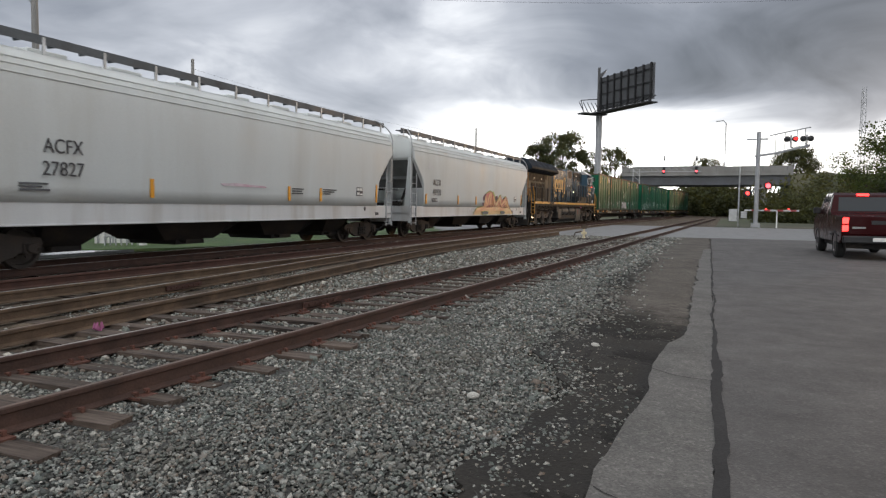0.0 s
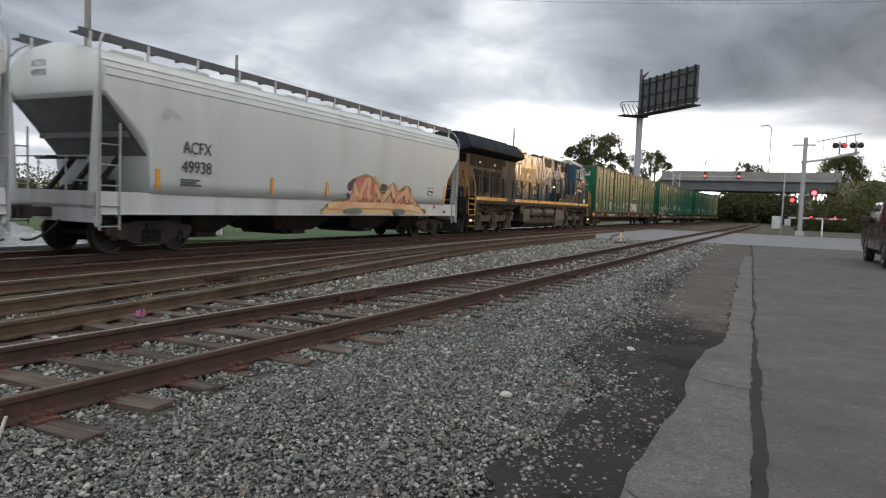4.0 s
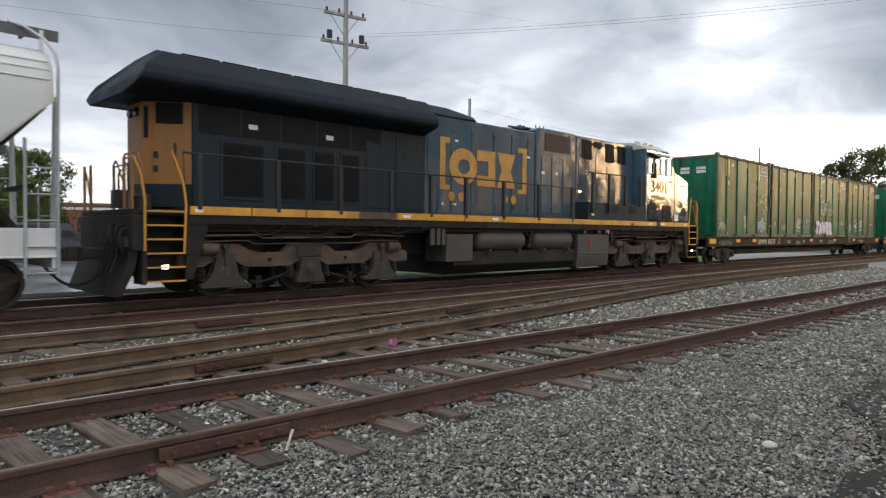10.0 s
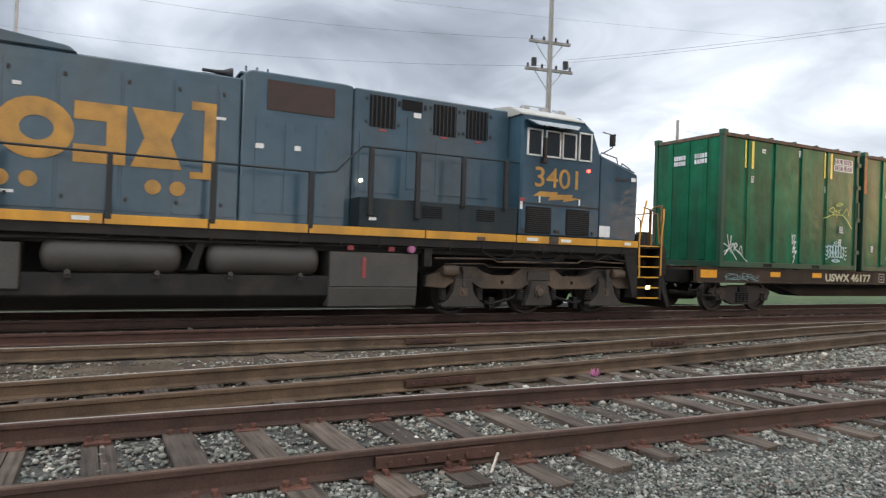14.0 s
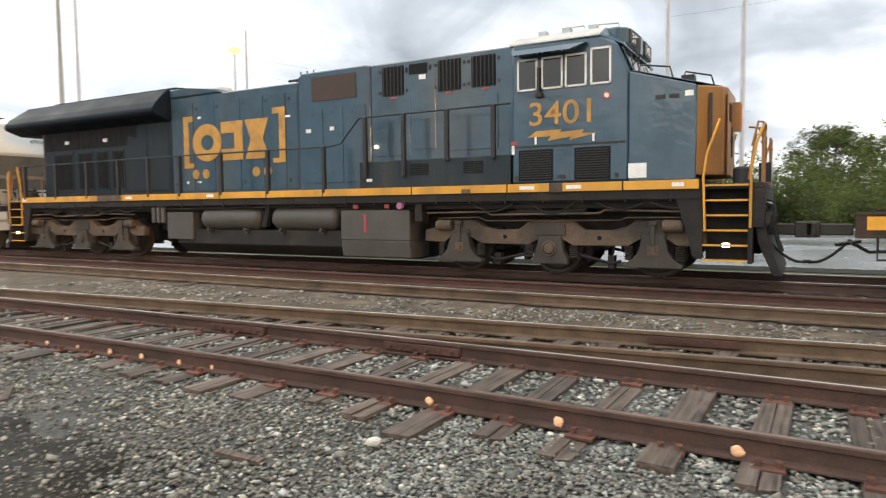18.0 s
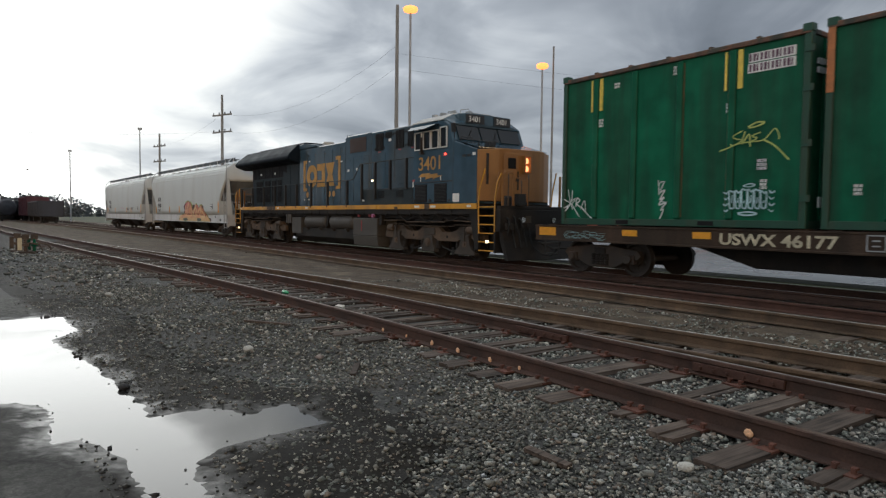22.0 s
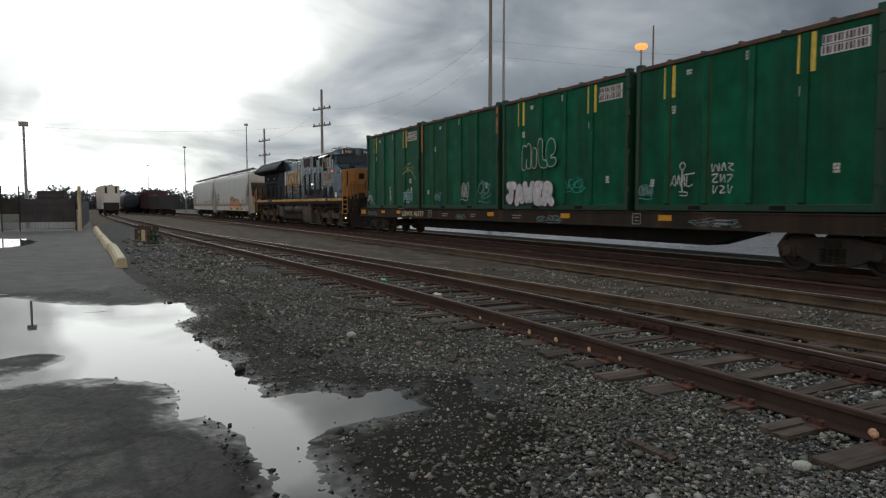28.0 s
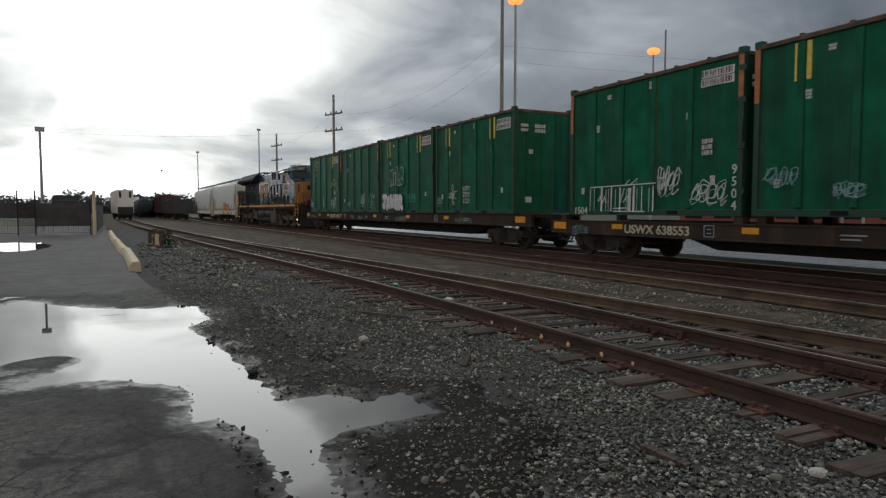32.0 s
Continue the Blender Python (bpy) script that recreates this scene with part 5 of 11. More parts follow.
# ---- crushed stone ----
def stones(name, zones, seed, label, material="stone"):
    """Loose stones: zones hold (x0, x1, y0, y1, number per square metre, size, keep) with keep(x, y) telling where they lie."""
    rng = np.random.default_rng(seed)
    base = np.array([(x, y, z) for x in (-1, 1) for y in (-1, 1) for z in (-1, 1)]) * 0.62
    faces = np.array([(0, 1, 3), (0, 3, 2), (4, 6, 7), (4, 7, 5), (0, 4, 5), (0, 5, 1), (2, 3, 7), (2, 7, 6), (0, 2, 6), (0, 6, 4), (1, 5, 7), (1, 7, 3)])
    pos, rad = [], []
    for x0, x1, y0, y1, dens, size, keep in zones:
        k = int((x1 - x0) * (y1 - y0) * dens)
        x, y = rng.uniform(x0, x1, k), rng.uniform(y0, y1, k)
        ok = np.array([keep(a, b) for a, b in zip(x, y)], bool)
        x, y = x[ok], y[ok]
        r = size * rng.lognormal(0, 0.27, len(x))
        pos.append(np.stack([x, y, rng.uniform(-0.35, 0.4, len(x)) * r + ground_height(x, y)], 1))
        rad.append(r)
    pos, rad = np.concatenate(pos), np.concatenate(rad)
    k = len(pos)
    q = rng.normal(size=(k, 4))
    q /= np.linalg.norm(q, axis=1, keepdims=True)
    w, a, b, c = q.T
    rot = np.stack([np.stack([1 - 2 * (b * b + c * c), 2 * (a * b - c * w), 2 * (a * c + b * w)], 1), np.stack([2 * (a * b + c * w), 1 - 2 * (a * a + c * c), 2 * (b * c - a * w)], 1), np.stack([2 * (a * c - b * w), 2 * (b * c + a * w), 1 - 2 * (a * a + b * b)], 1)], 1)
    v = base[None] * rng.uniform(0.7, 1.45, (k, 1, 3)) * rng.uniform(0.5, 1.3, (k, 8, 1)) + rng.uniform(-0.16, 0.16, (k, 8, 3))
    v = np.einsum("kij,kvj->kvi", rot, v) * rad[:, None, None]
    v[:, :, 2] *= 0.75
    v += pos[:, None, :]
    me = bpy.data.meshes.new(name)
    me.vertices.add(8 * k)
    me.vertices.foreach_set("co", v.ravel().astype(np.float32))
    f = (faces[None] + (np.arange(k) * 8)[:, None, None]).reshape(-1, 3)
    me.loops.add(len(f) * 3)
    me.loops.foreach_set("vertex_index", f.ravel().astype(np.int32))
    me.polygons.add(len(f))
    me.polygons.foreach_set("loop_start", (np.arange(len(f)) * 3).astype(np.int32))
    me.update(calc_edges=True)
    me.materials.append(M[material])
    return tagged(new(name, me), label, "mud" if material == "clod" else "gravel", "", "stuff")


def verge_y(x):
    return np.interp(x, *verge_edge)


def on_gravel(x, y):
    if random.random() < bare(x, y):
        return False
    e = y - verge_y(x) + 0.25 * noise.noise((x * 1.7, y * 1.7, 1))
    return e > 0.75 * random.random() - 0.40 or (e > -0.8 and random.random() < (0.04 if 6.2 < x < 9.5 else 0.15) * (1 + e / 0.8) * (1 + 0.8 * noise.noise((x * 3, y * 3, 2))) + 0.03)


def bare(x, y):
    """How free of stones the soaked mud beside the puddle is, from 0 to 1."""
    if x > -1.9:
        return 0.0
    d = -float(into_puddle(np.array(x), np.array(y))) + 0.22 * noise.noise((x * 2.4, y * 2.4, 21))
    return 1 - min(1.0, max(0.04, (d - 0.16) / 0.5))


def on_dirty(x, y):
    if random.random() < bare(x, y):
        return False
    e = y - verge_y(x) + 0.3 * noise.noise((x * 1.7, y * 1.7, 1))
    if e < 0:
        return e > -1.0 and random.random() < (0.22 + 0.30 * max(0.0, noise.noise((x * 1.3, y * 2.2, 9)))) * (1 + e / 1.0) * (into_puddle(np.array(x), np.array(y)) < -0.12 if x < -2.2 else 1)
    return random.random() < min(1.0, 0.25 + e) * (0.52 + 0.9 * noise.noise((x * 0.7, y * 0.7, 4)))


TIE_X = np.array([r[0] for r in tie_rows])
TIE_Y = np.array([r[1:] for r in tie_rows])


def off_ties(x, y):
    k = int(np.argmin(np.abs(TIE_X - x)))
    return abs(TIE_X[k] - x) > 0.12 or not TIE_Y[k][0] - 0.03 < y < TIE_Y[k][1] or random.random() < 0.09


def near_gravel(x, y):
    return on_gravel(x, y) and off_ties(x, y)


def between_rails(x, y):
    return rail_a(x) - 0.3 < y < rail_b(x) + 0.35 and off_ties(x, y)


stones("loose_ballast", [
    (-2.5, 8, 0.3, 4.2, 1750, 0.0122, near_gravel),
    (-2.5, 5.5, 0.5, 3.4, 350, 0.010, near_gravel),
    (-3.5, 11, 0.9, 4.2, 40, 0.021, near_gravel),
    (8, 14, 0.4, 4.0, 640, 0.0185, near_gravel),
    (14, 22, 0.6, 3.6, 260, 0.030, near_gravel),
    (22, 37, 1.0, 3.2, 100, 0.042, on_gravel)], 11, "loose grey crushed stone beside the siding")
stones("muddy_ballast", [
    (-1.5, 9.5, 0.3, 1.8, 240, 0.0066, lambda x, y: y < verge_y(x) + 0.1 and y > 0.55 - 0.3 * (x > 7.5) and random.random() < 0.75 + noise.noise((x * 2, y * 2, 3))),
    (-1.5, 6.4, 0.5, 1.6, 130, 0.0105, lambda x, y: y < verge_y(x) + 0.15 and y > 0.60 and random.random() < 0.35 + 0.9 * noise.noise((x * 1.5, y * 1.5, 12))),
    (-3.6, -1.4, 0.9, 4.2, 560, 0.0128, lambda x, y: near_gravel(x, y) and random.random() < min(1.0, (-1.4 - x) / 1.0)),
    (-6.5, -3.5, 0.9, 4.2, 760, 0.0145, lambda x, y: on_dirty(x, y) and off_ties(x, y)),
    (-15, -8, 0.5, 4.3, 330, 0.0145, lambda x, y: on_dirty(x, y) and off_ties(x, y)),
    (-8, -2.5, 0.7, 4.3, 760, 0.0110, lambda x, y: on_dirty(x, y) and off_ties(x, y)),
    (-15, -4, 1.2, 4.3, 90, 0.017, lambda x, y: on_dirty(x, y)),
    (-10, -2.2, 0.6, 3.0, 80, 0.0165, lambda x, y: y > np.interp(x, *carriage_edge) + 0.05 and into_puddle(np.array(x), np.array(y)) < -0.05 and off_ties(x, y)),
    (-13, -1.5, 0.5, 2.6, 560, 0.0075, lambda x, y: y < verge_y(x) + 0.2 and y > np.interp(x, *carriage_edge) and into_puddle(np.array(x), np.array(y)) < -0.04),
    (-16, -6.5, 0.4, 4.2, 160, 0.018, lambda x, y: on_dirty(x, y) and off_ties(x, y)),
    (-34, -16, 0.5, 3.5, 60, 0.036, on_dirty)], 13, "wet dirty crushed stone trodden into the mud", "stone_muddy")
stones("pale_chips", [
    (-13, -1.8, 0.9, 4.2, 40, 0.0140, lambda x, y: on_dirty(x, y) and off_ties(x, y)),
    (-6.5, -1.8, 1.5, 4.2, 70, 0.0110, lambda x, y: near_gravel(x, y)),
    (-30, -13, 0.6, 3.6, 14, 0.030, on_dirty)], 15, "pale chips of crushed stone scattered on the dirty gravel", "stone_pale")
stones("mud_clods", [
    (-7.0, -2.6, 0.3, 2.0, 60, 0.0085, lambda x, y: -0.1 < into_puddle(np.array(x), np.array(y)) < 0.45 and random.random() < 0.35 + 0.9 * noise.noise((x * 2.2, y * 2.2, 15))),
    (-10.5, -5.5, -1.2, 1.0, 26, 0.0095, lambda x, y: -0.15 < into_puddle(np.array(x), np.array(y)) < 0.22 and random.random() < 0.5),
    (-7.5, -2.3, 0.45, 2.3, 130, 0.0115, lambda x, y: -0.16 < into_puddle(np.array(x), np.array(y)) < 0.05 + 0.16 * noise.noise((x * 3, y * 3, 5)) and y > np.interp(x, *carriage_edge) - 0.1),
    (-12, -7.5, 0.5, 1.6, 60, 0.016, lambda x, y: -0.2 < into_puddle(np.array(x), np.array(y)) < 0.04 and y > np.interp(x, *carriage_edge) - 0.05)], 14, "dark clods of mud along the edge of the puddle", "clod")
stones("track_ballast", [
    (-8, 14, 3.9, 5.95, 500, 0.0168, between_rails),
    (14, 37, 2.5, 5.0, 130, 0.032, between_rails),
    (-26, -8, 2.8, 5.9, 90, 0.028, lambda x, y: between_rails(x, y) and noise.noise((x, y, 2)) > -0.1),
    (2, 37, 4.2, 9.4, 130, 0.027, lambda x, y: rail_b(x) + 0.3 < y < rail_c2(x) - 0.25 + 0.25 * noise.noise((x, y, 3))),
    (-14, 14, 5.6, 9.3, 170, 0.016, lambda x, y: rail_b(x) + 0.2 < y < 9.4 and off_ties(x, y) and noise.noise((x * 0.8, y * 1.6, 6)) > -0.05),
    (-34, -8, 4.5, 9.3, 60, 0.028, lambda x, y: rail_c(x) + 0.15 < y < rail_c(x) + 1.1 + 0.5 * noise.noise((x * 0.5, y, 7))),
    (1, 13, 11.2, 12.4, 190, 0.022, lambda x, y: noise.noise((x * 0.4, y, 8)) > -0.15),
    (-40, 37, 11.1, 12.5, 25, 0.024, lambda x, y: True)], 12, "pale crushed stone between the rails and ties", "stone_clean")


# ---- tracks ----
def build_track(name, label, rails, ties, tie_z, seed, plates=()):
    """rails: (line, x0, x1, material, head half width, head material); ties: (x, y0, y1)."""
    rnd = random.Random(seed)
    t = tagged(new(name), label, "railway track", "railway tracks", "structure")
    for f, x0, x1, material, half, head in rails:
        r = shared("rail", rail_mesh("rail", f, x0, x1, material), t, Matrix())
        shared("running_surface", strip_mesh("running_surface", f, x0, x1, half, 0.015 + RAIL_H, head), r, Matrix())
    meshes = {}
    for x, y0, y1 in ties:
        key = (round((y1 - y0) * 4) / 4, rnd.randrange(3))
        if key not in meshes:
            bm = bmesh.new()
            h = key[0] / 2
            cut = rnd.uniform(-0.04, 0.05)
            for xa, xb, dz in ((-0.105, cut - 0.006, 0.0), (cut + 0.006, 0.105, rnd.uniform(-0.018, 0.0))) if key[1] else ((-0.11, 0.105, 0.0),):
                box(bm, xa, xb, -h + rnd.uniform(0, 0.07), h - rnd.uniform(0, 0.07), -0.17, dz)
            bmesh.ops.subdivide_edges(bm, edges=[e for e in bm.edges if abs(e.verts[0].co.y - e.verts[1].co.y) > 1], cuts=2)
            for v in bm.verts:
                v.co += Vector((rnd.uniform(-0.007, 0.007), rnd.uniform(-0.02, 0.02), rnd.uniform(-0.010, 0.004)))
            meshes[key] = mesh_of("tie", bm, M["tie"])
        shared("tie", meshes[key], t, pose(x, (y0 + y1) / 2 + rnd.uniform(-0.08, 0.08), tie_z + rnd.uniform(-0.015, 0.012), 0, 0, rnd.uniform(-2.2, 2.2)))
    bm = bmesh.new()
    box(bm, -0.09, 0.09, -0.17, 0.17, 0.0, 0.018)
    for sx, sy in ((-0.055, -0.105), (0.055, 0.105), (0.055, -0.105)):
        box(bm, sx - 0.012, sx + 0.012, sy - 0.012, sy + 0.012, 0.018, 0.05)
        box(bm, sx - 0.018, sx + 0.018, sy - 0.018 + (0.012 if sy < 0 else -0.012), sy + 0.018 + (0.012 if sy < 0 else -0.012), 0.04, 0.055)
    pm = mesh_of("tie_plate", bm, M["tie_plate"])
    for x, y in plates:
        shared("tie_plate", pm, t, pose(x, y, 0.006, 0, 0, rnd.uniform(-2, 2)))
    return t


siding = build_track("siding_track", "rusty siding track on wooden ties in grey ballast", [
    (rail_a, -110, 36.6, M["rail"], 0.022, M["railhead_dull"]), (rail_b, -110, 36.6, M["rail"], 0.013, M["railhead"]),
    (rail_a, 36.6, 110, M["rail"], 0.03, M["railhead_dull"]), (rail_b, 36.6, 110, M["rail"], 0.03, M["railhead_dull"])], tie_rows, 0.022, 6, plate_rows)
turnout_ties = []
x = 6.0
while x < 36:
    turnout_ties.append((x, rail_c2(x) - 0.45, rail_c(x) + 0.35))
    x += 0.56
turnout = build_track("turnout_track", "brown turnout track half buried in dirt", [
    (rail_c, -36, 36.6, M["rail_brown"], 0.018, M["railhead"]), (rail_c2, -6, 36.6, M["rail_brown"], 0.024, M["railhead_dull"])], turnout_ties, -0.012, 7)
mid_ties = [(xx, rail_d(xx) - 0.5, rail_e(xx) + 0.5) for xx in spans(-30, 36, 0.6)]
middle = build_track("middle_track", "rusty middle track buried in oily dirt", [
    (rail_d, -160, 120, M["rail_brown"], 0.020, M["railhead"]), (rail_e, -160, 120, M["rail_red"], 0.02, M["rail_red"])], mid_ties, -0.014, 8)
main_ties = [(xx, main_line(xx) - 1.25, main_line(xx) + 1.25) for xx in spans(-45, 36, 0.6)]
main_track = build_track("main_track", "main track with polished rails under the train", [
    (lambda x: main_line(x) - GAUGE / 2, -220, 170, M["rail"], 0.03, M["railhead"]), (lambda x: main_line(x) + GAUGE / 2, -220, 170, M["rail"], 0.03, M["railhead"])], main_ties, -0.01, 9)

# joint bars bolted to the rails
bm = bmesh.new()
box(bm, -0.45, 0.45, -0.018, 0.018, 0.035, 0.11)
for bx in (-0.36, -0.22, -0.08, 0.08, 0.22, 0.36):
    rod(bm, (bx, -0.045, 0.072), (bx, 0.02, 0.072), 0.016, n=6)
joint = mesh_of("joint_bar", bm, M["rail_red"])
for f, x, t in ((rail_a, 2.3, siding), (rail_a, 14.2, siding), (rail_b, 8.5, siding), (rail_b, -3.6, siding), (rail_b, -6.2, siding), (rail_c, -1.2, turnout), (rail_c2, 3.6, turnout), (rail_c, 9.0, turnout), (rail_d, 5.0, middle)):
    shared("joint_bar", joint, t, pose(x, f(x) - 0.045, 0.02, 0, 0, math.degrees(math.atan(f(x + 0.5) - f(x - 0.5)))), "rust-red bolted joint bar")
# orange paint daubs on the foot of the near rail
for x, s in ((-7.6, 0.8), (-7.05, 0.7), (-6.5, 1.0), (-6.0, 1.0), (-5.45, 0.9), (-5.0, 0.7), (-2.65, 1.0), (-1.62, 1.2), (-0.5, 1.15)):
    bm = bmesh.new()
    bmesh.ops.create_icosphere(bm, subdivisions=2, radius=0.034 * s)
    for v in bm.verts:
        v.co = Vector((v.co.x * 0.95, v.co.y * 0.30, v.co.z * 0.9)) * (1 + 0.45 * noise.noise(v.co * 30 + Vector((x, 0, 0))))
    d = part("paint_daub", bm, M["paint_daub"], siding, "pale orange paint daub", smooth=True)
    d.location = (x, rail_a(x) - 0.062, 0.068)

# ---- the train ----
RAIL_TOP = 0.015 + RAIL_H
# where the front end of the locomotive's frame stands, second by second
front_x = along([(0, 65.3), (2.5, 55.2), (6, 41.0), (9, 29.55), (11, 22.4), (13, 15.22), (15.5, 6.72), (17, 1.56), (19, -5.2), (21, -12.05), (23, -18.86), (26, -29.05), (29, -38.7), (32, -48.0)])
CARS = []      # (thing, offset of its origin from front_x, its centre in its own space)
WHEELS = []    # (wheelset, radius, rest pose)


def car_pose(offset, centre, t):
    x = front_x(t) + offset + centre
    yaw = math.degrees(math.atan((main_line(x + 6) - main_line(x - 6)) / 12))
    return pose(x, main_line(x), RAIL_TOP, 0, 0, yaw) @ pose(-centre, 0, 0)


def on_train(ob, offset, centre):
    CARS.append((ob, offset, centre))
    ob.matrix_basis = car_pose(offset, centre, 0)


WHEEL_MESH = {}


def wheelset(parent, x, r):
    if r not in WHEEL_MESH:
        bm = bmesh.new()
        for s in (-1, 1):
            y = s * 0.79
            prof = [(0.09, y + s * 0.07), (0.13, y + s * 0.06), (0.16, y + s * 0.0), (r - 0.09, y - s * 0.01), (r - 0.07, y + s * 0.06), (r, y + s * 0.06), (r + 0.01, y - s * 0.05), (r + 0.028, y - s * 0.06), (r + 0.02, y - s * 0.08), (0.1, y - s * 0.08)]
            lathe(bm, prof, (0, 0, 0), 28, "y")
        rod(bm, (0, -1.05, 0), (0, 1.05, 0), 0.075, n=12)
        for i in range(6):
            a = i * math.pi / 3
            rod(bm, (0.22 * math.cos(a), -0.83, 0.22 * math.sin(a)), (0.22 * math.cos(a), -0.795, 0.22 * math.sin(a)), 0.02, n=6)
        WHEEL_MESH[r] = mesh_of("wheelset", bm, M["wheel"])
    w = shared("wheelset", WHEEL_MESH[r], parent, pose(x, 0, r))
    WHEELS.append((w, r, (x, 0, r)))
    return w


FREIGHT = {}


def freight_truck(parent, cx):
    """A two-axle freight car truck with cast side frames."""
    if not FREIGHT:
        for s in (-1, 1):
            bm = bmesh.new()
            y0, y1 = s * 0.95, s * 1.08
            top = [(-1.2, 0.50), (-1.12, 0.62), (-0.62, 0.66), (-0.4, 0.72), (0.4, 0.72), (0.62, 0.66), (1.12, 0.62), (1.2, 0.50), (1.1, 0.40), (0.86, 0.42), (0.55, 0.24), (0.35, 0.18), (-0.35, 0.18), (-0.55, 0.24), (-0.86, 0.42), (-1.1, 0.40)]
            prism(bm, top, min(y0, y1), max(y0, y1))
            for ax in (-0.89, 0.89):
                box(bm, ax - 0.14, ax + 0.14, min(s * 0.98, s * 1.13), max(s * 0.98, s * 1.13), 0.30, 0.52)
                rod(bm, (ax, s * 1.05, 0.42), (ax, s * 1.18, 0.42), 0.10, n=14)
            FREIGHT["side_frame" + "ab"[s > 0]] = mesh_of("side_frame", bm, M["freight_steel"], 0.012)
        bm = bmesh.new()
        for s in (-1, 1):
            for dx in (-0.2, -0.07, 0.07, 0.2):
                for k in range(5):
                    lathe(bm, [(0.055, 0.0), (0.065, 0.02), (0.055, 0.04)], (dx, s * 1.09, 0.25 + k * 0.055), 10, "z")
        box(bm, -0.16, 0.16, -1.12, 1.12, 0.52, 0.66)
        box(bm, -0.7, -0.6, -0.9, 0.9, 0.35, 0.43)
        box(bm, 0.6, 0.7, -0.9, 0.9, 0.35, 0.43)
        FREIGHT["bolster"] = mesh_of("bolster", bm, M["sooty"])
    t = new("truck")
    t.parent = parent
    t.location = (cx, 0, 0)
    t.empty_display_size = 0.2
    for k in ("side_framea", "side_frameb", "bolster"):
        shared(k.rstrip("ab") if k != "bolster" else k, FREIGHT[k], t, Matrix())
    for ax in (-0.89, 0.89):
        wheelset(t, ax, 0.42)
    return t


def coupler(parent, x, s):
    """A knuckle coupler with its hose, pointing along s."""
    bm = bmesh.new()
    box(bm, *sorted((x, x + s * 0.55)), -0.09, 0.09, 0.78, 0.98)
    box(bm, *sorted((x + s * 0.5, x + s * 0.78)), -0.16, 0.12, 0.74, 1.02)
    box(bm, *sorted((x + s * 0.66, x + s * 0.84)), -0.16, -0.05, 0.76, 1.00)
    part("coupler", bm, M["wheel"], parent, bevel=0.02)
    bm = bmesh.new()
    pts = [(x + s * 0.05, -0.35, 0.72)] + [(x + s * (0.1 + 0.65 * k / 6), -0.34 + 0.2 * k / 6, 0.66 - 0.36 * math.sin(math.pi * min(1, k / 6 * 0.62))) for k in range(1, 7)]
    pipe(bm, pts, 0.025, 8)
    part("air_hose", bm, M["rubber"], parent, "black rubber air hose")


def painted(name, bm, material, parent, label=""):
    return part(name, bm, material, parent, label)


def plate(bm, x0, x1, z0, z1, y, proud=0.006):
    box(bm, x0, x1, y - proud, y + 0.002, z0, z1)


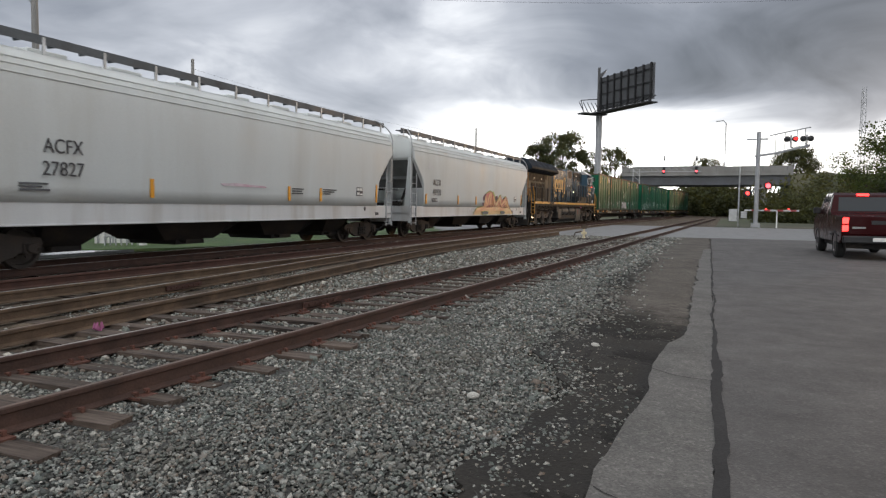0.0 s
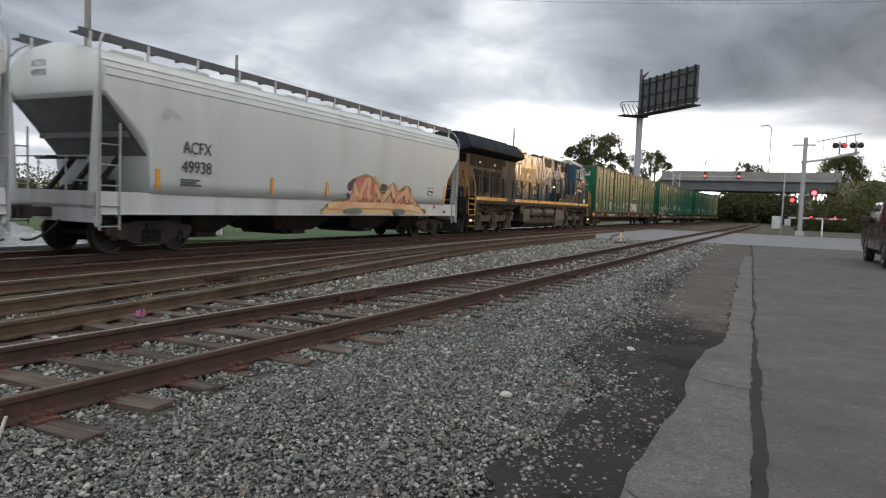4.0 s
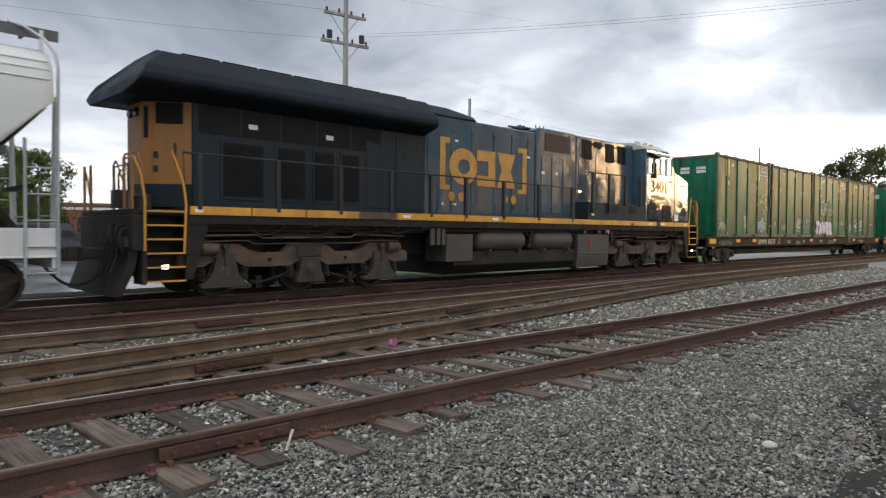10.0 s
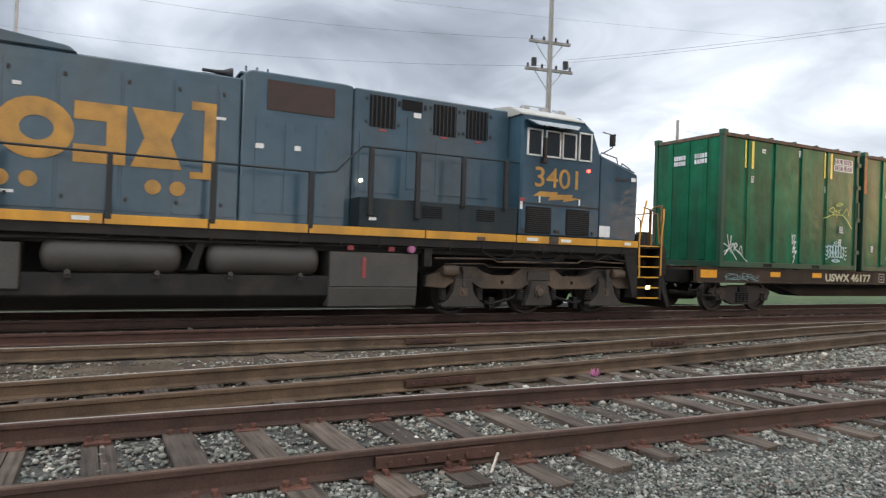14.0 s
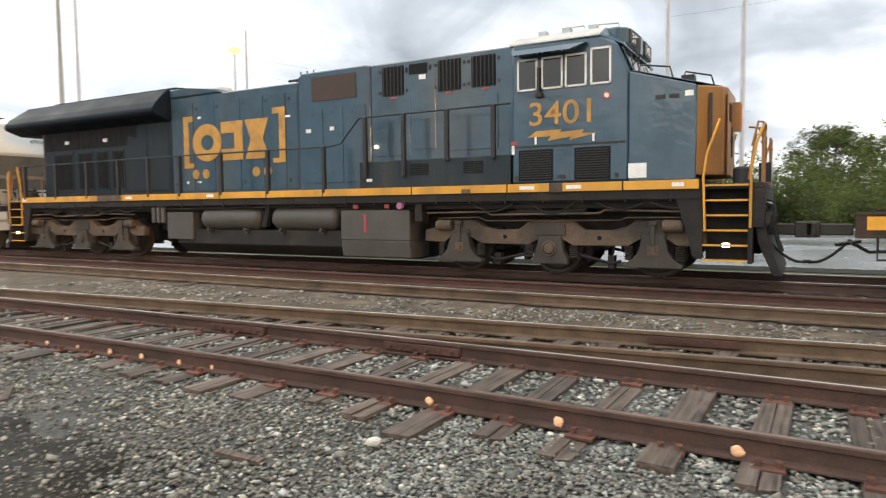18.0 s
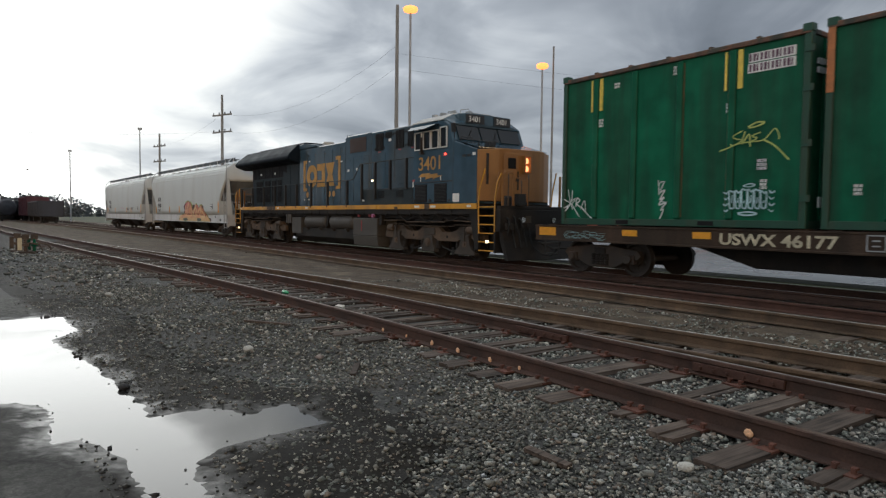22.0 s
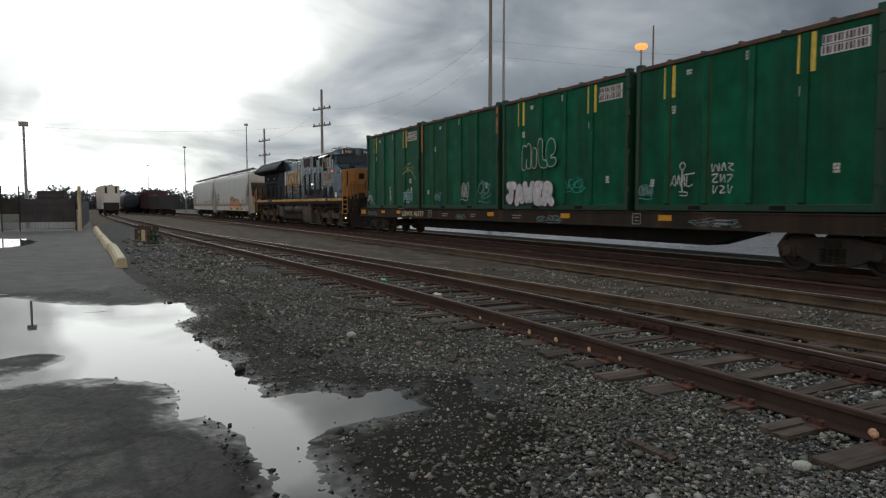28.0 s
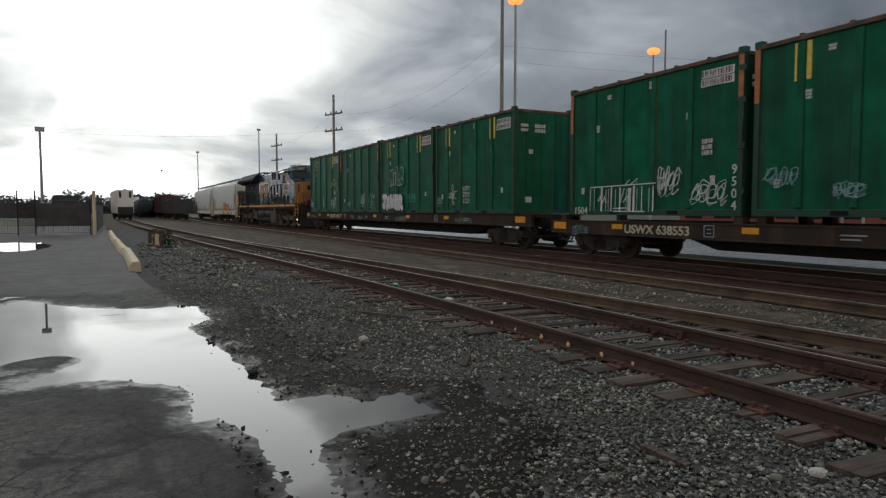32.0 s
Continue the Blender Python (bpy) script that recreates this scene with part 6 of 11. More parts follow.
# -- locomotive: x from the front end of the frame (0) back to -20.4; y -1.5 is the side towards the road
def build_locomotive():
    L = thing("locomotive", "dark blue and yellow diesel locomotive, dusty below", "locomotive")
    # frame and stripe
    bm = bmesh.new()
    box(bm, -20.4, 0.0, -1.50, 1.50, 1.45, 1.775)
    box(bm, -20.9, 1.0, -0.55, 0.55, 0.75, 1.45)
    box(bm, -20.3, -0.1, -1.30, 1.30, 1.30, 1.46)
    part("frame", bm, M["sooty"], L)
    for s in (-1, 1):
        edges = [-20.4, -19.15, -17.9, -16.5, -15.35, -13.05, -11.5, -9.9, -8.15, -5.75, -3.55, -2.45, -1.3, 0.0]
        for a, b in zip(edges, edges[1:]):
            bm = bmesh.new()
            box(bm, a + 0.015, b - 0.015, *sorted((s * 1.498, s * 1.535)), 1.615, 1.775)
            part("sill_stripe", bm, M["yellow"], L, "yellow sill stripe", bevel=0.004)
    bm = bmesh.new()
    for k in range(26):
        x = -20.0 + k * 0.78
        box(bm, x, x + 0.03, -1.51, -1.46, 1.40, 1.61)
    pipe(bm, [(-20, -1.48, 1.54), (0, -1.48, 1.54)], 0.02)
    pipe(bm, [(-20, -1.42, 1.42), (-14, -1.42, 1.40), (-13.6, -1.42, 1.36), (-5.6, -1.42, 1.42), (0, -1.42, 1.44)], 0.025)
    part("underframe_piping", bm, M["sooty"], L)
    for c in (-2.75, -17.65):
        for dx, sag in ((-1.6, 0.16), (-0.35, 0.2), (0.95, 0.14), (1.9, 0.12)):
            bm = bmesh.new()
            pipe(bm, [(c + dx + 0.11 * k, -1.44, 1.40 - sag * math.sin(math.pi * k / 8)) for k in range(9)], 0.018, 6)
            part("hanging_cable", bm, M["sooty"], L)
        bm = bmesh.new()
        pipe(bm, [(c - 2.7, -1.40, 1.22), (c - 1.3, -1.42, 1.24), (c - 1.2, -1.42, 1.18), (c + 1.0, -1.42, 1.20), (c + 1.1, -1.42, 1.26), (c + 2.6, -1.40, 1.22)], 0.02, 6)
        part("brake_pipe", bm, M["truck_steel"], L)

    # hoods
    def shell(name, pts, half, material=None, label="", bevel=0.03):
        bm = bmesh.new()
        prism(bm, pts, -half, half)
        return part(name, bm, material or M["blue"], L, label, bevel)
    shell("engine_hood", [(-7.15, 1.77), (-3.45, 1.77), (-3.45, 4.57), (-7.15, 4.57)], 0.97)
    shell("dynamic_brake_hood", [(-9.30, 1.77), (-7.16, 1.77), (-7.16, 4.57), (-7.3, 4.60), (-9.15, 4.60), (-9.30, 4.52)], 0.97)
    shell("middle_hood", [(-13.95, 1.77), (-9.31, 1.77), (-9.31, 4.42), (-13.95, 4.42)], 0.93)
    shell("raised_hood_block", [(-13.95, 4.42), (-11.95, 4.42), (-12.1, 4.53), (-13.2, 4.64), (-13.95, 4.66)], 0.95)
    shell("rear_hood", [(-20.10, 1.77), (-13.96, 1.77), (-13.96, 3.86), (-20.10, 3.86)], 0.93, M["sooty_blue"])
    bm = bmesh.new()
    half_prof = [(0.94, 3.80), (1.42, 3.95), (1.50, 4.02), (1.50, 4.12), (1.38, 4.30), (1.02, 4.66), (0.5, 4.80)]
    prof = [(-y, z) for y, z in half_prof] + half_prof[::-1]
    prism_x(bm, prof, -20.85, -13.97)
    bm2 = [v for v in bm.verts if v.co.x < -20]
    for v in bm2:
        v.co.x -= 0.62 * (1 - (v.co.z - 3.6) / 1.3)
        if v.co.z > 4.5:
            v.co.x += 0.28
    part("radiator_hood", bm, M["wing_blue"], L, "flared sooty radiator hood", bevel=0.02)
    bm = bmesh.new()
    for k in range(7):
        x = -20.1 + k * 0.85
        box(bm, x, x + 0.78, -0.50, 0.50, 4.795, 4.83)
    pieces("radiator_grille", bm, M["grille"], L)
    # yellow rear end with its window
    bm = bmesh.new()
    plan = [(-20.10, -0.925), (-20.10, 0.925), (-20.84, 0.38), (-20.84, -0.38)]
    slab(bm, plan, 2.22, 3.86)
    part("rear_end", bm, M["nose_ochre"], L, "weathered ochre rear hood end")
    bm = bmesh.new()
    slab(bm, plan, 1.776, 2.219)
    part("rear_plinth", bm, M["sooty_blue"], L)

    def on_corner(bm, u0, u1, z0, z1, proud):
        """A plate on the slanting corner panel, u metres from its edge by the side doors."""
        d, nrm = Vector((-0.805, 0.593)), Vector((-0.593, -0.805))
        a, b = Vector((-20.10, -0.925)) + d * u0, Vector((-20.10, -0.925)) + d * u1
        slab(bm, [tuple(a - nrm * 0.004), tuple(b - nrm * 0.004), tuple(b + nrm * proud), tuple(a + nrm * proud)], z0, z1)
    for u0, u1, z0, z1 in ((0.16, 0.66, 3.38, 3.78), (0.80, 0.88, 3.10, 3.7)):
        bm = bmesh.new()
        on_corner(bm, u0, u1, z0, z1, 0.012)
        part("rear_window", bm, M["grille"], L)
    bm = bmesh.new()
    on_corner(bm, 0.10, 0.13, 2.25, 3.82, 0.018)
    on_corner(bm, 0.72, 0.75, 2.25, 3.82, 0.018)
    pieces("door_frame", bm, M["nose_ochre"], L)
    for z in (2.45, 2.72):
        bm = bmesh.new()
        on_corner(bm, 0.62, 0.70, z, z + 0.12, 0.03)
        part("door_hinge", bm, M["black_steel"], L)
    bm = bmesh.new()
    on_corner(bm, 0.28, 0.32, 2.62, 3.0, 0.04)
    part("rear_door_handle", bm, M["black_steel"], L)
    for yy in (-0.16, 0.16):
        bm = bmesh.new()
        rod(bm, (-20.84, yy, 3.62), (-20.90, yy, 3.62), 0.09, n=16)
        part("rear_headlight", bm, M["glass"], L)
    # doors along the hoods
    rnd = random.Random(3)
    def tilt(o, x, y, z):
        """Old sheet metal: no two doors hang in quite one plane."""
        o.matrix_basis = pose(x, y, z) @ pose(0, 0, 0, rnd.uniform(-0.35, 0.35), 0, rnd.uniform(-0.45, 0.45)) @ pose(-x, -y, -z)

    for x0, x1 in ((-19.46, -18.58), (-18.22, -17.56), (-17.30, -16.80), (-16.55, -16.08)):
        bm = bmesh.new()
        plate(bm, x0 - 0.06, x1 + 0.06, 1.95, 3.16, -0.93, 0.018)
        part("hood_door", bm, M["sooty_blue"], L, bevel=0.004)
        bm = bmesh.new()
        plate(bm, x0, x1, 2.02, 3.10, -0.948, 0.008)
        for k in range(17):
            plate(bm, x0 + 0.02, x1 - 0.02, 2.06 + k * 0.06, 2.085 + k * 0.06, -0.956, 0.014)
        part("door_louvre", bm, M["grille"], L, "black louvred door")
    for k in range(5):
        x0 = -19.95 + k * 0.92
        bm = bmesh.new()
        plate(bm, x0, x0 + 0.86, 3.24, 3.80, -0.93, 0.012)
        part("intake_screen", bm, M["grille"], L, "black radiator intake screen")
    for x0, x1 in ((-15.85, -15.0), (-14.92, -14.06)):
        bm = bmesh.new()
        plate(bm, x0, x1, 1.90, 3.74, -0.93, 0.014)
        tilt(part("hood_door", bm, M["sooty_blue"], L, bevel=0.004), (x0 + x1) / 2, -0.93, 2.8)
    for x0, x1 in [(-13.85, -13.05), (-12.98, -12.25), (-12.2, -11.3), (-11.25, -10.5), (-10.45, -9.75), (-9.7, -9.36)]:
        bm = bmesh.new()
        plate(bm, x0, x1, 1.85, 4.22, -0.93, 0.018)
        tilt(part("hood_door", bm, M["blue"], L, bevel=0.004), (x0 + x1) / 2, -0.93, 3.0)
        for z in (2.02, 4.02):
            bm = bmesh.new()
            plate(bm, x0 + 0.05, x0 + 0.10, z, z + 0.07, -0.948, 0.016)
            part("door_latch", bm, M["black_steel"], L)
    for x0, x1 in [(-9.05, -8.55), (-8.5, -7.95), (-7.9, -7.3)]:
        bm = bmesh.new()
        plate(bm, x0, x1, 1.95, 3.72, -0.97, 0.018)
        for z in (2.15, 3.55):
            plate(bm, x0 + 0.18, x0 + 0.26, z, z + 0.08, -0.988, 0.012)
        tilt(part("hood_door", bm, M["blue"], L, bevel=0.004), (x0 + x1) / 2, -0.97, 2.8)
    for x0, x1, z0, z1 in [(-5.98, -5.45, 2.62, 4.12), (-5.30, -3.98, 2.55, 3.66), (-7.02, -6.1, 2.5, 3.7)]:
        bm = bmesh.new()
        plate(bm, x0, x1, z0, z1, -0.97, 0.016)
        tilt(part("hood_door", bm, M["blue"], L, bevel=0.004), (x0 + x1) / 2, -0.97, (z0 + z1) / 2)
    # grilles high on the hood
    bm = bmesh.new()
    plate(bm, -8.86, -7.55, 3.90, 4.46, -0.97, 0.02)
    part("brake_screen", bm, M["brown_grille"], L, "dull brown radiator screen")
    for x0, x1, z0, z1 in [(-6.82, -6.25, 3.83, 4.47), (-5.38, -4.83, 3.82, 4.47), (-4.58, -4.03, 3.83, 4.46), (-6.11, -5.65, 4.25, 4.47)]:
        bm = bmesh.new()
        plate(bm, x0, x1, z0, z1, -0.97, 0.012)
        part("vent", bm, M["grille"], L)
        bm = bmesh.new()
        if x1 - x0 > 0.5:
            for k in range(6):
                xx = x0 + (k + 0.5) * (x1 - x0) / 6
                plate(bm, xx - 0.012, xx + 0.012, z0, z1, -0.982, 0.02)
        for xx in (x0 - 0.09, x1 + 0.05):
            for z in (z0 + 0.06, z1 - 0.12):
                plate(bm, xx, xx + 0.05, z, z + 0.06, -0.97, 0.02)
        pieces("vent_bar", bm, M["black_steel"], L, "", 0.0)
    # raised walkway box with louvres
    bm = bmesh.new()
    box(bm, -7.15, -3.5, -1.46, -0.95, 1.776, 2.36)
    part("walkway_box", bm, M["blue_grey"], L, "dusty grey equipment box under the raised walkway", bevel=0.012)
    bm = bmesh.new()
    box(bm, -7.15, -3.5, 0.95, 1.46, 1.776, 2.36)
    part("walkway_box", bm, M["blue_grey"], L, "dusty grey equipment box under the raised walkway", bevel=0.012)
    for x0 in (-5.81, -4.54):
        bm = bmesh.new()
        for k in range(6):
            plate(bm, x0, x0 + 0.45, 2.03 + k * 0.042, 2.052 + k * 0.042, -1.46, 0.012)
        part("louvre", bm, M["grille"], L)
    # roof fittings
    bm = bmesh.new()
    lathe(bm, [(0.26, 4.55), (0.28, 4.60), (0.28, 4.72), (0.24, 4.78)], (-13.0, 0.1, 0), 18, "z")
    part("exhaust_stack", bm, M["cabroof"], L, "pale round exhaust stack")
    bm = bmesh.new()
    for y, z in ((-0.55, 4.56), (-0.4, 4.60), (-0.25, 4.56)):
        lathe(bm, [(0.03, 0.0), (0.035, 0.25), (0.05, 0.38), (0.11, 0.52)], (-9.95, y, z), 12, "x")
    rod(bm, (-9.7, -0.4, 4.40), (-9.7, -0.4, 4.56), 0.03)
    part("air_horn", bm, M["black_steel"], L)
    bm = bmesh.new()
    box(bm, -9.3, -7.2, -0.6, 0.6, 4.595, 4.63)
    box(bm, -7.1, -4.2, -0.5, 0.5, 4.565, 4.61)
    for x in (-9.25, -9.05, -8.85):
        rod(bm, (x, -0.9, 4.57), (x, -0.9, 4.66), 0.02)
    part("roof_hatch", bm, M["blue"], L)

    # cab
    shell("cab", [(-3.46, 1.77), (-1.20, 1.77), (-1.20, 3.72), (-1.44, 4.27), (-1.72, 4.42), (-3.46, 4.46)], 1.49, bevel=0.05)
    bm = bmesh.new()
    prism_x(bm, [(-1.49, 4.42), (-1.47, 4.47), (-1.05, 4.66), (-0.4, 4.74), (0.4, 4.74), (1.05, 4.66), (1.47, 4.47), (1.49, 4.42)], -3.52, -1.74)
    part("cab_roof", bm, M["cabroof"], L, "dusty white cab roof", bevel=0.012)
    bm = bmesh.new()
    brow = [(-1.49, 4.40), (-1.47, 4.46), (-1.05, 4.65), (-0.4, 4.73), (0.4, 4.73), (1.05, 4.65), (1.47, 4.46), (1.49, 4.40)]
    rear = [bm.verts.new((-1.742, y, z)) for y, z in brow]
    front = [bm.verts.new((-1.36, y * 0.94, 4.24 + (z - 4.40) * 0.42)) for y, z in brow]
    bm.faces.new(rear[::-1])
    bm.faces.new(front)
    for i in range(8):
        j = (i + 1) % 8
        bm.faces.new((rear[i], rear[j], front[j], front[i]))
    part("roof_brow", bm, M["blue"], L, "blue sloping front of the cab roof", bevel=0.012)
    bm = bmesh.new()
    for x, y in ((-3.1, -0.9), (-2.6, -0.95), (-2.1, -0.9), (-1.8, -0.5)):
        box(bm, x, x + 0.16, y - 0.08, y + 0.08, 4.66, 4.76)
    pipe(bm, [(-2.75, -0.6, 4.7), (-2.7, -0.6, 4.86), (-2.3, -0.6, 4.86), (-2.25, -0.6, 4.7)], 0.015)
    pipe(bm, [(-2.05, -0.6, 4.7), (-2.02, -0.6, 4.84), (-1.62, -0.6, 4.82), (-1.6, -0.6, 4.7)], 0.015)
    pieces("roof_rail", bm, M["galv"], L)
    # side windows with pale frames, and a sunshade
    for s in (-1, 1):
        for x0, x1 in ((-3.33, -2.92), (-2.84, -2.42), (-2.38, -1.97), (-1.90, -1.52)):
            z0, z1 = 3.54, (4.14 if x0 < -2 else 4.20)
            w = new("side_window")
            w.parent = L
            w.empty_display_size = 0.1
            bm = bmesh.new()
            for a, b, c, d in ((x0, x1, z0, z0 + 0.035), (x0, x1, z1 - 0.035, z1), (x0, x0 + 0.035, z0, z1), (x1 - 0.035, x1, z0, z1)):
                box(bm, a, b, *sorted((s * 1.488, s * 1.525)), c, d)
            part("window_frame", bm, M["white"], w, "pale metal window frame")
            bm = bmesh.new()
            box(bm, x0 + 0.03, x1 - 0.03, *sorted((s * 1.488, s * 1.502)), z0 + 0.03, z1 - 0.03)
            part("pane", bm, M["window"], w)
    bm = bmesh.new()
    prism(bm, [(-3.42, 4.30), (-1.95, 4.30), (-2.2, 4.16), (-3.28, 4.16)], -1.62, -1.50)
    for v in bm.verts:
        if v.co.z < 4.2:
            v.co.y -= 0.22
    part("sunshade", bm, M["blue"], L, "blue sheet metal window shade")
    bm = bmesh.new()
    box(bm, -2.90, -2.86, -1.60, -1.50, 3.42, 3.95)
    box(bm, -2.94, -2.82, -1.60, -1.49, 3.40, 3.48)
    part("mirror_arm", bm, M["wheel"], L)
    # nose: full width at the cab, tapering to a yellow front
    bm = bmesh.new()
    plan = [(-1.21, 1.49), (-1.21, -1.49), (-0.07, -1.49), (-0.07, 1.49)]
    vb = [bm.verts.new((x, y, 1.77)) for x, y in plan]
    vt = [bm.verts.new((x, y, z)) for (x, y), z in zip(plan, (3.72, 3.72, 3.38, 3.38))]
    bm.faces.new(vb[::-1])
    bm.faces.new(vt)
    for i in range(4):
        j = (i + 1) % 4
        bm.faces.new((vb[i], vb[j], vt[j], vt[i]))
    part("nose", bm, M["blue"], L, bevel=0.02)
    bm = bmesh.new()
    plan = [(-0.069, 1.48), (-0.069, -1.48), (0.28, -0.92), (0.34, -0.68), (0.34, 0.68), (0.28, 0.92)]
    zt = (3.37, 3.37, 3.40, 3.42, 3.42, 3.40)
    vb = [bm.verts.new((x, y, 1.85)) for x, y in plan]
    vt = [bm.verts.new((x, y, z)) for (x, y), z in zip(plan, zt)]
    bm.faces.new(vb[::-1])
    bm.faces.new(vt)
    for i in range(6):
        j = (i + 1) % 6
        bm.faces.new((vb[i], vb[j], vt[j], vt[i]))
    part("nose_front", bm, M["nose_ochre"], L, "weathered ochre nose front", bevel=0.02)
    bm = bmesh.new()
    slab(bm, [(-1.18, -1.42), (-0.09, -1.42), (0.26, -0.88), (0.31, 0), (0.26, 0.88), (-0.09, 1.42), (-1.18, 1.42)], 3.40, 3.412)
    for v in bm.verts:
        v.co.z += 0.34 * max(0.0, (0.02 - v.co.x) / 1.2)
    part("nose_top", bm, M["blue"], L)
    bm = bmesh.new()
    box(bm, 0.335, 0.36, -0.80, -0.18, 1.86, 3.28)
    part("nose_door", bm, M["nose_ochre"], L, bevel=0.015)
    bm = bmesh.new()
    box(bm, 0.355, 0.375, -0.64, -0.32, 2.82, 3.14)
    part("nose_window", bm, M["grille"], L, bevel=0.01)
    bm = bmesh.new()
    box(bm, 0.355, 0.385, -0.26, -0.22, 2.2, 2.75)
    box(bm, 0.355, 0.395, -0.32, -0.22, 2.45, 2.58)
    box(bm, 0.10, 0.15, -1.26, -1.20, 2.35, 3.25)
    pieces("door_hardware", bm, M["wheel"], L)
    pts = [(-1.1, -1.30, 3.70), (-1.05, -1.30, 3.84), (-0.55, -1.28, 3.76), (-0.5, -1.28, 3.58)]
    bm = bmesh.new()
    pipe(bm, pts, 0.016)
    pipe(bm, [(-0.35, -1.2, 3.50), (-0.3, -1.2, 3.66), (0.1, -1.05, 3.58), (0.15, -1.05, 3.42)], 0.016)
    box(bm, -0.42, -0.2, -0.9, -0.65, 3.5, 3.66)
    pieces("nose_grab_iron", bm, M["black_steel"], L)
    # windscreen, number board, mirrors and wipers
    for y0, y1 in ((-1.28, -0.42), (-0.36, 0.36), (0.42, 1.28)):
        bm = bmesh.new()
        v = [bm.verts.new(p) for p in ((-1.205 + 0.03, y0, 3.78), (-1.205 + 0.03, y1, 3.78), (-1.40 + 0.03, y1, 4.22), (-1.40 + 0.03, y0, 4.22))]
        w = [bm.verts.new((p.co.x - 0.02, p.co.y, p.co.z)) for p in v]
        bm.faces.new(v)
        bm.faces.new(w[::-1])
        for i in range(4):
            j = (i + 1) % 4
            bm.faces.new((v[i], w[i], w[j], v[j]))
        part("windscreen", bm, M["window"], L)
    bm = bmesh.new()
    slab(bm, [(-1.75, -1.10), (-1.52, -1.10), (-1.34, -0.94), (-1.31, 0), (-1.34, 0.94), (-1.52, 1.10), (-1.75, 1.10)], 4.30, 4.63)
    part("number_board_housing", bm, M["blue"], L, "dark blue housing over the windscreen", bevel=0.03)
    for y, turn in ((-0.56, 88), (0.56, 92)):
        face = pose(-1.315, y, 4.345, 0, 0, turn)
        bm = bmesh.new()
        box(bm, -0.36, 0.36, -0.012, 0.012, -0.02, 0.26)
        part("number_board", bm, M["black_steel"], L, "dark number board over the windscreen").matrix_basis = face
        nb = text_mesh("number_board_lettering", "3401", 0.25, M["decal"])
        shared("number_board_lettering", nb, L, face @ pose(-0.28, -0.018, 0.03))
    bm = bmesh.new()
    pipe(bm, [(-1.2, -1.5, 4.28), (-1.0, -1.62, 4.22), (-1.0, -1.62, 3.92), (-1.15, -1.5, 3.80)], 0.014)
    box(bm, -1.04, -1.0, -1.72, -1.56, 3.95, 4.22)
    pipe(bm, [(-1.12, -1.0, 3.76), (-1.28, -0.7, 4.12)], 0.01)
    pipe(bm, [(-1.12, 0.1, 3.76), (-1.30, 0.3, 4.12)], 0.01)
    pieces("windscreen_mirror", bm, M["black_steel"], L)
    # vents low on the cab, panels, decals
    for x0, x1 in ((-3.31, -2.62), (-2.20, -1.53)):
        bm = bmesh.new()
        plate(bm, x0, x1, 1.83, 2.42, -1.49, 0.012)
        part("cab_vent", bm, M["grille"], L)
        bm = bmesh.new()
        for k in range(12):
            plate(bm, x0 + 0.03, x1 - 0.03, 1.87 + k * 0.045, 1.89 + k * 0.045, -1.502, 0.014)
        part("vent_slats", bm, M["black_steel"], L)
    bm = bmesh.new()
    plate(bm, -3.4, -1.25, 2.47, 2.50, -1.49, 0.016)
    for x in (-3.40, -2.52, -2.45, -1.45):
        plate(bm, x, x + 0.07, 1.86, 1.93, -1.49, 0.02)
    plate(bm, -0.75, -0.58, 3.18, 3.25, -1.49, 0.01)
    plate(bm, -0.52, -0.35, 3.18, 3.25, -1.49, 0.01)
    part("cab_trim", bm, M["black_steel"], L)
    for x0, x1, z0, z1, y in ((-1.21, -0.89, 1.83, 2.09, -1.49), (-3.46, -3.40, 2.35, 2.52, -1.49), (-0.26, -0.12, 3.20, 3.29, -1.49), (-2.98, -2.94, 2.52, 2.66, -1.506), (-1.86, -1.82, 2.52, 2.66, -1.506), (-9.05, -8.90, 3.16, 3.25, -0.99), (-8.32, -8.20, 3.18, 3.27, -0.99), (-9.75, -9.58, 3.60, 3.65, -0.95), (-12.85, -12.73, 3.78, 3.84, -0.95), (-13.4, -13.32, 3.76, 3.81, -0.95), (-13.35, -13.27, 2.05, 2.12, -0.95), (-12.95, -12.78, 2.06, 2.11, -0.95), (-5.85, -5.68, 4.12, 4.22, -0.99), (-6.95, -6.80, 1.92, 1.98, -1.462), (-18.9, -18.7, 3.42, 3.52, -0.935), (-17.0, -16.8, 3.40, 3.50, -0.935)):
        bm = bmesh.new()
        plate(bm, x0, x1, z0, z1, y, 0.008)
        part("label_plate", bm, M["decal"], L, "small white safety label")
    bm = bmesh.new()
    for x in (-6.6, -5.2, -4.35):
        plate(bm, x, x + 0.16, 3.76, 3.80, -0.97, 0.012)
    plate(bm, -3.52 + 0.05, -3.34, 2.53, 2.60, -1.49, 0.008)
    pieces("red_label", bm, M["spray_red"], L, "small red label")
    bm = bmesh.new()
    plate(bm, -6.95, -6.89, 3.5, 3.68, -0.97, 0.01)
    part("yellow_label", bm, M["reflector_y"], L)
    bm = bmesh.new()
    for x0, x1 in ((-3.28, -2.98), (-2.35, -2.06), (-0.45, -0.25), (-15.2, -14.95), (-11.95, -11.7), (-20.3, -20.15)):
        plate(bm, x0, x1, 1.66, 1.73, -1.535, 0.006)
    pieces("sill_label", bm, M["decal"], L, "white label on the sill")
    bm = bmesh.new()
    plate(bm, -2.68, -2.42, 1.60, 1.78, -1.535, 0.012)
    plate(bm, -4.55, -4.35, 1.62, 1.70, -1.535, 0.008)
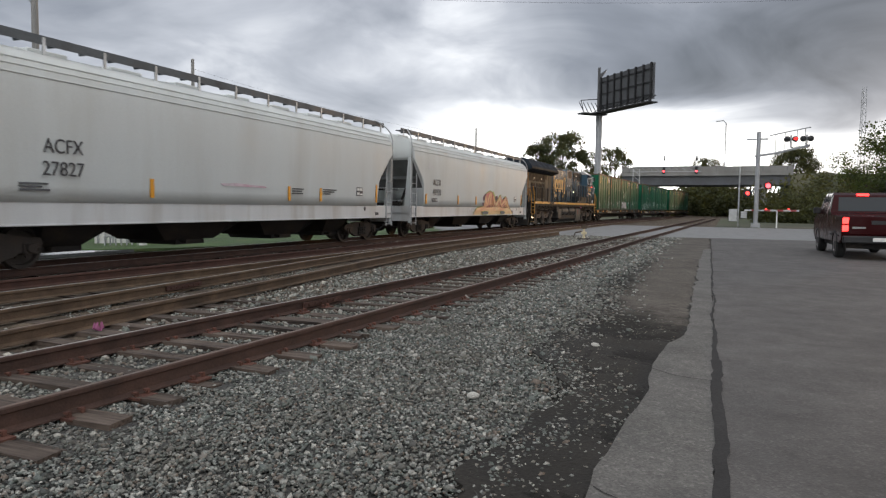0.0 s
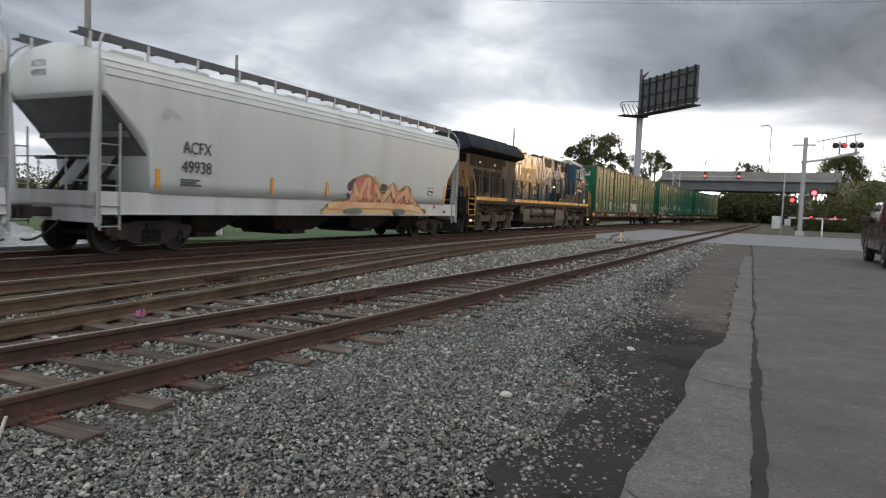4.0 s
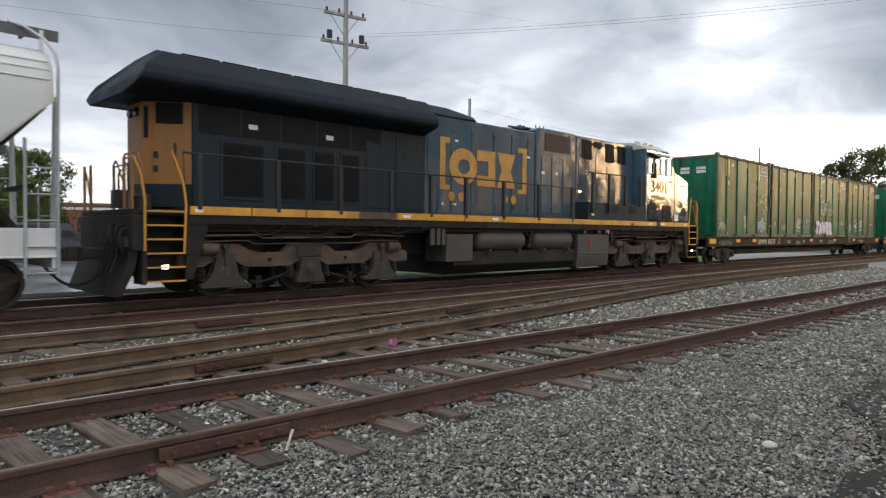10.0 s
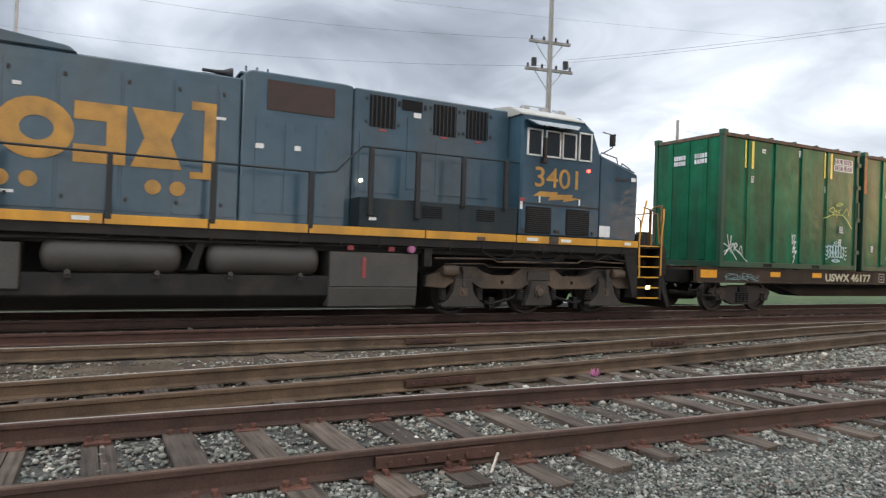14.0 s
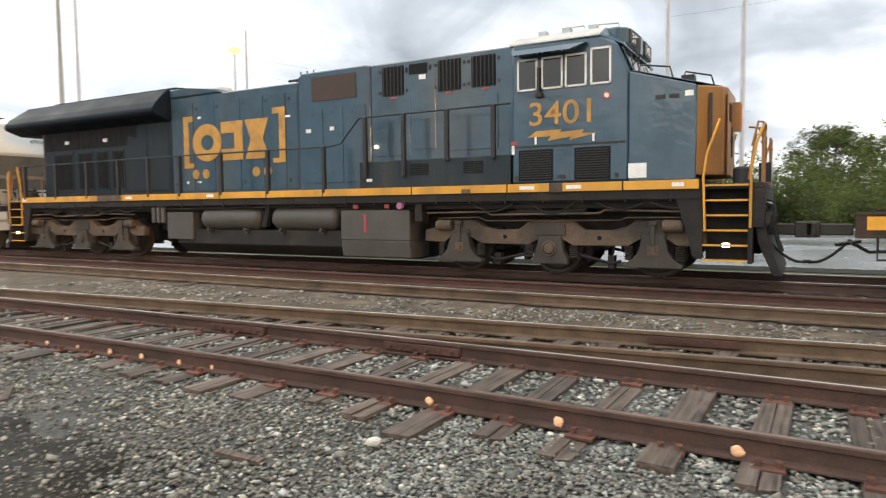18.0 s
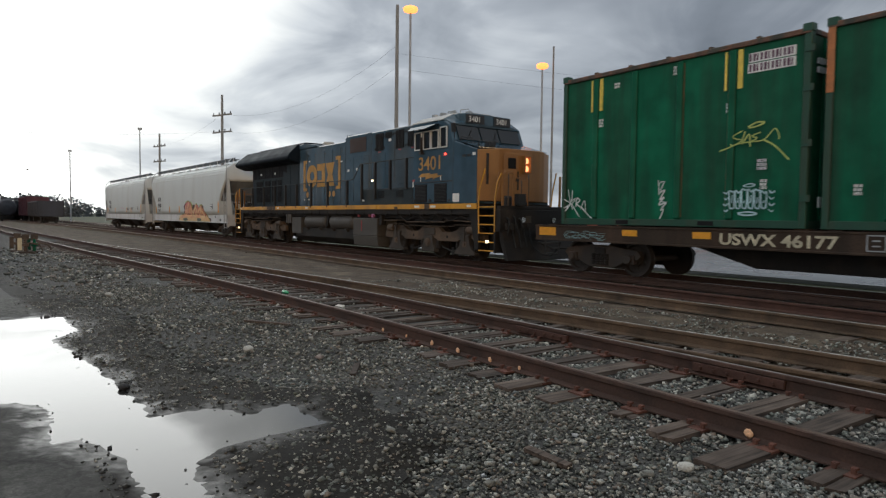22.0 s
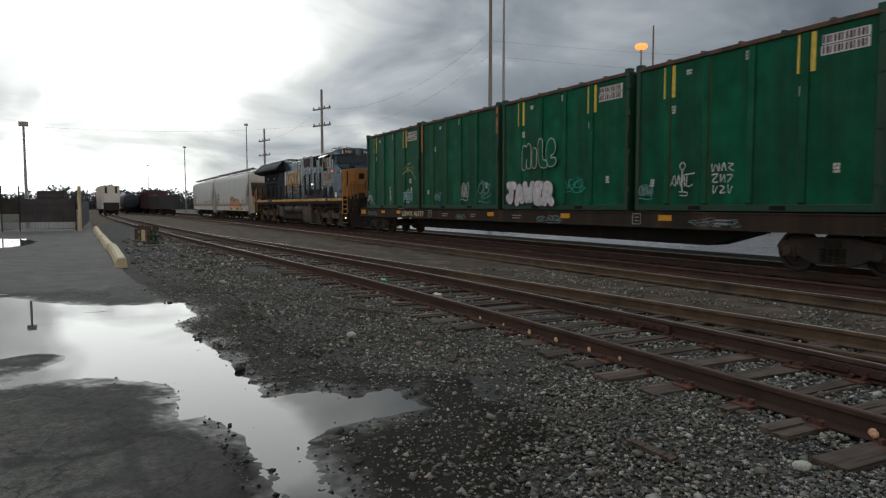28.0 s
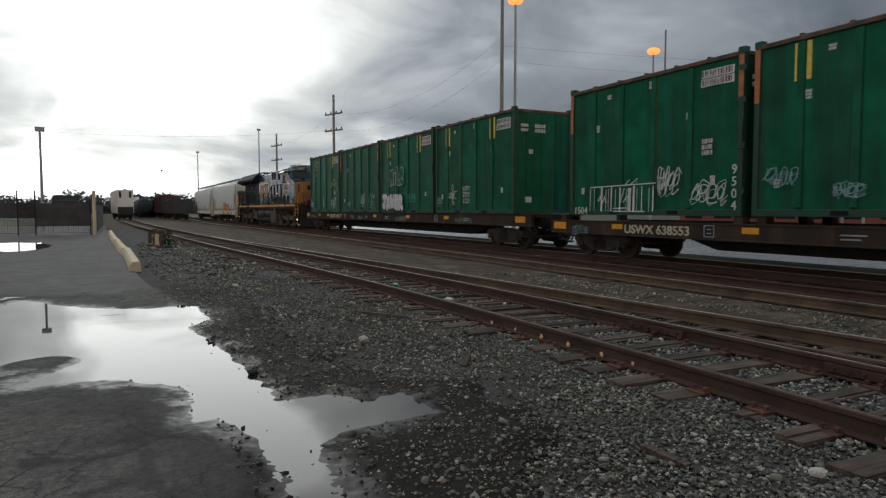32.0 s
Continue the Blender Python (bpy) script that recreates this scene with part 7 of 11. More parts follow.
    plate(bm, -16.48, -15.4, 1.62, 1.775, -1.535, 0.01)
    pieces("jacking_pad", bm, M["truck_steel"], L)
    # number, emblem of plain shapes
    lettering("number_lettering", "3401", 0.62, M["ochre"], L, -3.13, -1.497, 2.88, "ochre painted number", 1.2, 0.004)
    bm = bmesh.new()
    z0 = 2.68
    slabs = [(-3.13, z0 - 0.02), (-2.95, z0 + 0.09), (-2.45, z0 + 0.10), (-2.48, z0 + 0.05), (-2.02, z0 + 0.07), (-2.06, z0 + 0.01), (-1.78, z0 - 0.01), (-2.30, z0 - 0.11), (-2.27, z0 - 0.05), (-2.72, z0 - 0.10), (-2.66, z0 - 0.02)]
    prism(bm, [(x, z) for x, z in slabs], -1.498, -1.492)
    part("bolt_emblem", bm, M["ochre"], L, "ochre zigzag stripe")
    y = -0.956
    for shape in ([(-13.42, 2.47), (-13.05, 2.47), (-13.05, 2.60), (-13.22, 2.60), (-13.22, 3.72), (-13.05, 3.72), (-13.05, 3.87), (-13.42, 3.87)], [(-10.17, 2.50), (-9.75, 2.50), (-9.75, 3.87), (-10.17, 3.87), (-10.17, 3.72), (-9.95, 3.72), (-9.95, 2.62), (-10.17, 2.62)]):
        bm = bmesh.new()
        prism(bm, shape, y - 0.006, y + 0.006)
        part("emblem_bracket", bm, M["ochre"], L, "ochre bracket shape")
    bm = bmesh.new()
    arc = [radians(15 * k) for k in range(25)]
    prism(bm, [(-12.52 + 0.55 * math.cos(a), 3.13 + 0.50 * math.sin(a)) for a in arc] + [(-12.50 + 0.24 * math.cos(a), 3.13 + 0.20 * math.sin(a)) for a in arc[::-1]], y - 0.006, y + 0.004)
    part("emblem_block", bm, M["ochre"], L, "worn ochre oval ring")
    bm = bmesh.new()
    prism(bm, [(-11.98, 2.63), (-11.2, 2.63), (-11.2, 3.64), (-11.98, 3.64), (-11.98, 3.34), (-11.5, 3.34), (-11.5, 2.93), (-11.98, 2.93)], y - 0.006, y + 0.004)
    part("emblem_block", bm, M["ochre"], L, "worn ochre notched block")
    bm = bmesh.new()
    prism(bm, [(-11.12, 2.63), (-10.30, 2.63), (-10.50, 3.14), (-10.30, 3.64), (-11.12, 3.64), (-10.92, 3.14)], y - 0.006, y + 0.004)
    part("emblem_block", bm, M["ochre"], L, "worn ochre hourglass block")
    bm = bmesh.new()
    for x in (-12.98, -12.59, -10.76, -10.36):
        bm = bmesh.new()
        rod(bm, (x, y + 0.002, 2.30), (x, y - 0.006, 2.30), 0.13, n=18)
        part("emblem_dot", bm, M["ochre"], L, "ochre dot")
    # handrails and posts
    for s in (-1, 1):
        bm = bmesh.new()
        pipe(bm, [(-20.45, s * 1.47, 1.9), (-20.5, s * 1.47, 2.76), (-13, s * 1.47, 2.77), (-7.95, s * 1.47, 2.75), (-7.65, s * 1.47, 2.80), (-7.12, s * 1.47, 3.33), (-3.5, s * 1.47, 3.35)], 0.02, 8)
        part("handrail", bm, M["blue_grey"], L)
        for x, z0, z1 in [(-20.2, 1.7, 2.76), (-18.55, 1.7, 2.76), (-17.0, 1.7, 2.76), (-15.55, 1.7, 2.76), (-14.25, 1.7, 2.76), (-12.98, 1.7, 2.77), (-11.44, 1.7, 2.77), (-9.84, 1.7, 2.76), (-8.12, 1.7, 2.75), (-6.95, 2.0, 3.33), (-5.95, 2.0, 3.33), (-4.9, 2.3, 3.34), (-3.85, 2.3, 3.35)]:
            bm = bmesh.new()
            box(bm, x - 0.045, x + 0.045, *sorted((s * 1.45, s * 1.545)), z0, z1)
            part("stanchion", bm, M["black_steel"], L, bevel=0.01)
    # steps, end platforms, plough and coupler at both ends
    for e, xr in ((1, 0.0), (-1, -20.4)):
        def ex(u):
            return xr + e * (u * 0.88 if u > 0 else u)
        for s in (-1, 1):
            bm = bmesh.new()
            prism(bm, [(ex(-0.1), 0.42), (ex(0.06), 0.42), (ex(0.03), 1.62), (ex(-0.45), 1.62), (ex(-0.22), 0.9)], *sorted((s * 1.40, s * 1.48)))
            box(bm, *sorted((ex(0.06), ex(0.92))), *sorted((s * 0.98, s * 1.06)), 0.35, 1.70)
            box(bm, *sorted((ex(0.86), ex(0.94))), *sorted((s * 1.06, s * 1.50)), 0.35, 1.70)
            part("step_well", bm, M["sooty"], L)
            for k in range(6):
                bm = bmesh.new()
                z = 0.40 + k * 0.254
                box(bm, *sorted((ex(0.06), ex(0.86))), *sorted((s * 1.10, s * 1.46)), z - 0.02, z)
                part("step", bm, M["sooty"], L)
                bm = bmesh.new()
                box(bm, *sorted((ex(0.06), ex(0.86))), *sorted((s * 1.46, s * 1.485)), z - 0.02, z + 0.012)
                part("step_nosing", bm, M["yellow"], L, "yellow step edge")
            bm = bmesh.new()
            pipe(bm, [(ex(0.10), s * 1.50, 0.9), (ex(0.06), s * 1.50, 1.8), (ex(0.12), s * 1.50, 2.2), (ex(0.34), s * 1.46, 2.78)], 0.022, 8)
            pipe(bm, [(ex(0.90), s * 1.50, 0.95), (ex(0.90), s * 1.50, 1.9), (ex(0.98), s * 1.48, 2.35), (ex(1.08), s * 1.40, 2.62)], 0.022, 8)
            part("grab_rail", bm, M["yellow"], L, "yellow grab rail")
        bm = bmesh.new()
        box(bm, *sorted((ex(0.05), ex(1.12))), -1.45, 1.45, 1.60, 1.70)
        box(bm, *sorted((ex(0.90), ex(1.14))), -1.48, 1.48, 0.95, 1.60)
        part("pilot", bm, M["sooty"], L, bevel=0.015)
        bm = bmesh.new()
        prism(bm, [(ex(0.98), 0.98), (ex(1.15), 0.98), (ex(1.20), 0.7), (ex(1.45), 0.14), (ex(1.30), 0.14), (ex(1.02), 0.7)], -1.40, 1.40)
        part("snow_plough", bm, M["sooty"], L, bevel=0.015)
        for y in (-1.35, -0.95, 0.95, 1.35):
            bm = bmesh.new()
            box(bm, *sorted((ex(1.06), ex(1.11))), y - 0.04, y + 0.04, 1.70, 2.62)
            part("end_post", bm, M["nose_ochre"], L, "dusty tan end post", bevel=0.01)
        bm = bmesh.new()
        pipe(bm, [(ex(1.08), -1.35, 2.6), (ex(1.08), -1.25, 2.68), (ex(1.10), -1.05, 2.68), (ex(1.10), -0.95, 2.60)], 0.02)
        pipe(bm, [(ex(0.90), -1.46, 2.30), (ex(1.0), -1.4, 2.70), (ex(1.08), -1.2, 2.70)], 0.018)
        pipe(bm, [(ex(0.80), -0.95, 2.66), (ex(1.08), -0.95, 2.62)], 0.018)
        pipe(bm, [(ex(0.86), -1.46, 1.75), (ex(0.95), -1.30, 2.50), (ex(1.02), -0.95, 2.52), (ex(1.05), -0.35, 2.50), (ex(1.05), -0.35, 1.72)], 0.02)
        pieces("end_rail", bm, M["nose_ochre"], L, "dusty tan end railing")
        bm = bmesh.new()
        lathe(bm, [(0.16, 1.70), (0.16, 1.95), (0.12, 1.99)], (ex(0.7), -0.9, 0), 14, "z")
        box(bm, *sorted((ex(0.98), ex(1.2))), -0.85, -0.55, 1.72, 2.05)
        part("end_equipment", bm, M["black_steel"], L)
        bm = bmesh.new()
        for k in range(4):
            y = -1.1 + k * 0.22
            pipe(bm, [(ex(1.13), y, 1.25), (ex(1.25), y, 1.05), (ex(1.34), y + 0.03, 0.7), (ex(1.42), y + 0.02, 0.52)], 0.024, 6)
        pieces("hose_cluster", bm, M["rubber"], L)
        coupler(L, ex(1.05), e)
        for y, z, r in ((-1.22, 1.36, 0.05), (-0.98, 1.42, 0.04), (-0.74, 1.34, 0.045)):
            bm = bmesh.new()
            pipe(bm, [(ex(1.12), y, z), (ex(1.26), y - 0.02, z - 0.04), (ex(1.30), y - 0.03, z - 0.22), (ex(1.22), y - 0.01, z - 0.42), (ex(1.16), y + 0.05, z - 0.52)], r * 0.6, 7)
            part("jumper_hose", bm, M["rubber"], L)
        for y, h in ((-1.12, 2.50), (-0.62, 2.34), (-0.34, 2.52)):
            bm = bmesh.new()
            pipe(bm, [(ex(1.06), y, 1.70), (ex(1.07), y, h), (ex(1.0), y + 0.05, h + 0.10)], 0.019)
            part("end_post", bm, M["truck_steel"], L, "thin rusty end post")
        bm = bmesh.new()
        box(bm, *sorted((ex(1.12), ex(1.22))), -1.30, -1.02, 1.02, 1.20)
        box(bm, *sorted((ex(1.12), ex(1.18))), -0.52, -0.30, 1.22, 1.42)
        pieces("jumper_box", bm, M["truck_grimy"], L)
        bm = bmesh.new()
        box(bm, *sorted((ex(0.42), ex(0.54))), -1.475, -1.44, 0.62, 0.69)
        part("step_lamp", bm, M["step_and_label_glow"], L, "lit step lamp")
    # headlights and marker lamp
    bm = bmesh.new()
    for z in (2.72, 2.48):
        rod(bm, (0.33, 0.06, z + 0.36), (0.41, 0.06, z + 0.36), 0.09, n=16)
    pieces("headlight", bm, M["headlight"], L, "lit headlight", 0.0)
    bm = bmesh.new()
    for y in (-0.062, 0.162):
        box(bm, 0.34, 0.50, y, y + 0.02, 2.72, 3.20)
    for z in (2.70, 3.20):
        box(bm, 0.34, 0.50, -0.062, 0.182, z, z + 0.02)
    part("headlight_hood", bm, M["nose_ochre"], L)
    for y in (-0.62, 0.62):
        bm = bmesh.new()
        rod(bm, (0.98, y, 1.30), (1.05, y, 1.30), 0.08, n=16)
        part("ditch_lamp", bm, M["chrome"], L, "unlit ditch lamp")
    bm = bmesh.new()
    rod(bm, (-1.60, -1.49, 3.33), (-1.60, -1.54, 3.33), 0.034, n=14)
    part("marker_lamp", bm, M["marker"], L, "lit red marker lamp")
    # glowing disc added where a small white label sits; no lamp is here
    bm = bmesh.new()
    rod(bm, (-6.98, -1.0, 2.42 + 0.3), (-6.98, -1.05, 2.42 + 0.3), 0.032, n=14)
    part("walkway_lamp", bm, M["step_and_label_glow"], L, "glowing pale spot for a small white label")
    # fuel tank, reservoirs, boxes
    bm = bmesh.new()
    prism_x(bm, [(-1.35, 0.82), (-1.38, 0.45), (-1.0, 0.20), (1.0, 0.20), (1.38, 0.45), (1.35, 0.82)], -13.3, -5.9)
    part("fuel_tank", bm, M["sooty"], L, bevel=0.02)
    for a, b in ((-12.36, -10.30), (-9.88, -7.88)):
        bm = bmesh.new()
        lathe(bm, [(0.05, a - 0.02), (0.22, a + 0.02), (0.29, a + 0.12), (0.30, a + 0.2), (0.30, b - 0.2), (0.29, b - 0.12), (0.22, b - 0.02), (0.05, b + 0.02)], (0, -1.16, 1.11), 22, "x")
        part("air_reservoir", bm, M["tank_grey"], L, "grey air reservoir", smooth=True)
        bm = bmesh.new()
        for x in (a + 0.38, b - 0.38):
            rod(bm, (x, -1.30, 0.80), (x, -1.50, 0.84), 0.045, n=10)
            box(bm, x - 0.05, x + 0.05, -1.45, -1.0, 0.74, 0.83)
        pieces("drain_valve", bm, M["wheel"], L)
    bm = bmesh.new()
    box(bm, -7.70, -5.86, -1.46, -0.6, 0.62, 1.29)
    prism_x(bm, [(-1.46, 0.62), (-1.40, 0.24), (-0.6, 0.24), (-0.6, 0.62)], -7.70, -5.86)
    part("battery_box", bm, M["tank_grey"], L, bevel=0.02)
    bm = bmesh.new()
    box(bm, -13.62, -12.62, -1.44, -0.6, 0.55, 1.28)
    part("sand_box", bm, M["tank_grey"], L, bevel=0.02)
    bm = bmesh.new()
    plate(bm, -7.05, -6.98, 0.8, 1.2, -1.46, 0.01)
    for x in (-7.35, -6.5):
        plate(bm, x, x + 0.12, 1.33, 1.42, -1.4, 0.05)
    pieces("fuel_gauge", bm, M["spray_red"], L, "red framed fuel gauge")
    bm = bmesh.new()
    rod(bm, (-6.05, -1.46, 1.38), (-6.05, -1.56, 1.38), 0.07, n=14)
    part("emergency_cap", bm, M["pink"], L, "faded red fuel cap")
    bm = bmesh.new()
    prism(bm, [(-10.22, 0.9), (-10.05, 0.9), (-9.92, 1.36), (-10.05, 1.36)], -1.40, -1.25)
    pipe(bm, [(-10.25, -1.3, 1.35), (-10.1, -1.36, 1.2), (-9.95, -1.3, 1.35)], 0.04)
    box(bm, -5.72, -5.55, -1.45, -1.25, 1.05, 1.42)
    pieces("pipe_bracket", bm, M["sooty"], L)
    bm = bmesh.new()
    for x in (-14.2, -14.0, -13.82):
        box(bm, x, x + 0.12, -1.47, -1.40, 1.0, 1.42)
    pieces("valve_panel", bm, M["tank_grey"], L, "", 0.0)
    # three-axle trucks
    for axles, e in (((-0.80, -2.75, -4.72), 1), ((-19.60, -17.65, -15.68), -1)):
        t = new("truck")
        t.parent = L
        t.empty_display_size = 0.2
        c = axles[1]
        half_out = [(0.0, 1.05), (0.42, 1.05), (0.50, 1.02), (0.66, 0.87), (1.18, 0.86), (1.45, 0.93), (1.62, 1.06), (2.36, 1.07), (2.46, 1.00), (2.56, 0.90), (2.82, 0.86), (2.84, 0.62), (2.36, 0.60), (2.2, 0.74), (1.7, 0.74), (1.5, 0.59), (0.44, 0.58), (0.3, 0.70), (0.0, 0.70)]
        outline = half_out + [(-x, z) for x, z in half_out[-2:0:-1]]
        for s in (-1, 1):
            def yy(a, b):
                return sorted((s * a, s * b))
            bm = bmesh.new()
            prism(bm, [(c + x, z) for x, z in outline], *yy(1.10, 1.26))
            part("side_frame", bm, M["truck_steel"], t, bevel=0.018)
            bm = bmesh.new()
            prism(bm, [(c - 0.32, 0.78), (c + 0.32, 0.78), (c + 0.30, 1.0), (c - 0.30, 1.0)], *yy(1.255, 1.30))
            part("bolster_plate", bm, M["truck_grimy"], t, bevel=0.01)
            for dx in (-0.96, 0.96):
                bm = bmesh.new()
                rod(bm, (c + dx, s * 1.25, 0.735), (c + dx, s * 1.268, 0.735), 0.045, n=12)
                part("frame_hole", bm, M["grille"], t)
            for k, ax in enumerate(axles):
                bm = bmesh.new()
                w = [(0.23, 0.76), (0.26, 0.46), (0.36, 0.32), (0.36, 0.22)] if k == 1 else [(0.20, 0.80), (0.24, 0.50), (0.34, 0.36), (0.52, 0.27), (0.50, 0.20)]
                prism(bm, [(ax + x, z) for x, z in w] + [(ax - x, z) for x, z in w[::-1]], *yy(1.14, 1.34))
                part("journal_box", bm, M["truck_grimy"], t, bevel=0.018)
                bm = bmesh.new()
                if k == 1:
                    lathe(bm, [(0.15, s * 1.33), (0.15, s * 1.37), (0.12, s * 1.375), (0.11, s * 1.35), (0.10, s * 1.39), (0.02, s * 1.40)], (ax, 0, 0.53), 22, "y")
                else:
                    rod(bm, (ax, s * 1.33, 0.53), (ax, s * 1.38, 0.53), 0.055, n=14)
                    box(bm, ax - 0.10, ax + 0.10, *yy(1.335, 1.35), 0.44, 0.62)
                part("axle_cap", bm, M["truck_steel"], t)
                if k != 1:
                    bm = bmesh.new()
                    box(bm, ax - 0.035, ax + 0.035, *yy(1.30, 1.38), 0.62, 1.05)
                    box(bm, ax - 0.07, ax + 0.07, *yy(1.28, 1.39), 0.98, 1.06)
                    part("damper_link", bm, M["truck_grimy"], t, bevel=0.008)
                    u = 1 if ax > c else -1
                    bm = bmesh.new()
                    lathe(bm, [(0.04, u * 0.16), (0.105, u * 0.17), (0.115, u * 0.20), (0.115, u * 0.48), (0.09, u * 0.52), (0.03, u * 0.53)], (ax, s * 1.33, 0.965), 16, "x")
                    part("brake_cylinder", bm, M["truck_steel"], t, smooth=False)
                    bm = bmesh.new()
                    prism(bm, [(ax - 0.24, 0.80), (ax + 0.24, 0.80), (ax + 0.20, 0.88), (ax - 0.20, 0.88)], *yy(1.255, 1.32))
                    part("frame_rib", bm, M["truck_grimy"], t)
                for dx in (-0.45, 0.45):
                    bm = bmesh.new()
                    lathe(bm, [(0.05, -0.01)] + [(0.092 if q % 2 else 0.062, q * 0.021) for q in range(12)] + [(0.05, 0.25)], (ax + dx, s * 1.22, 0.34), 12, "z")
                    part("spring", bm, M["wheel"], t)
            bm = bmesh.new()
            pipe(bm, [(c - 2.42, s * 1.36, 0.92), (c - 2.44, s * 1.36, 1.11), (c - 1.5, s * 1.36, 1.13), (c - 1.35, s * 1.33, 1.06), (c + 1.35, s * 1.33, 1.07), (c + 1.5, s * 1.36, 1.12), (c + 2.44, s * 1.36, 1.12), (c + 2.46, s * 1.36, 0.94)], 0.013)
            part("air_pipe", bm, M["truck_steel"], t)
            for u in (-1, 1):
                bm = bmesh.new()
                pipe(bm, [(c + u * 0.50, s * 1.14, 0.44), (c + u * 0.62, s * 1.16, 0.38), (c + u * 1.18, s * 1.16, 0.25), (c + u * 1.34, s * 1.14, 0.30)], 0.035)
                box(bm, *sorted((c + u * 1.10, c + u * 1.22)), *yy(1.0, 1.18), 0.16, 0.40)
                part("brake_rigging", bm, M["sooty"], t)
                bm = bmesh.new()
                prism(bm, [(c + u * 0.60, 0.26), (c + u * 0.68, 0.26), (c + u * 0.72, 0.54), (c + u * 0.60, 0.54)], *yy(0.72, 0.92))
                part("brake_shoe", bm, M["sooty"], t)
            bm = bmesh.new()
            pipe(bm, [(c - 0.9, s * 1.20, 1.20), (c - 0.55, s * 1.26, 1.24), (c + 0.1, s * 1.26, 1.20), (c + 0.7, s * 1.22, 1.26)], 0.07, 8)
            part("air_duct", bm, M["sooty"], t)
        for ax in axles:
            bm = bmesh.new()
            box(bm, ax - 0.72, ax + 0.72, -0.7, 0.7, 0.45, 0.9)
            part("traction_motor", bm, M["sooty"], t)
            wheelset(t, ax, 0.53)
    on_train(L, 0.0, -10.2)
    return L


build_locomotive()


# -- covered hopper cars: x from 0 to 17.2
HL = 17.2


def hopper_half_width(z):
    return float(np.interp(z, [1.3, 1.42, 2.0, 2.8, 3.5, 3.8, 4.0, 4.15, 4.27, 4.36, 4.42], [1.515, 1.538, 1.57, 1.60, 1.585, 1.54, 1.44, 1.28, 1.0, 0.6, 0.0]))


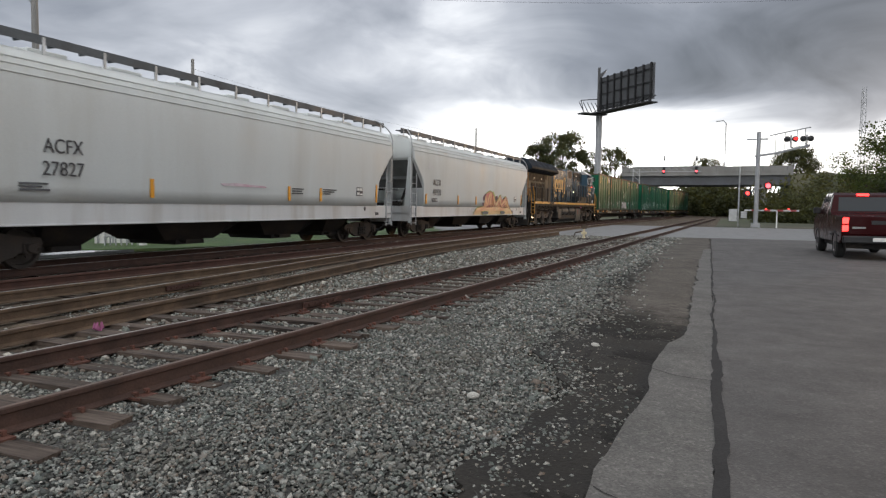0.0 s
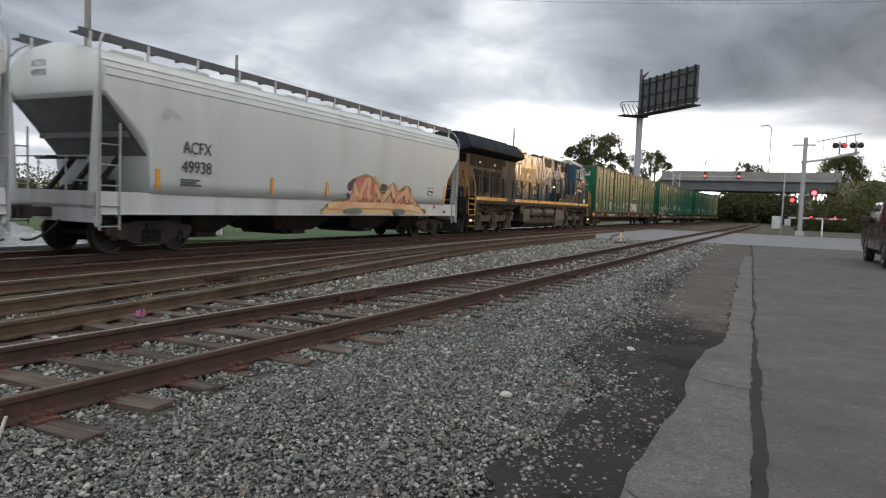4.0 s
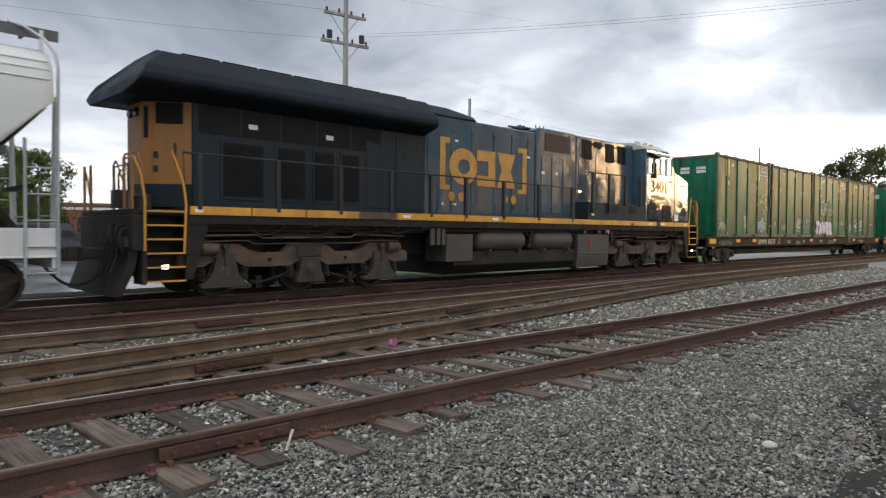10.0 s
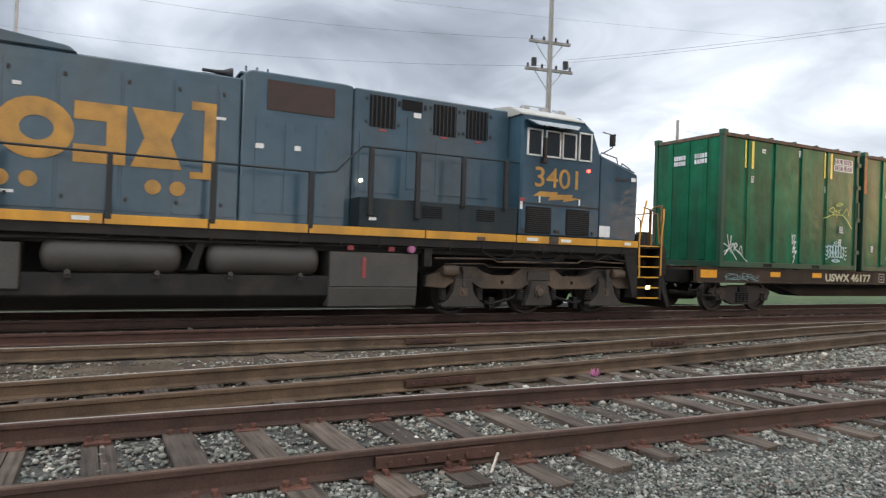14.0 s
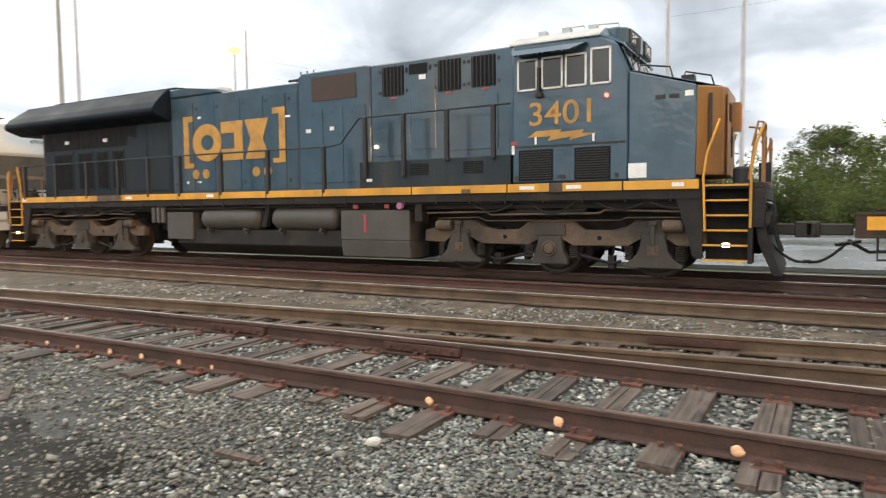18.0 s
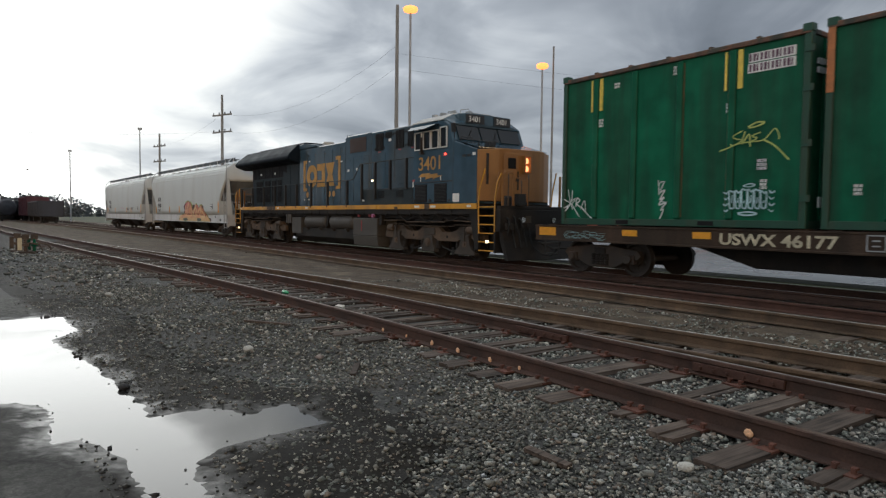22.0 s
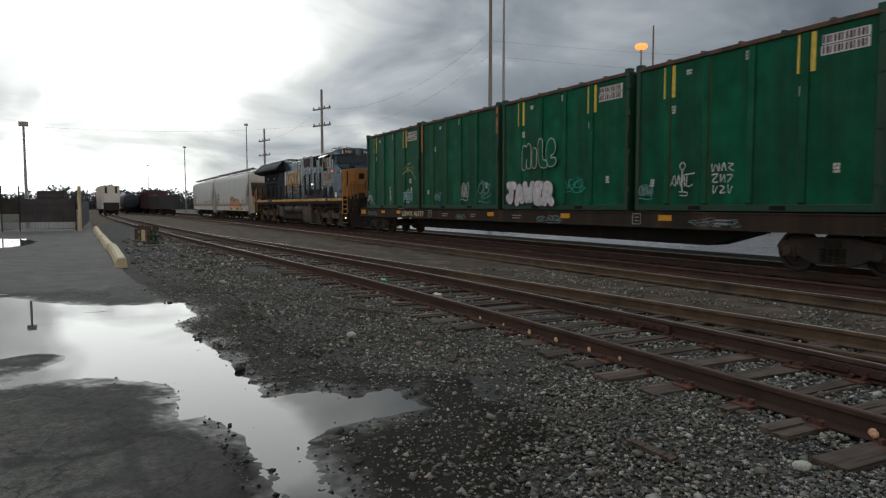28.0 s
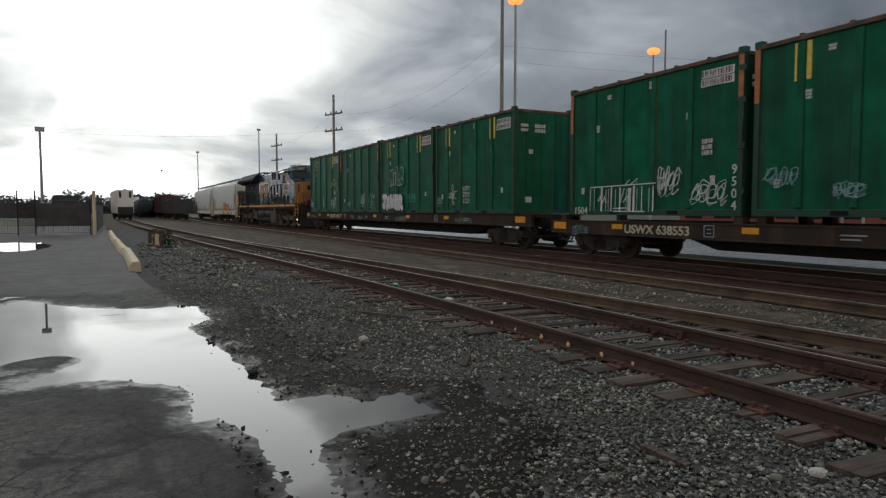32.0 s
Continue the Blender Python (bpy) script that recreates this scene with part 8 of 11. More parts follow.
def build_hopper(label, mark, number, offset, seed, mural):
    H = thing("covered_hopper_car", label, "railway car", "covered hopper cars")
    bm = bmesh.new()
    zs_top = [4.42, 4.36, 4.27, 4.15, 4.0, 3.9, 3.8, 3.6]
    rings = []
    for x in [0.10, 0.30, 0.75, 1.05, 1.18, 1.26] + spans(1.8, HL - 1.8, 0.8) + [HL - 1.26, HL - 1.18, HL - 1.05, HL - 0.75, HL - 0.30, HL - 0.10]:
        d = min(x, HL - x)
        zb = float(np.interp(d, [0.10, 0.30, 1.05, 1.18, 1.26], [3.36, 3.18, 2.42, 2.20, 1.32]))
        zs = zs_top + [3.55 + (zb - 3.55) * k / 7 for k in range(0, 8)]
        left = [bm.verts.new((x, -hopper_half_width(z), z)) for z in zs]
        right = [bm.verts.new((x, hopper_half_width(z), z)) for z in zs[1:]]
        rings.append(left[::-1] + right)
    for a, b in zip(rings, rings[1:]):
        for i in range(len(a) - 1):
            bm.faces.new((a[i], a[i + 1], b[i + 1], b[i]))
        bm.faces.new((a[-1], a[0], b[0], b[-1]))
    bm.faces.new(rings[0])
    bm.faces.new(rings[-1][::-1])
    part("body", bm, M["hopper"], H, "rounded light grey steel body", smooth=True)
    # seams under the roof edge
    bm = bmesh.new()
    for s in (-1, 1):
        for z in (3.70, 3.86, 4.0):
            y = s * (hopper_half_width(z) + 0.006)
            pipe(bm, [(0.15, y, z), (HL - 0.15, y, z)], 0.018, 6)
    part("roof_seam", bm, M["hopper"], H)
    for s in (-1, 1):
        bm = bmesh.new()
        box(bm, 0.0, HL, *sorted((s * 1.38, s * 1.50)), 0.86, 1.34)
        box(bm, 0.0, HL, *sorted((s * 1.30, s * 1.52)), 0.86, 0.90)
        part("side_sill", bm, M["hopper_sill"], H, "white side sill", bevel=0.01)
        bm = bmesh.new()
        pipe(bm, [(-0.02, s * 1.46, 0.855), (HL + 0.02, s * 1.46, 0.855)], 0.012)
        part("sill_trim", bm, M["sooty"], H)
    # running boards on the roof
    for y in (-0.95, 0.95):
        bm = bmesh.new()
        box(bm, -0.1, HL + 0.1, y - 0.13, y + 0.13, 4.50, 4.53)
        box(bm, -0.1, HL + 0.1, y - 0.14, y - 0.12, 4.43, 4.61)
        for k in range(24):
            x = 0.4 + k * (HL - 0.8) / 23
            box(bm, x - 0.02, x + 0.02, y - 0.12, y + 0.13, 4.44, 4.50)
        part("running_board", bm, M["walkway"], H, "blue-grey steel roof walkway")
        bm = bmesh.new()
        for k in range(13):
            x = 0.15 + k * (HL - 0.3) / 12
            box(bm, x - 0.03, x + 0.03, y - 0.15, y - 0.11, 4.18, 4.58)
        pieces("walkway_bracket", bm, M["hopper_sill"], H)
    for k in range(8):
        bm = bmesh.new()
        x = 1.6 + k * (HL - 3.2) / 7
        box(bm, x - 0.45, x + 0.45, -0.35, 0.35, 4.40, 4.50)
        rod(bm, (x - 0.5, 0, 4.5), (x + 0.5, 0, 4.5), 0.03)
        part("roof_hatch", bm, M["hopper"], H, bevel=0.02)
    # ends: platform, slope sheet, ladders
    for e, xr in ((-1, 0.0), (1, HL)):
        def ex(u):
            return xr - e * u
        bm = bmesh.new()
        box(bm, *sorted((ex(0.0), ex(1.7))), -1.45, 1.45, 0.98, 1.06)
        box(bm, *sorted((ex(0.0), ex(0.12))), -1.48, 1.48, 0.70, 1.34)
        part("end_sill", bm, M["hopper_sill"], H)
        bm = bmesh.new()
        for y in (-0.75, 0.0, 0.75):
            prism(bm, [(ex(0.20), 1.06), (ex(0.30), 1.06), (ex(1.15), 2.1), (ex(1.05), 2.15)], y - 0.04, y + 0.04)
        box(bm, *sorted((ex(0.2), ex(0.3))), -0.8, 0.8, 2.0, 2.08)
        box(bm, *sorted((ex(0.8), ex(1.2))), -0.5, 0.1, 1.06, 1.6)
        rod(bm, (ex(0.7), -0.6, 1.3), (ex(0.7), 0.5, 1.3), 0.18, n=14)
        part("brake_gear", bm, M["sooty"], H)
        bm = bmesh.new()
        v = [bm.verts.new(p) for p in ((ex(0.16), -1.5, 3.28), (ex(0.16), 1.5, 3.28), (ex(1.20), 1.5, 2.12), (ex(1.20), -1.5, 2.12))]
        w = [bm.verts.new(Vector(p.co) + Vector((-e * 0.04, 0, -0.03))) for p in v]
        bm.faces.new(v)
        bm.faces.new(w[::-1])
        for i in range(4):
            j = (i + 1) % 4
            bm.faces.new((v[i], w[i], w[j], v[j]))
        part("slope_sheet", bm, M["slope_grey"], H, "grimy grey end slope sheet, shade painted in")
        bm = bmesh.new()
        prism_x(bm, [(-1.42, 2.62), (1.42, 2.62), (1.42, 2.50), (-1.42, 2.50)], *sorted((ex(0.70), ex(0.84))))
        part("slope_stiffener", bm, M["slope_grey"], H)
        for s in (-1, 1):
            bm = bmesh.new()
            prism_x(bm, [(s * 1.50, 3.45), (s * 1.38, 3.45), (s * 1.20, 1.34), (s * 1.20, 0.95), (s * 1.42, 0.62), (s * 1.50, 0.62)], *sorted((ex(0.02), ex(0.07))))
            part("corner_plate", bm, M["hopper"], H, "tapered grey corner plate")
            bm = bmesh.new()
            pipe(bm, [(ex(0.05), s * 0.2, 2.05), (ex(0.05), s * 1.2, 2.05)], 0.016)
            pipe(bm, [(ex(0.06), s * 0.45, 1.06), (ex(0.06), s * 0.45, 2.05)], 0.016)
            pipe(bm, [(ex(0.06), s * 0.45, 1.55), (ex(0.06), s * 1.2, 1.55)], 0.016)
            part("end_handrail", bm, M["galv"], H)
        for s in (-1, 1):
            ladder = bmesh.new()
            for x in (0.04, 0.50):
                pipe(ladder, [(ex(x), s * 1.52, 0.55), (ex(x), s * 1.54, 2.75)] + ([(ex(0.03), s * 1.55, 3.9), (ex(0.06), s * 1.50, 4.15), (ex(0.18), s * 1.36, 4.38), (ex(0.40), s * 1.14, 4.58), (ex(0.62), s * 1.06, 4.63)] if x < 0.1 else []), 0.026)
            for k in range(5):
                pipe(ladder, [(ex(0.04), s * 1.52, 0.62 + k * 0.42), (ex(0.50), s * 1.52, 0.62 + k * 0.42)], 0.016)
            part("ladder", ladder, M["galv"], H, "pale steel end ladder")
        lettering("end_mark", mark + "\n" + number, 0.2, M["decal_dark"], H, 0, 0, 0).matrix_basis = pose(ex(0.10), (0.75 if e < 0 else 0.1) * (1 if e < 0 else 1), 3.95, 0, 0, -90 if e < 0 else 90)
        freight_truck(H, ex(1.67))
        coupler(H, ex(0.05), e)
    # discharge hoppers underneath
    for xl, xr, bl, br in ((2.75, 4.62, 2.95, 3.9), (5.45, 8.70, 6.25, 7.95), (9.32, 12.5, 10.15, 11.8), (12.95, 14.45, 13.3, 14.25)):
        bm = bmesh.new()
        prism(bm, [(xl - 0.2, 1.30), (xr + 0.2, 1.30), (xr, 0.92), (br, 0.40), (bl, 0.40), (xl, 0.92)], -1.25, 1.25)
        for v in bm.verts:
            if v.co.z < 0.5:
                v.co.y *= 0.65
        x = (bl + br) / 2
        box(bm, x - 0.5, x + 0.5, -0.8, 0.8, 0.28, 0.42)
        rod(bm, (x - 0.3, -1.0, 0.36), (x - 0.3, 1.0, 0.36), 0.05)
        part("discharge_hopper", bm, M["sooty"], H)
    bm = bmesh.new()
    box(bm, 0.5, HL - 0.5, -0.3, 0.3, 0.85, 1.1)
    part("centre_sill", bm, M["sooty"], H)
    # marks, reflectors and labels on both sides' nearest face
    yy = -1.612
    lettering("side_mark", mark, 0.40, M["decal_dark"], H, 2.08 if mural else 2.52, yy, 2.28, "dark stencilled mark", 0.86)
    lettering("side_number", number, 0.40, M["decal_dark"], H, 2.04 if mural else 2.48, yy, 1.84, "dark stencilled number", 0.9)
    bm = bmesh.new()
    for k, (x0, x1, z) in enumerate(((2.05, 2.62, 1.66), (2.05, 2.50, 1.60), (2.05, 2.66, 1.54), (HL - 6.7, HL - 6.1, 1.80), (HL - 6.7, HL - 6.2, 1.73), (HL - 6.7, HL - 6.15, 1.66), (HL - 5.0, HL - 4.2, 1.82), (HL - 5.0, HL - 4.35, 1.75), (HL - 5.0, HL - 4.6, 1.68))):
        plate(bm, x0, x1, z, z + 0.035, -1.565, 0.02)
    pieces("stencil_line", bm, M["billboard"], H, "small grey stencil line")
    bm = bmesh.new()
    plate(bm, 14.35, 14.77, 1.68, 1.98, -1.553, 0.02)
    part("data_panel", bm, M["decal_dark"], H, "small black data panel")
    bm = bmesh.new()
    for x0, x1, z0, z1 in ((14.38, 14.54, 1.86, 1.95), (14.57, 14.74, 1.86, 1.95), (14.38, 14.54, 1.71, 1.8), (14.57, 14.74, 1.71, 1.76)):
        plate(bm, x0, x1, z0, z1, -1.573, 0.006)
    pieces("data_panel_line", bm, M["decal"], H, "", 0.0)
    bm = bmesh.new()
    for x in (HL - 1.44, HL - 9.6, 1.36, 5.1) if mural else (HL - 1.44, HL - 5.2, HL - 6.9, 1.36, 5.1):
        plate(bm, x, x + 0.10, 1.45, 2.12 if x > HL - 2 else 1.88, -1.567, 0.022)
    pieces("reflector_strip", bm, M["reflector"], H, "orange reflector strip")
    bm = bmesh.new()
    plate(bm, HL - 2.2, HL - 2.1, 1.14, 1.28, -1.50, 0.01)
    plate(bm, HL - 1.35, HL - 1.1, 0.98, 1.08, -1.50, 0.01)
    pieces("sill_stencil", bm, M["decal_dark"], H)
    if mural:
        rnd = random.Random(seed)

        def blob(name, xz, y, material, label=""):
            bm = bmesh.new()
            vs = [bm.verts.new((x, -hopper_half_width(min(max(z, 0.9), 4)) - 0.008 + y if z > 1.34 else -1.515 + y, z)) for x, z in xz]
            bm.faces.new(vs)
            bmesh.ops.triangulate(bm, faces=bm.faces[:])
            part(name, bm, material, H, label)
        x0 = HL - 9.05

        def sprayed(name, xz, y, material, label="", edge=0.0, edge_y=0.0):
            """A filled shape (x, z), and its dark outline when edge is given."""
            k = len(xz)
            pts = []
            for i in range(k):
                p0, p1, p2, p3 = (Vector(xz[(i + j - 1) % k]) for j in range(4))
                for q in range(4):
                    t = q / 4
                    pts.append(0.5 * (2 * p1 + (p2 - p0) * t + (2 * p0 - 5 * p1 + 4 * p2 - p3) * t * t + (3 * p1 - p0 - 3 * p2 + p3) * t**3))
            blob(name, [(x0 + p.x, p.y) for p in pts], y, material, label)
            if edge:
                bm = bmesh.new()
                loop = [(x0 + p.x, p.y) for p in pts + pts[:1]]
                stroke(bm, loop, edge, -1.55)
                for v in bm.verts:
                    v.co.y = (-hopper_half_width(max(v.co.z, 0.9)) - 0.008 if v.co.z > 1.34 else -1.515) + edge_y
                part("mural_outline", bm, M["spray_red"], H, "dark red sprayed outline")
        def fat_line(name, pts, width, y, material, label=""):
            """A fat sprayed line with round joints that follows the car side."""
            bm = bmesh.new()
            for (ax, az), (bx, bz) in zip(pts, pts[1:]):
                n = max(2, int(math.hypot(bx - ax, bz - az) / 0.12))
                stroke(bm, [(x0 + ax + (bx - ax) * q / n, az + (bz - az) * q / n) for q in range(n + 1)], width, 0)
            joints = set()
            for ax, az in pts:
                ring = [bm.verts.new((x0 + ax + width / 2 * math.cos(q * math.pi / 6), 0, az + width / 2 * math.sin(q * math.pi / 6))) for q in range(12)]
                bm.faces.new(ring)
                joints.update(ring)
            for v in bm.verts:
                v.co.y = (-hopper_half_width(max(v.co.z, 0.9)) - 0.010 if v.co.z > 1.34 else -1.517) + y - (0.0009 if v in joints else 0.0)
            part(name, bm, material, H, label)
        crest = ([-0.7, -0.3, 0.2, 0.7, 0.88, 0.98, 1.3, 1.7, 2.1, 2.5, 2.75, 2.95, 3.3, 3.5, 3.7, 3.9, 4.2, 4.5, 4.75, 4.9, 5.3, 5.7, 5.95], [0.96, 1.22, 1.30, 1.36, 1.60, 1.98, 2.12, 2.18, 2.12, 1.78, 1.62, 1.68, 1.95, 2.0, 1.86, 1.72, 1.86, 1.92, 1.80, 1.54, 1.32, 1.10, 0.94])

        def side_y(z):
            return -hopper_half_width(max(z, 0.9)) - 0.010 if z > 1.34 else -1.517
        for name, grow, dy, material, note in (("mural_haze", 0.11, 0.0, "spray_green", "olive edge of the mural"), ("mural_outline", 0.035, -0.003, "spray_rose", "dark pink outline of the mural"), ("mural", 0.0, -0.006, "spray_fade", "pink, orange and yellow painted mural")):
            bm = bmesh.new()
            cols = []
            for q in range(77):
                x = -0.7 - grow * 0.6 + (6.65 + 1.2 * grow) * q / 76
                top = float(np.interp(x, *crest)) + grow * (0.7 + 0.6 * noise.noise((x * 2.1, grow, 0.3)))
                cols.append([bm.verts.new((x0 + x, side_y(z) + dy, z)) for z in [0.92 + (max(top, 0.95) - 0.92) * k / 9 for k in range(10)]])
            for c0, c1 in zip(cols, cols[1:]):
                for k in range(9):
                    bm.faces.new((c0[k], c1[k], c1[k + 1], c0[k + 1]))
            part(name, bm, M[material], H, note)
        # plum clouds behind, cream and orange swooping strokes, dark pink gaps, ovals along the foot
        for pts, w in (([(0.72, 1.80), (0.95, 1.92), (1.2, 1.98)], 0.30), ([(2.72, 1.86), (2.95, 1.84)], 0.24), ([(5.85, 1.05), (6.05, 1.02)], 0.20), ([(0.62, 1.52), (0.75, 1.46)], 0.16)):
            fat_line("mural_cloud", pts, w, 0.001, M["spray_plum"], "dark plum sprayed cloud")
        fat_line("mural_haze", [(2.2, 2.14), (2.5, 1.92), (2.72, 1.74)], 0.16, 0.002, M["spray_lime"], "bright green sprayed haze")
        strokes = ([(1.00, 1.84), (1.16, 1.56), (1.36, 1.36)], [(1.36, 1.36), (1.46, 1.74), (1.66, 2.02), (1.86, 2.06)], [(1.84, 2.04), (1.82, 1.66), (1.94, 1.38)], [(2.02, 1.36), (2.14, 1.62), (2.26, 1.86)], [(2.24, 1.86), (2.44, 1.62), (2.66, 1.36)], [(2.66, 1.36), (3.00, 1.62), (3.34, 1.88)], [(3.34, 1.88), (3.46, 1.62), (3.62, 1.38)], [(3.64, 1.38), (4.02, 1.62), (4.46, 1.82)], [(4.44, 1.80), (4.38, 1.56), (4.48, 1.34)], [(4.52, 1.62), (4.86, 1.44), (5.24, 1.22)])
        for k, pts in enumerate(strokes):
            fat_line("mural_gap", [(ax + 0.04, az - 0.01) for ax, az in pts], 0.25, -0.009 - 0.004 * k, M["spray_rose"], "dark pink sprayed shade")
            fat_line("mural_stroke", pts, 0.20, -0.011 - 0.004 * k, M["spray_cream"], "cream and orange sprayed stroke")
        fat_line("mural_foot", [(-0.35, 1.17), (1.2, 1.20), (3.0, 1.22), (5.0, 1.16), (5.45, 1.10)], 0.20, -0.053, M["spray_cream"], "cream sprayed band along the foot")
        for pts, w in (([(2.10, 1.50), (2.14, 1.74)], 0.14), ([(4.66, 1.44), (4.72, 1.70)], 0.14)):
            fat_line("mural_patch", pts, w, -0.057, M["spray_orange"], "bright orange patch")
        for cx, cz, rx, rz in ((0.95, 1.01, 0.50, 0.08), (3.95, 1.02, 0.42, 0.08)):
            for name, grow, dy, m, note in (("mural_oval_rim", 0.03, -0.0605, "spray_green", "olive rim of a sprayed oval"), ("mural_oval", 0.0, -0.064, "slope_grey", "grey sprayed oval along the foot")):
                sprayed(name, [(cx + (rx + grow) * math.cos(q * math.pi / 5), cz + (rz + grow) * math.sin(q * math.pi / 5)) for q in range(10)], dy, M[m], note)
        for pts in ([(1.15, 2.10), (1.40, 2.18), (1.75, 2.22), (2.2, 2.14)], [(3.2, 1.96), (3.5, 2.04), (3.75, 1.88)], [(4.1, 1.88), (4.5, 1.97), (4.8, 1.82)]):
            fat_line("mural_line", pts, 0.022, -0.05, M["spray_lime"], "thin green line")
        bm = bmesh.new()
        scribble(bm, rnd, x0 - 1.6, 1.0, 0.9, 0.4, -1.58, 0.03, 3)
        scribble(bm, rnd, 1.5, 3.0, 0.5, 0.3, -1.615, 0.025, 3)
        pieces("scribbled_tag", bm, M["spray_pale"], H, "faint pink sprayed tag", 0.25)
    if not mural:
        bm = bmesh.new()
        prism(bm, [(HL - 9.8, 1.86), (HL - 9.3, 1.89), (HL - 8.0, 1.84), (HL - 7.9, 1.80), (HL - 9.0, 1.80), (HL - 9.7, 1.81)], -1.578, -1.562)
        part("paint_streak", bm, M["spray_pink_faint"], H, "faint pink sprayed streak")
    on_train(H, offset, HL / 2)
    return H


build_hopper("light grey covered hopper car with an orange painted mural", "ACFX", "49938", -22.55 - HL, 4, True)
build_hopper("light grey covered hopper car with stencilled marks", "ACFX", "27827", -22.55 - HL - 1.72 - HL, 5, False)


# -- flat cars: x from 0 to FL, and the containers on them
FL, DECK = 27.2, 1.20


def build_flat(number, offset, seed, text_x, reflectors, drop=0.0):
    F = thing("flat_car", "dark rusty flat car with orange reflectors", "railway car", "container flat cars")
    rnd = random.Random(seed)
    for s in (-1, 1):
        bm = bmesh.new()
        inset = 0.0 if s < 0 else 0.72
        prism_x(bm, [(s * a, z - drop) for a, z in ((1.14, 0.79), (1.34, 0.79), (1.34, 0.825), (1.32, 0.83), (1.32, 1.15), (1.34, 1.155), (1.34, 1.19), (1.14, 1.19), (1.14, 1.155), (1.22, 1.15), (1.22, 0.83), (1.14, 0.825))], inset, FL - inset)
        part("side_sill", bm, M["flat_sill"], F)
    bm = bmesh.new()
    box(bm, 0.72, FL - 0.72, -1.22, 1.22, 1.10 - drop, 1.16 - drop)
    part("deck", bm, M["flat_sill"], F)
    bm = bmesh.new()
    prism(bm, [(0.4, 1.1 - drop), (FL - 0.4, 1.1 - drop), (FL - 0.4, 0.75), (FL - 4.2, 0.75), (FL - 5.6, 0.36), (5.6, 0.36), (4.2, 0.75), (0.4, 0.75)], -0.35, 0.35)
    part("centre_sill", bm, M["sooty"], F)
    bm = bmesh.new()
    for k in range(12):
        x = 1.2 + k * (FL - 2.4) / 11
        box(bm, x - 0.06, x + 0.06, -1.2, 1.2, 0.82 - drop, 1.1 - drop)
    pieces("cross_bearer", bm, M["sooty"], F)
    for x in reflectors:
        end = x < 1 or x > FL - 1
        bm = bmesh.new()
        plate(bm, x, x + (0.6 if end else 0.42), (0.92 if end else 0.97) - drop, (1.13 if end else 1.11) - drop, -1.32, 0.012)
        part("reflector", bm, M["reflector"], F, "orange reflector")
    lettering("side_mark", "USWX " + number, 0.31, M["stencil_tan"], F, text_x, -1.329, 0.88 - drop, "tan stencilled mark", 2.25, 0.008)
    bm = bmesh.new()
    for x, w in ((9.3, 0.5), (11.6, 0.35), (14.4, 0.5), (22.6, 0.4)):
        for k in range(2):
            plate(bm, x, x + w * (1 - 0.2 * k), 1.0 - 0.08 * k - drop, 1.03 - 0.08 * k - drop, -1.32, 0.01)
    pieces("stencil_line", bm, M["galv"], F)
    bm = bmesh.new()
    for x in (text_x + 2.7, 20.0):
        for a, b, c, d in ((x, x + 0.30, 0.86, 0.88), (x, x + 0.30, 1.12, 1.14), (x, x + 0.02, 0.88, 1.12), (x + 0.28, x + 0.30, 0.88, 1.12), (x + 0.09, x + 0.21, 0.94, 0.965), (x + 0.09, x + 0.21, 1.03, 1.055)):
            plate(bm, a, b, c - drop, d - drop, -1.32, 0.01)
    pieces("stencil_box", bm, M["galv"], F, "", 0.12)
    bm = bmesh.new()
    for x in (1.1, 10.5, 15.8, 21.9):
        scribble(bm, rnd, x, 0.84 - drop, rnd.uniform(0.6, 1.3), 0.22, -1.334, 0.02, 4)
    pieces("sprayed_tag", bm, M["spray_bluish"], F, "faded sprayed tag on the sill", 0.3)
    for e, xr in ((-1, 0.0), (1, FL)):
        bm = bmesh.new()
        pipe(bm, [(xr - e * 0.3, -1.25, 0.8), (xr - e * 0.3, -1.25, 0.45), (xr - e * 0.8, -1.25, 0.45), (xr - e * 0.8, -1.25, 0.8)], 0.02)
        part("stirrup_step", bm, M["black_steel"], F)
        bm = bmesh.new()
        pipe(bm, [(xr + e * 0.05, -1.2, 0.72), (xr - e * 0.2, -0.9, 0.55), (xr - e * 1.4, -0.7, 0.6)], 0.03)
        pipe(bm, [(xr + e * 0.25, -0.9, 0.66), (xr - e * 0.1, -0.5, 0.7)], 0.03)
        part("uncoupling_lever", bm, M["black_steel"], F)
    bm = bmesh.new()
    for x in (0.5, 6.9, 7.5, 13.3, 13.9, 19.7, 20.3, FL - 0.55):
        for y in (-1.1, 1.1):
            box(bm, x - 0.12, x + 0.12, y - 0.12, y + 0.12, 1.16 - drop, 1.215)
    pieces("container_pedestal", bm, M["flat_sill"], F)
    for e, xr in ((-1, 0.0), (1, FL)):
        freight_truck(F, xr - e * 2.05)
        coupler(F, xr - e * 0.02, e)
    on_train(F, offset, FL / 2)
    return F


CL, CW, CH = 6.08, 1.235, 3.66


